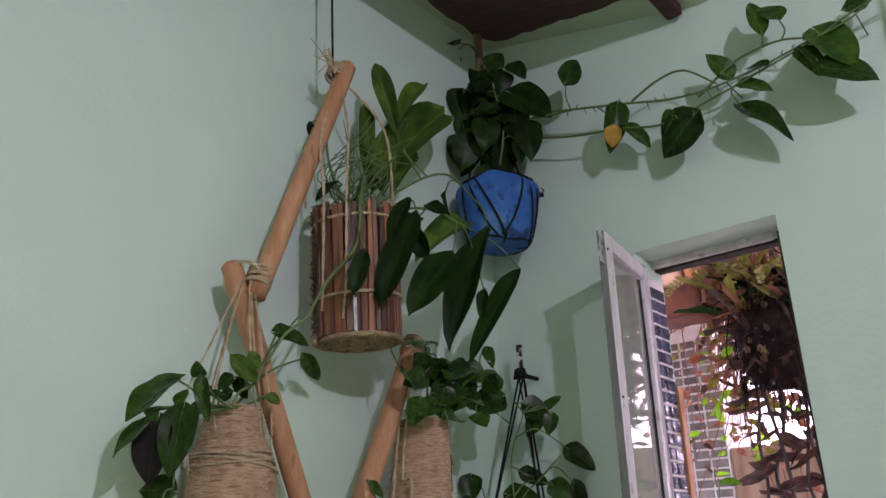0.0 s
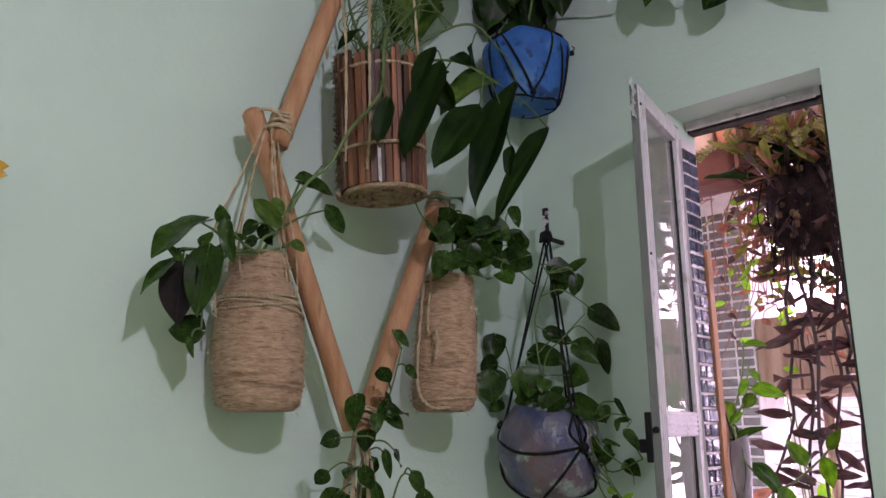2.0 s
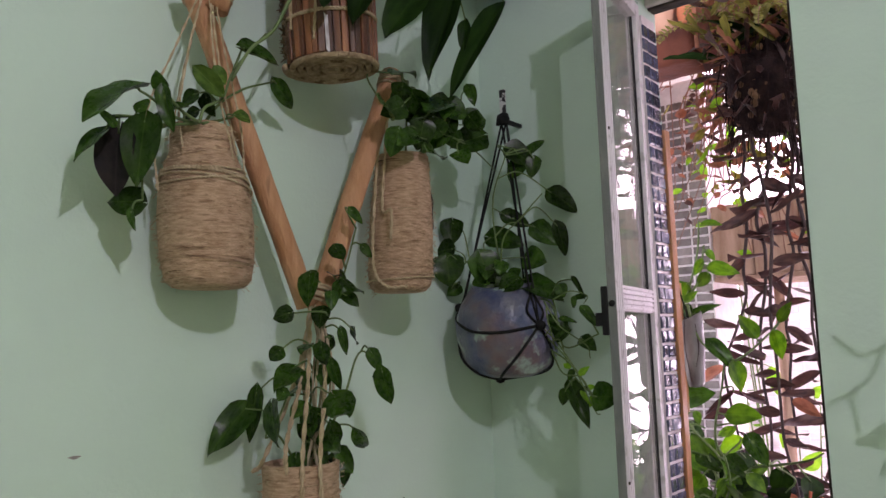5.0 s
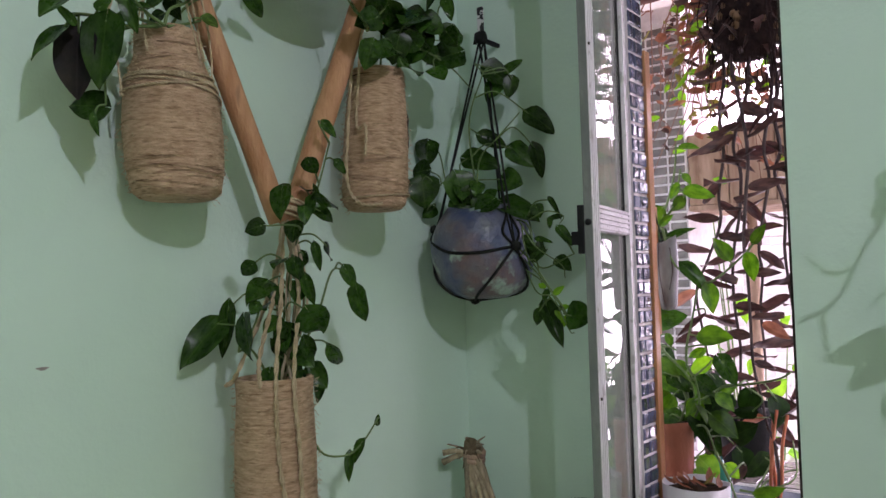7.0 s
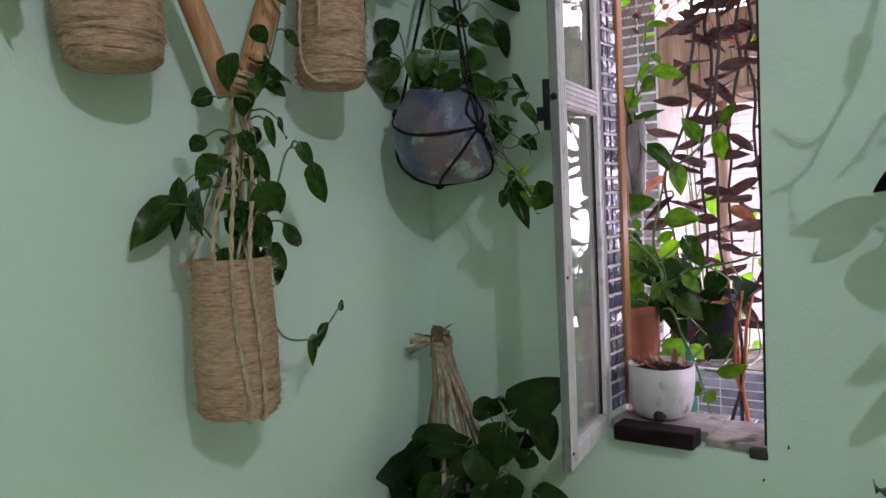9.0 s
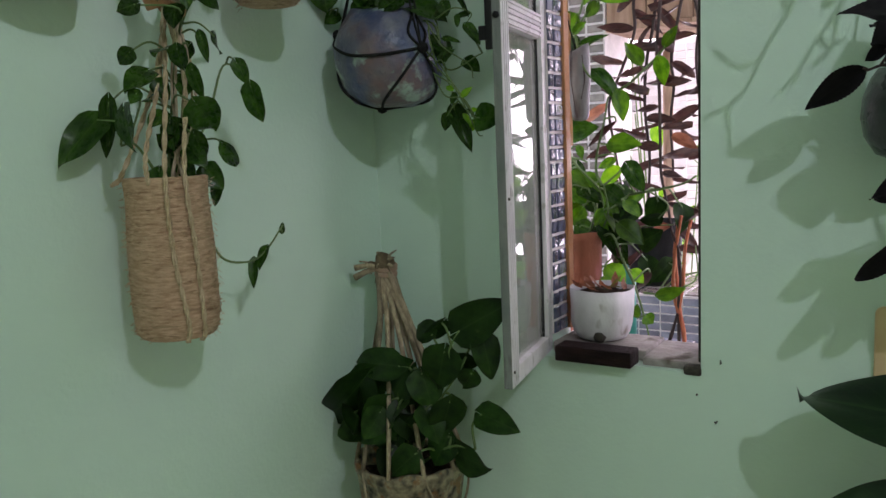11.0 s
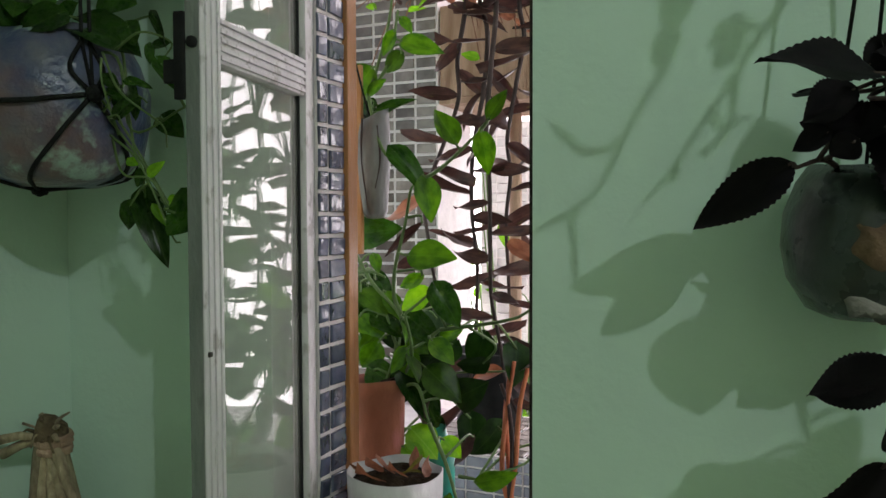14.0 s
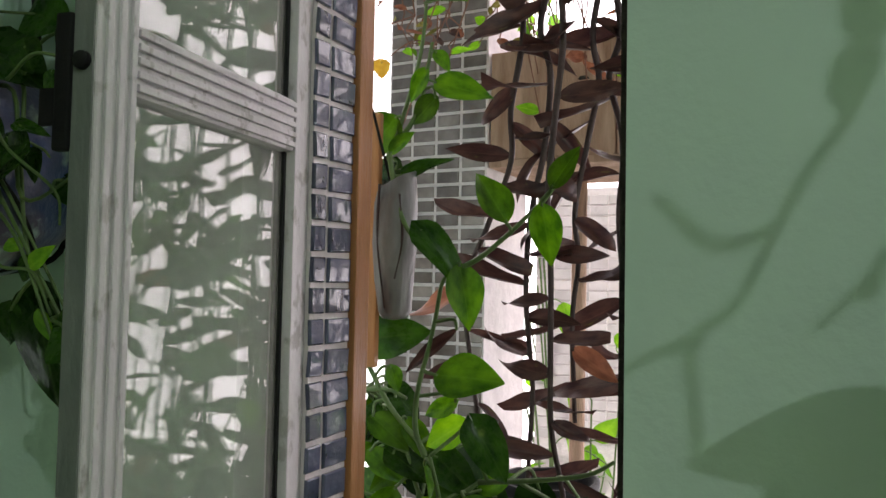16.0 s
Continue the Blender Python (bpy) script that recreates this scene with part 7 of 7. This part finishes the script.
# Strands beyond x 0.66 are unseen, added for leaf silhouettes in the pane.
for x, y, x2, low in ((0.60, 0.40, 0.592, 1.18), (0.615, 0.37, 0.632, 1.25), (0.64, 0.42, 0.66, 1.22), (0.70, 0.40, 0.72, 1.10), (0.76, 0.38, 0.75, 1.30), (0.82, 0.44, 0.80, 1.15), (0.90, 0.42, 0.92, 1.30), (1.0, 0.46, 0.98, 1.2)):
    pts = [Vector((0.535 + (x - 0.535) * 0.5, 0.36, 2.10)) if x < 0.65 else Vector((x, y, 2.38)), Vector((x, y, 2.02))]
    sway = 0.0
    for i in range(1, 9):
        sway = 0.6 * sway + rng.uniform(-0.018, 0.018)
        pts.append(Vector((x + (x2 - x) * i / 8 + sway, y + rng.uniform(-0.012, 0.012), 2.02 + (low - 2.02) * i / 8)))
    lines.append(pts)
for pts in lines:
    dense = smooth_line(pts, 9)
    side, gone, due = rng.choice((-1, 1)), 0.0, 0.05
    for p, q in zip(dense, dense[1:]):
        gone += (q - p).length
        if gone > due:
            due = gone + rng.uniform(0.026, 0.050)
            a = rng.uniform(-0.9, 0.9) + (0 if side > 0 else math.pi)
            d = Vector((math.cos(a), math.sin(a) * 0.6, rng.uniform(-1.0, 0.15)))
            leaf(trail, rng.choice(("trad",) * 14 + ("rust",)), p, p + d.normalized() * rng.uniform(0.050, 0.088), rng.uniform(0.018, 0.027), Vector((0.1, -0.6, 0.7)), 0.8)
            side = -side
grow(trail, lines, 0.0048, BROWNSTEM, 0.0018)

# olive and brown growth over the basket
crown = thing("fern_plant", (0.535, 0.36, 2.17), "olive and brown ferny growth over the dark basket", "plant")
fronds = []
for k in range(26):
    x, y, z = rng.uniform(0.37, 0.69), rng.uniform(0.28, 0.44), rng.uniform(2.16, 2.36)
    fronds.append([(0.535, 0.36, 2.18), ((x + 0.535) / 2, (y + 0.36) / 2, z * 0.5 + 2.22 * 0.5 + 0.02), (x, y, z)])
    for i in range(3):
        p = Vector((x, y, z)) + Vector((rng.uniform(-0.03, 0.03), rng.uniform(-0.03, 0.03), rng.uniform(-0.02, 0.03)))
        leaf(crown, rng.choice(("olive", "rust", "trad", "trad")), p, p + Vector((rng.uniform(-1, 1), rng.uniform(-0.7, 0.5), rng.uniform(-0.7, 0.5))).normalized() * rng.uniform(0.04, 0.07), rng.uniform(0.010, 0.018), None, 0.9)
# feathered fronds with paired leaflets
for k in range(9):
    ang = radians(-200 + 220 * k / 8)
    reach = rng.uniform(0.10, 0.19)
    root = Vector((0.515 + rng.uniform(-0.03, 0.03), 0.35, 2.20))
    end = root + Vector((math.cos(ang) * reach, -0.05 - 0.05 * rng.random(), 0.02 + 0.12 * rng.random()))
    mid = root.lerp(end, 0.5) + Vector((0, 0, 0.05))
    spine = smooth_line([root, mid, end, end + (end - mid) * 0.35 + Vector((0, 0, -0.03))], 6)
    fronds.append(spine[::5] + [spine[-1]])
    tone = rng.choice(("olive", "olive", "rust"))
    for i in range(4, len(spine) - 1):
        way = (spine[i + 1] - spine[i - 1]).normalized()
        flank = way.cross(Vector((0.2, -0.9, 0.4))).normalized()
        for q in (-1, 1):
            leaf(crown, tone, spine[i], spine[i] + (flank * q + way * 0.5).normalized() * 0.030 * (1.15 - i / len(spine)), 0.0075, None, 0.3)
# narrow arching grassy leaves
for k in range(58):
    root = Vector((0.515 + rng.uniform(-0.09, 0.09), 0.35 + rng.uniform(-0.04, 0.04), rng.uniform(2.17, 2.24)))
    d = Vector((rng.uniform(-1, 1), rng.uniform(-0.7, 0.2), rng.uniform(-0.1, 1.2))).normalized()
    leaf(crown, rng.choice(("olive", "olive", "rust", "trad", "long")), root, root + d * rng.uniform(0.08, 0.15), rng.uniform(0.006, 0.011), None, 0.9)
# dark straps that stand out round the basket
for k in range(34):
    ang, z = radians(rng.uniform(-190, 10)), rng.uniform(2.03, 2.22)
    p = Vector((0.508 + math.cos(ang) * 0.06, 0.36 + math.sin(ang) * 0.06, z))
    leaf(crown, "trad", p, p + Vector((math.cos(ang), math.sin(ang) * 0.8, rng.uniform(-0.9, 0.6))).normalized() * rng.uniform(0.045, 0.085), rng.uniform(0.008, 0.014), None, 0.9)
grow(crown, fronds, 0.0016, DRYTWIG, 0.001)
for k in range(16):
    x, y = rng.uniform(0.425, 0.60), rng.uniform(0.29, 0.38)
    link("aerial_root", *sweep(smooth_line([(x, y, 2.20), (x + rng.uniform(-0.02, 0.01), y - 0.02, 2.10), (x + rng.uniform(-0.03, 0.02), y - 0.01, rng.uniform(1.92, 2.06))], 5), 0.0020, 0.0010, 5, 0.2), DARKFIBRE, crown)

twigs = thing("twiggy_creeper", (0.28, 0.62, 2.1), "thin creeper with olive leaves over the tiled pillar", "plant")
runs = []
for k in range(16):
    x, z = 0.10 + 0.022 * k, rng.uniform(1.93, 2.05)
    runs.append([(x + rng.uniform(0.0, 0.12), 0.62, 2.36), (x + rng.uniform(-0.03, 0.06), 0.63, 2.2), (x, 0.66, z)])
    for i in range(7):
        p = Vector((x + rng.uniform(-0.05, 0.08), rng.uniform(0.58, 0.70), rng.uniform(1.9, 2.30)))
        leaf(twigs, rng.choice(("olive", "olive", "rust", "rust", "trad", "sunny")), p, p + Vector((rng.uniform(-1, 1), -0.2, rng.uniform(-0.9, 0.3))).normalized() * rng.uniform(0.018, 0.040), rng.uniform(0.008, 0.018), None, 0.6)
leaf(twigs, "yellow", (0.092, 0.60, 1.900), (0.094, 0.60, 1.872), 0.024)
grow(twigs, runs, 0.0022, DRYTWIG, 0.0010)


thicket = thing("dry_creeper", (0.45, 0.55, 2.36), "tangle of brown dry creeper hanging under the eave", "plant")
runs = []
for k in range(72):
    x, y = rng.uniform(0.30, 0.62), rng.uniform(0.46, 0.60)
    low = rng.uniform(1.74, 2.25)
    runs.append([(x, y, 2.363), (x + rng.uniform(-0.05, 0.05), y - 0.02, (2.36 + low) / 2), (x + rng.uniform(-0.10, 0.10), y, low)])
    for i in range(4):
        p = Vector(runs[-1][1]).lerp(Vector(runs[-1][2]), rng.uniform(-0.3, 1.0))
        leaf(thicket, rng.choice(("olive", "rust", "rust", "trad", "sunny")), p, p + Vector((rng.uniform(-1, 1), -0.2, rng.uniform(-0.8, 0.4))).normalized() * rng.uniform(0.025, 0.055), rng.uniform(0.010, 0.022), None, 0.6)
grow(thicket, runs, 0.0018, DRYTWIG, 0.0008)


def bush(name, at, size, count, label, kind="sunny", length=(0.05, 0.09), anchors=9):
    """A loose shrub of separate leaves on thin stems that rise from its foot."""
    b = thing(name, at, label, "shrub", "sunlit garden shrubs")
    heads = [Vector((at[0] + rng.uniform(-1, 1) * size[0], at[1] + rng.uniform(-1, 1) * size[1], at[2] + size[2] * rng.uniform(0.3, 1))) for _ in range(anchors)]
    for k in range(count):
        p = rng.choice(heads) + Vector((rng.uniform(-0.10, 0.10), rng.uniform(-0.08, 0.08), rng.uniform(-0.16, 0.08)))
        leaf(b, kind, p, p + Vector((rng.uniform(-1, 1), rng.uniform(-0.6, 0.6), rng.uniform(-0.9, 0.4))).normalized() * rng.uniform(*length), rng.uniform(0.030, 0.052), None, 0.8)
    grow(b, [[at, Vector(at).lerp(h, 0.5) + Vector((0.03, 0.02, 0.05)), h] for h in heads], 0.004, None, 0.0016)
    return b


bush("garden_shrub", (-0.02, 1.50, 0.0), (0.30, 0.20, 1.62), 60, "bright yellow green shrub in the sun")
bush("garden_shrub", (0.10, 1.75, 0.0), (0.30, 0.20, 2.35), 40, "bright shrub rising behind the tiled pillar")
# The third shrub is out of direct view, added for the pane's reflection.
bush("garden_shrub", (1.35, 1.50, 0.0), (0.40, 0.25, 2.0), 90, "unseen leafy shrub, added for the pane's reflection", "oval", (0.08, 0.14), 14)
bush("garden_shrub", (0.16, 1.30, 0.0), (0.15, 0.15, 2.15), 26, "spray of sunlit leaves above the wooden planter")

# red brown sticks on the outer shelf
bundle = thing("stick_bundle", (0.57, 0.20, 1.0270), "bundle of red brown sticks leaning outside the window", "sticks")
for q, m, r in (
        ([(0.545, 0.198, 1.031), (0.554, 0.206, 1.065), (0.563, 0.214, 1.104)], BROWNSTEM, 0.0038),
        ([(0.569, 0.198, 1.034), (0.567, 0.206, 1.067), (0.563, 0.214, 1.104)], BROWNSTEM, 0.0036),
        ([(0.581, 0.198, 1.035), (0.576, 0.206, 1.068), (0.567, 0.214, 1.106), (0.560, 0.222, 1.159), (0.553, 0.230, 1.221), (0.559, 0.238, 1.289)], REDWOOD, 0.0044),
        ([(0.568, 0.198, 1.106), (0.556, 0.206, 1.153), (0.559, 0.214, 1.224), (0.568, 0.222, 1.296)], REDWOOD, 0.0038),
        ([(0.568, 0.198, 1.106), (0.574, 0.206, 1.154), (0.578, 0.214, 1.234), (0.587, 0.222, 1.288)], REDWOOD, 0.0038),
        ([(0.567, 0.198, 1.105), (0.570, 0.206, 1.167), (0.564, 0.214, 1.229), (0.549, 0.222, 1.264)], BROWNSTEM, 0.0034),
        ):
    link("stick", *sweep(smooth_line(q, 5), r, r * 0.8, 7, 0.3), m, bundle)
